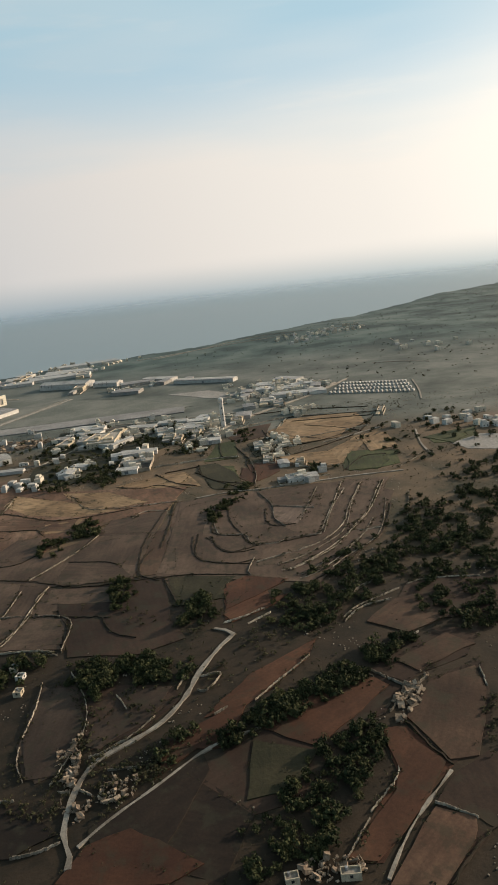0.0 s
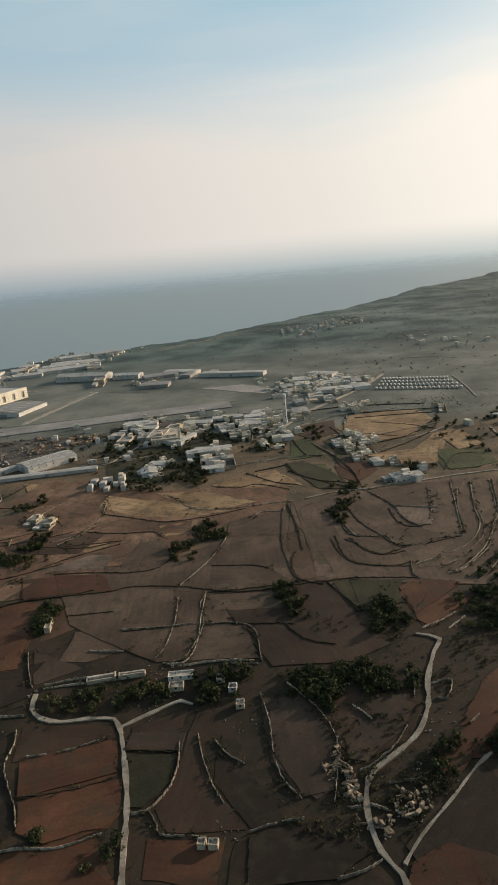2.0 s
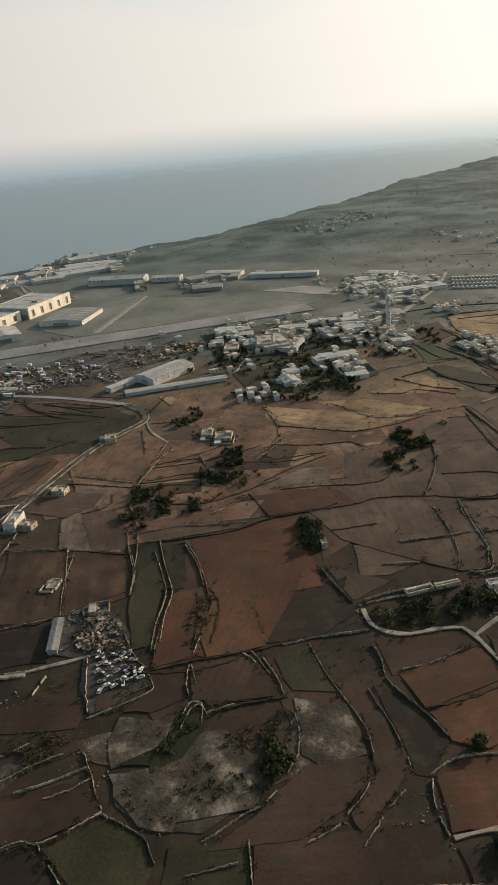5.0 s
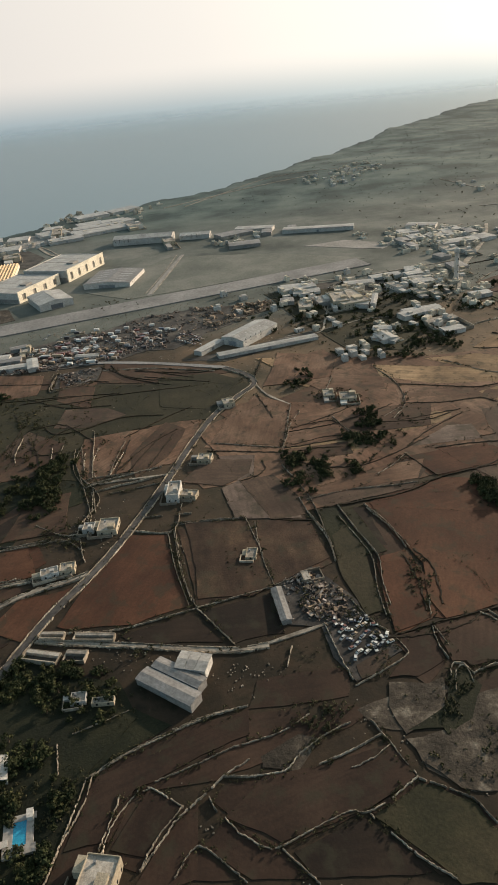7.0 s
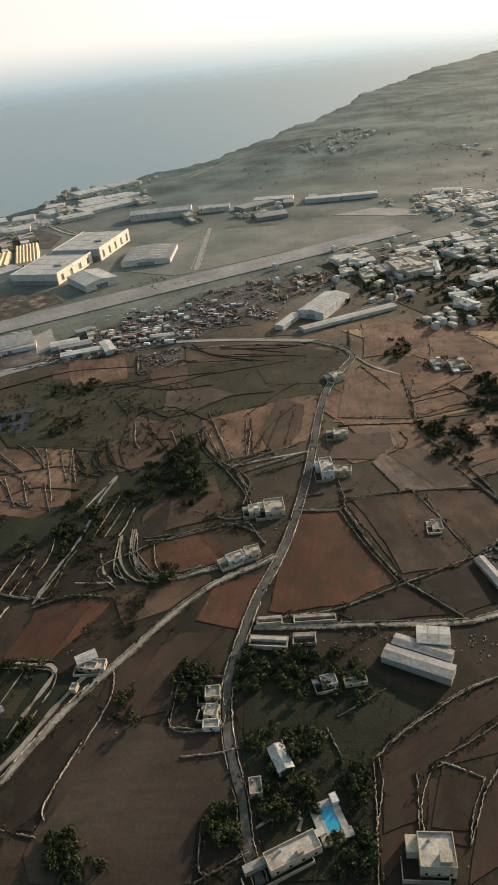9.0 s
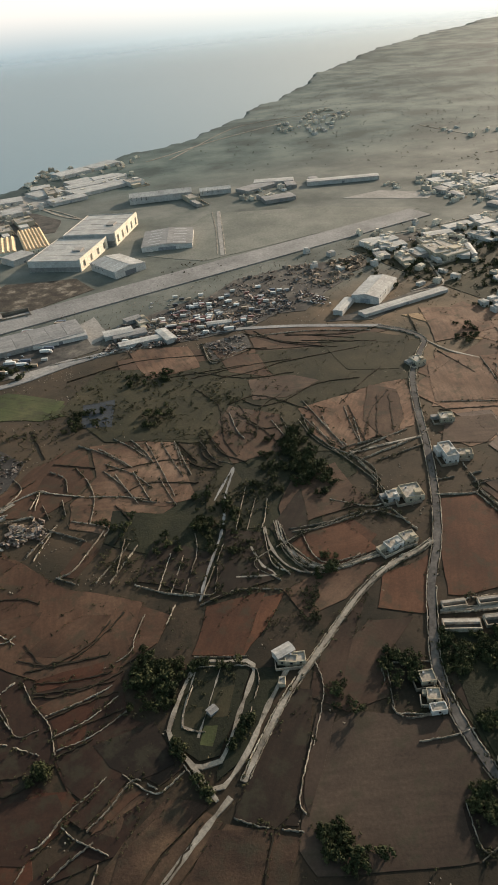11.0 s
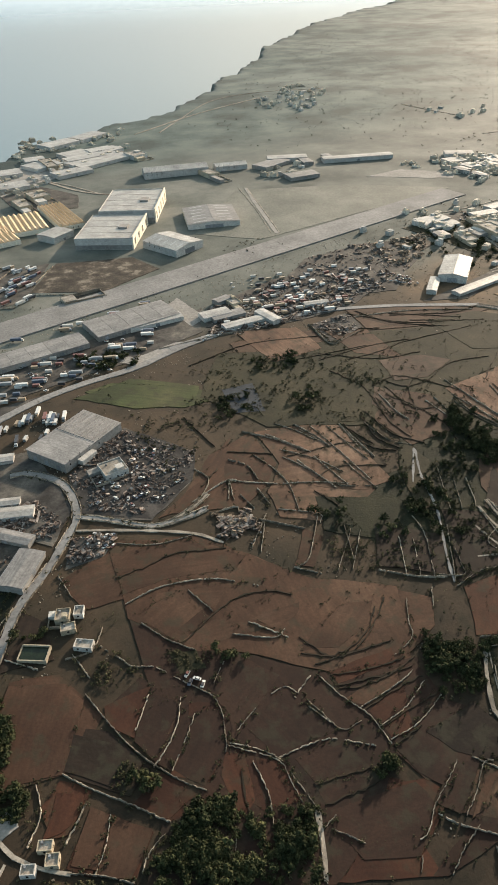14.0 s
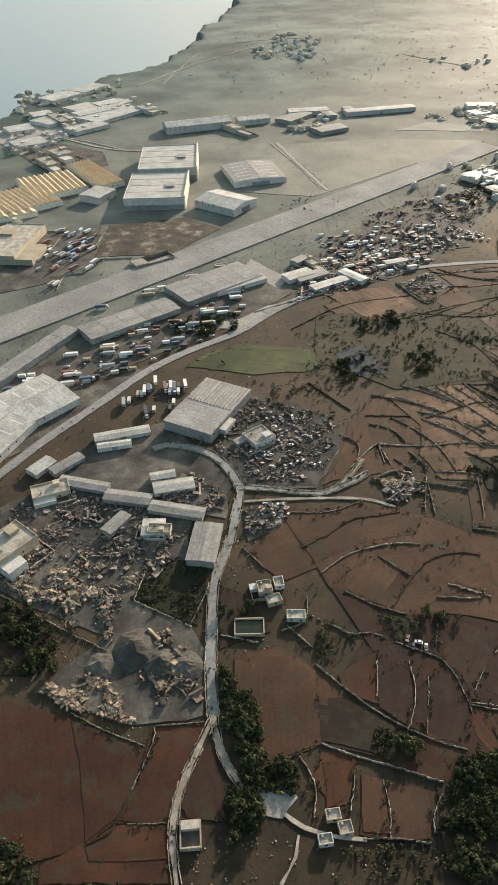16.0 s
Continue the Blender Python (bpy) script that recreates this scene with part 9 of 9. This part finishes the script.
def parked(kind, n, poly, rot, tidy=0.8):
    """Vehicles over an area, mostly in line."""
    p = np.array(poly, float)
    if kind != "car":
        # rows side by side with gaps where some have left
        c, s = math.cos(radians(rot)), math.sin(radians(rot))
        along, across = (15.0, 4.0) if kind == "truck" else (7.4, 3.1)
        mid, put = p.mean(0), []
        for i in range(-30, 31):
            for j in range(-60, 61):
                x, y = mid[0] + i * along * c - j * across * s, mid[1] + i * along * s + j * across * c
                if inside(x, y, poly) and noise.noise(Vector((x / 17, y / 17, 4))) > -0.05:
                    put.append((x, y))
        for x, y in rng.sample(put, min(n, len(put))):
            place(kind, x + rng.gauss(0, 0.3), y + rng.gauss(0, 0.2), rot + rng.choice((0, 180)) + rng.gauss(0, 2))
        return
    spots, tries = [], 0
    gap = {"car": 3.4, "truck": 8.0, "container": 5.0}[kind]
    while len(spots) < n and tries < n * 40:
        tries += 1
        x, y = rng.uniform(p[:, 0].min(), p[:, 0].max()), rng.uniform(p[:, 1].min(), p[:, 1].max())
        if inside(x, y, poly) and all((x - a) ** 2 + (y - b) ** 2 > gap * gap for a, b in spots):
            spots.append((x, y))
            place(kind, x, y, rot + rng.choice((0, 0, 90, 180)) + rng.gauss(0, 4) if rng.random() < tidy else rng.uniform(0, 360))


# ---- scrap and rubble ----
def scrap(n, poly, mat, size, label, category):
    """Loose junk heaped over an area: bent slabs, beams, blocks."""
    p = np.array(poly, float)
    v, f = [], []
    k = tries = 0
    n = int(n * (2.4 if mat is RUST else 1.6))
    while k < n and tries < n * 30:
        tries += 1
        x, y = rng.uniform(p[:, 0].min(), p[:, 0].max()), rng.uniform(p[:, 1].min(), p[:, 1].max())
        dens = noise.noise(Vector((x / 13, y / 13, 7)))
        if not inside(x, y, poly) or dens < rng.uniform(-0.45 if mat is RUST else -0.15, 0.35):
            continue
        k += 1
        s = size * (rng.uniform(0.15, 0.55) if rng.random() < 0.9 else rng.uniform(0.8, 1.5))
        dims = rng.choice(((s, s * 0.6, s * 0.4), (s * 2.4, s * 0.35, s * 0.25), (s * 1.4, s * 1.1, s * 0.12), (s * 0.7, s * 0.6, s * 0.5)))
        r = Euler((rng.gauss(0, 0.25), rng.gauss(0, 0.25), rng.choice((0.5, 2.07)) + rng.gauss(0, 0.4))).to_matrix()
        z = gz(x, y) + 0.75 + max(0, dens) * size * rng.random()
        bv, bf = box(-dims[0] / 2, dims[0] / 2, -dims[1] / 2, dims[1] / 2, -0.4, dims[2])
        o = len(v)
        for q in bv:
            w = r @ Vector([c * rng.uniform(0.8, 1.2) for c in q])
            v.append((x + w.x, y + w.y, z + w.z))
        f += [tuple(i + o for i in t) for t in bf]
    return tagged(link("scrap_heap" if mat is RUST else "rubble_heap", v, f, mat), label, category, kind="stuff")


def mound(x, y, r, h, mat):
    """A tipped heap of spoil."""
    v, f = [(0, 0, h)], []
    for j in range(1, 6):
        for i in range(14):
            a = 6.283 * i / 14
            q = r * j / 5 * (1 + 0.25 * noise.noise(Vector((math.cos(a) * 1.7 + x, math.sin(a) * 1.7 + y, 0))))
            v.append((q * math.cos(a), q * math.sin(a), h * (1 - j / 5) ** 1.2 + (rng.uniform(-0.08, 0.08) * h if j < 5 else -0.6)))
    f += [(0, 1 + i, 1 + (i + 1) % 14) for i in range(14)]
    f += [(1 + 14 * j + i, 15 + 14 * j + i, 15 + 14 * j + (i + 1) % 14, 1 + 14 * j + (i + 1) % 14) for j in range(4) for i in range(14)]
    return tagged(link("spoil_mound", v, f, mat, None, (x, y, gz(x, y) + 0.8)), "tipped heap of pale rubble and spoil", "heap", "spoil heaps")


pool(-604, 279, 5.5, 11, 2)
tower(-117, 897, 38)
scrap(650, [(-888, 669), (-834, 703), (-799, 648), (-816, 620), (-853, 599), (-888, 626)], RUST, 2.0, "piles of rusted scrap and wrecked cars in a yard", "scrap")
parked("car", 34, [(-872, 650), (-833, 679), (-808, 650), (-820, 622), (-854, 604), (-882, 629)], 20, 0.3)
scrap(700, [(-1025, 694), (-998, 694), (-961, 653), (-941, 615), (-958, 593), (-993, 588), (-1015, 572), (-1040, 612), (-1051, 639)], RUST, 2.4, "stacked timber, blocks and machine parts in a yard", "scrap")
scrap(500, [(-1052, 635), (-1030, 640), (-1004, 626), (-1005, 592), (-1015, 564), (-1034, 594)], RUBBLE, 2.6, "rows of pale building stone in a mason's yard", "stone")
scrap(600, [(-1057, 560), (-1040, 558), (-1021, 539), (-1014, 517), (-1028, 518), (-1051, 545)], RUBBLE, 2.0, "heaped pale stone rubble and timber", "rubble")
scrap(160, [(-1006, 562), (-987, 553), (-981, 532), (-995, 511), (-1017, 522)], RUBBLE, 3.0, "scattered stone blocks round spoil heaps", "rubble")
scrap(200, [(-945, 661), (-915, 653), (-906, 626), (-919, 611), (-946, 642)], RUST, 3.0, "stacked materials beside low sheds", "scrap")
scrap(120, [(-906, 605), (-880, 596), (-893, 581), (-916, 584)], RUST, 3.0, "scrap and machine parts by the road", "scrap")
scrap(160, [(-816, 577), (-796, 574), (-795, 554), (-809, 545), (-824, 560)], RUST, 2.6, "white junk in a walled lot", "scrap")
mound(-1007, 554, 13, 6, YARD)
mound(-1000, 539, 9, 5, YARD)
mound(-990, 530, 9, 4, YARD)
mound(-1026, 555, 8, 3, YARD)
parked("truck", 26, [(-990, 823), (-914, 846), (-820, 858), (-741, 856), (-776, 812), (-857, 810), (-950, 794), (-999, 794)], -25)
parked("container", 40, [(-987, 831), (-910, 855), (-820, 858), (-750, 833), (-795, 801), (-866, 794), (-953, 787), (-999, 794)], -25)
parked("car", 30, [(-990, 823), (-917, 838), (-831, 839), (-760, 827), (-795, 801), (-866, 794), (-950, 794), (-999, 794)], -25)
parked("truck", 8, [(-937, 748), (-893, 761), (-860, 757), (-865, 740), (-907, 725), (-933, 728)], 65)
parked("container", 14, [(-928, 750), (-893, 761), (-864, 750), (-897, 717)], 60)
parked("container", 40, [(-672, 870), (-583, 894), (-493, 876), (-492, 827), (-548, 801), (-635, 807), (-691, 834)], -25)
parked("car", 36, [(-672, 870), (-583, 894), (-493, 876), (-492, 827), (-548, 801), (-635, 807), (-691, 834)], -25)
scrap(240, [(-672, 870), (-583, 894), (-493, 876), (-492, 827), (-548, 801), (-635, 807), (-691, 834)], RUST, 4.0, "long piles of scrap metal and old vehicles", "scrap")
scrap(160, [(-576, 892), (-517, 935), (-423, 938), (-431, 849), (-486, 803), (-563, 827)], RUST, 4.0, "scrap and old vehicles in a dusty yard", "scrap")
scrap(240, [(-458, 884), (-389, 931), (-337, 921), (-394, 864), (-455, 851)], RUBBLE, 4.0, "pale demolition rubble on waste ground", "rubble")
scrap(70, [(-606, 782), (-565, 782), (-572, 753), (-609, 744)], RUST, 3.0, "junk stored inside a walled lot", "scrap")
scrap(100, [(-819, 582), (-801, 580), (-795, 561), (-810, 549), (-821, 562)], RUBBLE, 2.4, "pale blocks and junk in a farmyard", "rubble")
scrap(110, [(-466, 387), (-442, 401), (-429, 369), (-438, 357), (-463, 355)], RUBBLE, 2.2, "pale stones and junk in an overgrown lot", "rubble")
parked("car", 30, [(-447, 359), (-426, 355), (-419, 336), (-442, 330)], 30, 0.4)
scrap(60, [(-33, 226), (-4, 226), (1, 215), (-29, 217)], RUBBLE, 2.4, "loose pale stones on a field edge", "rubble")
scrap(60, [(17, 303), (33, 324), (38, 319), (21, 293)], RUBBLE, 2.2, "loose pale stones of a fallen wall", "rubble")
scrap(90, [(-137, 283), (-130, 313), (-125, 268), (-111, 263), (-122, 245), (-128, 260)], RUBBLE, 2.0, "loose pale stones among scrub", "rubble")
parked("truck", 12, [(-855, 1113), (-779, 1097), (-834, 1004), (-883, 990)], 20)
parked("container", 40, [(-639, 930), (-477, 891), (-479, 860), (-549, 835), (-635, 834)], -15)
parked("truck", 6, [(-639, 853), (-559, 819), (-558, 795), (-638, 810)], -15)
scrap(260, [(-712, 828), (-641, 837), (-547, 816), (-482, 872), (-491, 838), (-550, 801), (-679, 802)], RUST, 4.0, "rows of machine parts and old vehicles", "scrap")
scrap(120, [(-448, 942), (-389, 922), (-394, 870), (-437, 843), (-480, 830)], RUBBLE, 3.0, "pale building stone stacked in a yard", "stone")
parked("car", 24, [(-472, 856), (-445, 819), (-457, 801), (-481, 827)], -20)
parked("car", 14, [(-289, 961), (-251, 957), (-193, 931), (-221, 874), (-261, 890)], 10)
scrap(70, [(-1034, 599), (-1013, 605), (-1012, 600), (-1033, 594)], RUBBLE, 2.6, "long stacks of cut stone and timber", "stacks")
scrap(70, [(-1044, 621), (-1023, 632), (-1021, 627), (-1042, 616)], RUBBLE, 2.6, "long stacks of cut stone and timber", "stacks")
scrap(70, [(-1039, 608), (-1017, 615), (-1017, 611), (-1037, 603)], RUBBLE, 2.6, "long stacks of cut stone and timber", "stacks")
scrap(70, [(-989, 635), (-967, 648), (-967, 644), (-988, 630)], RUBBLE, 2.6, "long stacks of cut stone and timber", "stacks")
scrap(70, [(-997, 596), (-978, 600), (-978, 596), (-995, 591)], RUBBLE, 2.6, "long stacks of cut stone and timber", "stacks")
scrap(70, [(-1044, 644), (-1024, 657), (-1022, 651), (-1043, 638)], RUBBLE, 2.6, "long stacks of cut stone and timber", "stacks")
parked("truck", 8, [(-881, 909), (-790, 914), (-716, 925), (-719, 916), (-795, 903), (-883, 900)], -25)
parked("container", 14, [(-867, 1082), (-805, 1085), (-827, 1034), (-887, 1010)], 20)
parked("car", 24, [(-717, 824), (-664, 822), (-625, 817), (-543, 823), (-548, 810), (-634, 808), (-716, 809)], 15)
scrap(120, [(-645, 864), (-528, 830), (-548, 801), (-643, 814)], RUBBLE, 4.0, "pale heaps and junk on waste ground", "rubble")
scrap(150, [(-463, 400), (-445, 401), (-429, 369), (-431, 353), (-446, 355), (-467, 364)], RUST, 2.2, "junk and old machines in an overgrown walled lot", "scrap")
parked("container", 14, [(-844, 1154), (-785, 1100), (-804, 1031), (-863, 968), (-891, 988)], 30)
parked("truck", 10, [(-866, 1076), (-811, 1027), (-834, 981), (-895, 975)], 30)
parked("car", 8, [(-904, 871), (-819, 869), (-712, 863), (-717, 843), (-823, 846), (-902, 847)], 25)
parked("car", 6, [(-623, 942), (-551, 911), (-560, 858), (-636, 876)], 25)
parked("container", 10, [(-580, 892), (-478, 859), (-495, 822), (-605, 837)], 25)
scrap(90, [(16, 299), (40, 328), (36, 331), (16, 306)], RUBBLE, 2.4, "tumbled pale stones of a ruined field hut", "rubble")
scrap(70, [(-141, 295), (-128, 289), (-123, 262), (-133, 266)], RUBBLE, 2.0, "loose pale stones along a farm track", "rubble")
scrap(60, [(-113, 283), (-94, 281), (-97, 256), (-112, 258)], RUBBLE, 2.0, "loose pale stones below a terrace", "rubble")
parked("car", 4, [(-885, 481), (-877, 474), (-880, 470), (-888, 475)], 40)
parked("car", 10, [(-894, 605), (-879, 595), (-887, 583), (-903, 590)], 30)
parked("truck", 9, [(-879, 774), (-859, 759), (-867, 744), (-888, 756)], 62)
for row in range(4):
    for k in range(20):
        s, r = (k + 0.5) / 20, (row + 0.3) / 4
        lo = Vector((23, 1042)).lerp(Vector((145, 995)), s)
        hi = Vector((55, 1127)).lerp(Vector((145, 1095)), s)
        place("cabin", *lo.lerp(hi, r), 69)

# ---- far houses, fields and scrub towards the coast ----
def base_far_house(k):
    g = random.Random(90 + k)
    w, d, h = g.uniform(7, 13), g.uniform(5, 8), g.choice((3.2, 3.4, 5.6))
    t = thing("house", 0, 1300, 0, "small pale flat-roofed village house", "house", "village houses", 0)
    part("wall", merge(box(-w / 2, w / 2, -d / 2, d / 2, -2, h), box(-w / 2, w * 0.1, -d / 2, d * 0.2, h, h + (2.2 if k % 3 == 0 else 0.5))), VILLAGE if k % 2 else WHITE, t)
    part("roof", box(w * 0.1 + 0.02, w / 2 - 0.3, -d / 2 + 0.3, d / 2 - 0.3, h, h + 0.06), ROOFTOP, t)
    for u in (-0.25, 0.25):
        part("window", box(u * w - 0.6, u * w + 0.6, -d / 2 - 0.08, -d / 2 + 0.1, 1, 2.4), GLASS, t)
    return t


VILLAGE = islands(material("village_limestone", [(0.46, 0.41, 0.33), (0.60, 0.55, 0.46)], 0.06, 6, 0.8), 0.55, 1.35)


def village(n, poly, rot=0):
    """Far houses that stand wall to wall: two-level flat-roofed boxes with parapets and yards."""
    p = np.array(poly, float)
    solids, spots, tries = [], [], 0
    while len(spots) < n and tries < n * 40:
        tries += 1
        x, y = rng.uniform(p[:, 0].min(), p[:, 0].max()), rng.uniform(p[:, 1].min(), p[:, 1].max())
        if not inside(x, y, poly) or any((x - a) ** 2 + (y - b) ** 2 < 130 for a, b in spots):
            continue
        spots.append((x, y))
        w, d, h = rng.uniform(6, 15), rng.uniform(5, 9), rng.choice((3.2, 3.6, 6.0))
        a, b, k = w / 2, d / 2, rng.uniform(-0.3, 0.4) * w / 2
        v, f = merge(box(-a, a, -b, b, -2, h - 0.6), box(-a, a, -b, -b + 0.3, h - 0.6, h), box(-a, a, b - 0.3, b, h - 0.6, h), box(-a, -a + 0.3, -b + 0.3, b - 0.3, h - 0.6, h),
                     box(a - 0.3, a, -b + 0.3, b - 0.3, h - 0.6, h), box(k, min(a - 0.4, k + 3), -b * 0.4, b * 0.5, h - 0.6, h + 1.9),
                     box(a, a + 5, -b, -b + 0.3, -2, 1.4), box(a + 4.7, a + 5, -b + 0.3, b, -2, 1.4))
        g = radians(rot + rng.choice((0, 90, 180, 270)) + rng.gauss(0, 8))
        c, q, z = math.cos(g), math.sin(g), gz(x, y)
        solids.append(([(x + e * c - m * q, y + e * q + m * c, z + o) for e, m, o in v], f))
    tagged(link("village_houses", *merge(*solids), VILLAGE), "cluster of pale flat-roofed stone village houses", "houses", kind="stuff")


HOUSES = []


def hamlet(n, poly, rot=0):
    p = np.array(poly, float)
    spots, tries = [], 0
    while len(spots) < n and tries < n * 40:
        tries += 1
        x, y = rng.uniform(p[:, 0].min(), p[:, 0].max()), rng.uniform(p[:, 1].min(), p[:, 1].max())
        if inside(x, y, poly) and all((x - a) ** 2 + (y - b) ** 2 > 150 for a, b in spots):
            spots.append((x, y))
            m = pose(U * x, U * y, U * gz(x, y), 0, 0, rot + rng.choice((0, 90, 180, 270)) + rng.gauss(0, 8))
            if len(HOUSES) < 6:
                HOUSES.append(base_far_house(len(HOUSES)))
                HOUSES[-1].matrix_basis = m
            else:
                copy_thing(HOUSES[rng.randrange(6)], m)


hamlet(8, [(-212, 943), (-164, 960), (-133, 910), (-135, 855), (-179, 842), (-219, 857)], 10)
hamlet(5, [(-295, 948), (-242, 941), (-239, 865), (-295, 872)], 10)
hamlet(12, [(-341, 951), (-269, 971), (-248, 858), (-311, 855)], 10)
hamlet(9, [(-108, 1114), (-46, 1151), (33, 1132), (7, 1036), (-74, 1016), (-107, 1014)], 20)
hamlet(6, [(-236, 816), (-189, 824), (-161, 778), (-215, 732)], 15)
hamlet(9, [(-72, 1180), (58, 1167), (21, 1073), (-63, 1023), (-85, 1097)], 20)
hamlet(4, [(-160, 943), (-117, 935), (-140, 861), (-180, 869)], 15)
hamlet(8, [(-337, 723), (-301, 724), (-290, 686), (-332, 697)], 5)
hamlet(26, [(-749, 1509), (-687, 1530), (-561, 1584), (-454, 1678), (-469, 1595), (-628, 1484), (-744, 1422)], 10)
hamlet(16, [(-53, 1735), (134, 2033), (149, 1855), (0, 1631)], 10)
hamlet(14, [(-70, 1897), (153, 1929), (109, 1786), (-75, 1787)], 10)
hamlet(14, [(71, 866), (139, 866), (215, 845), (191, 758), (140, 806), (77, 805)], 20)
hamlet(10, [(167, 1532), (264, 1544), (340, 1468), (312, 1353), (171, 1390)], 20)
hamlet(8, [(-875, 1170), (-826, 1155), (-882, 1039), (-916, 1047)], 25)
hamlet(3, [(-37, 687), (6, 664), (-11, 636), (-43, 654)], 15)
hamlet(6, [(-374, 1333), (-250, 1332), (-304, 1233), (-397, 1241)], 10)
hamlet(10, [(-61, 1180), (21, 1163), (-52, 1080), (-78, 1145)], 15)
hamlet(14, [(-458, 993), (-366, 1025), (-253, 853), (-298, 771), (-376, 796)], 20)
hamlet(6, [(-240, 752), (-208, 810), (-179, 732), (-215, 703)], 15)
hamlet(8, [(-243, 1000), (-153, 967), (-233, 875), (-270, 928)], 20)
village(9, [(-313, 1000), (-275, 993), (-300, 911), (-334, 930)], 15)
village(14, [(-256, 947), (-211, 913), (-256, 819), (-293, 855)], 20)
village(10, [(-148, 981), (-97, 953), (-150, 867), (-185, 900)], 15)
village(24, [(-65, 1218), (20, 1133), (-78, 980), (-107, 1053)], 20)
village(7, [(-261, 795), (-241, 747), (-261, 714), (-279, 752)], 15)
village(16, [(-43, 1939), (216, 2033), (113, 1795), (-57, 1836)], 10)
village(8, [(-351, 1393), (-307, 1397), (-325, 1240), (-378, 1254)], 15)
village(22, [(-640, 1816), (-531, 1843), (-637, 1526), (-708, 1535)], 10)
village(10, [(-579, 1674), (-544, 1708), (-376, 1848), (-470, 1689)], 10)
village(10, [(-731, 1552), (-673, 1553), (-718, 1385), (-776, 1393)], 10)
village(26, [(-147, 1226), (-60, 1196), (4, 1084), (-24, 1017), (-125, 1054)], 20)
village(8, [(-27, 982), (5, 966), (-27, 903), (-44, 923)], 20)
village(12, [(-48, 818), (-16, 792), (-42, 725), (-65, 755)], 15)
village(10, [(-124, 905), (-97, 865), (-126, 779), (-155, 791)], 15)
village(10, [(-78, 1894), (26, 1875), (2, 1647), (-70, 1727)], 20)
village(8, [(-91, 1121), (-32, 1146), (-22, 1059), (-81, 1008)], 20)

far_bushes, sage = [], []
for gx in np.arange(-260, 1700, 78):
    for gy in np.arange(1120, 3100, 62):
        x, y = gx + rng.uniform(-20, 20), gy + rng.uniform(-16, 16)
        if y > shore(x) - 90 or (x < -80 and y < 1450):
            continue
        q = noise.noise(Vector((x / 300, y / 300, 1)))
        w, d, a = rng.uniform(24, 42), rng.uniform(14, 27), 0.25 + 0.5 * q + rng.gauss(0, 0.08)
        c, s = math.cos(a), math.sin(a)
        for _ in range(rng.randrange(2, 6)):
            u, v = rng.choice(((rng.uniform(-w, w), d * rng.choice((-1, 1)) * 1.1), (w * rng.choice((-1, 1)) * 1.08, rng.uniform(-d, d)), (rng.uniform(-w, w) * 1.3, rng.uniform(-d, d) * 1.3)))
            (far_bushes if y < 1450 else sage).append((x + u * c - v * s, y + u * s + v * c, rng.uniform(1.2, 3.2)))
for gx in np.arange(-720, 1500, 24):
    for gy in np.arange(1420, 2900, 24):
        x, y = gx + rng.uniform(-12, 12), gy + rng.uniform(-12, 12)
        if y < shore(x) - 14 and noise.noise(Vector((x / 150, y / 90, 5))) + 0.5 * noise.noise(Vector((x / 45, y / 45, 8))) > 0.28:
            sage.append((x, y, rng.uniform(0.8, 1.9)))
plant_mass("garrigue_scrub", sage, SAGE, LOW, "grey-green sage scrub on the cliff plateau", "shrubs")
plant_mass("scrub", far_bushes, BUSH, LOW, "dark hedges and scrub over the far plateau", "shrubs")

# weeds, tufts and loose stones over the ground that nobody tills
tufts, stones_v, stones_f = [], [], []
for i in range(390):
    for j in range(210):
        x, y = -1280 + 4 * i + rng.uniform(0, 4), 140 + 4 * j + rng.uniform(0, 4)
        if TAKEN[i, j]:
            continue
        q = noise.noise(Vector((x / 35, y / 35, 2))) + 0.5 * noise.noise(Vector((x / 11, y / 11, 9)))
        if q > rng.uniform(-0.15, 0.9):
            tufts.append((x, y, rng.uniform(0.4, 1.5)))
        if q < rng.uniform(-0.9, -0.05):
            for _ in range(rng.randrange(1, 4)):
                a, s = rng.uniform(0, 6.28), rng.uniform(0.15, 0.5)
                px, py = x + rng.gauss(0, 1.2), y + rng.gauss(0, 1.2)
                bv, bf = box(-s, s, -s * rng.uniform(0.4, 0.9), s * rng.uniform(0.4, 0.9), -0.4, s * rng.uniform(0.5, 1.1))
                o, z = len(stones_v), gz(px, py) + 0.1
                stones_v += [(px + (u * math.cos(a) - v * math.sin(a)) * rng.uniform(0.6, 1.1), py + (u * math.sin(a) + v * math.cos(a)) * rng.uniform(0.6, 1.1), z + w) for u, v, w in bv]
                stones_f += [tuple(k + o for k in t) for t in bf]
plant_mass("weeds", tufts, WEED, TUFT, "tufts of weeds and low scrub on waste ground", "weeds")
tagged(link("loose_stones", stones_v, stones_f, STONE), "loose pale limestone rubble on waste ground", "stones", kind="stuff")

singles = BUSH_SPOTS[:40]
for x, y, r in singles:
    s = thing("bush", x, y, rng.uniform(0, 360), "rounded dark green bush against a field wall", "bush", "wall bushes")
    v, f = LOW[rng.randrange(5)]
    part("foliage", ((v * r).tolist(), f), BUSH, s)
plant_mass("hedge_scrub", BUSH_SPOTS[40:], BUSH, LOW, "low bushes and weeds along field walls", "shrubs")
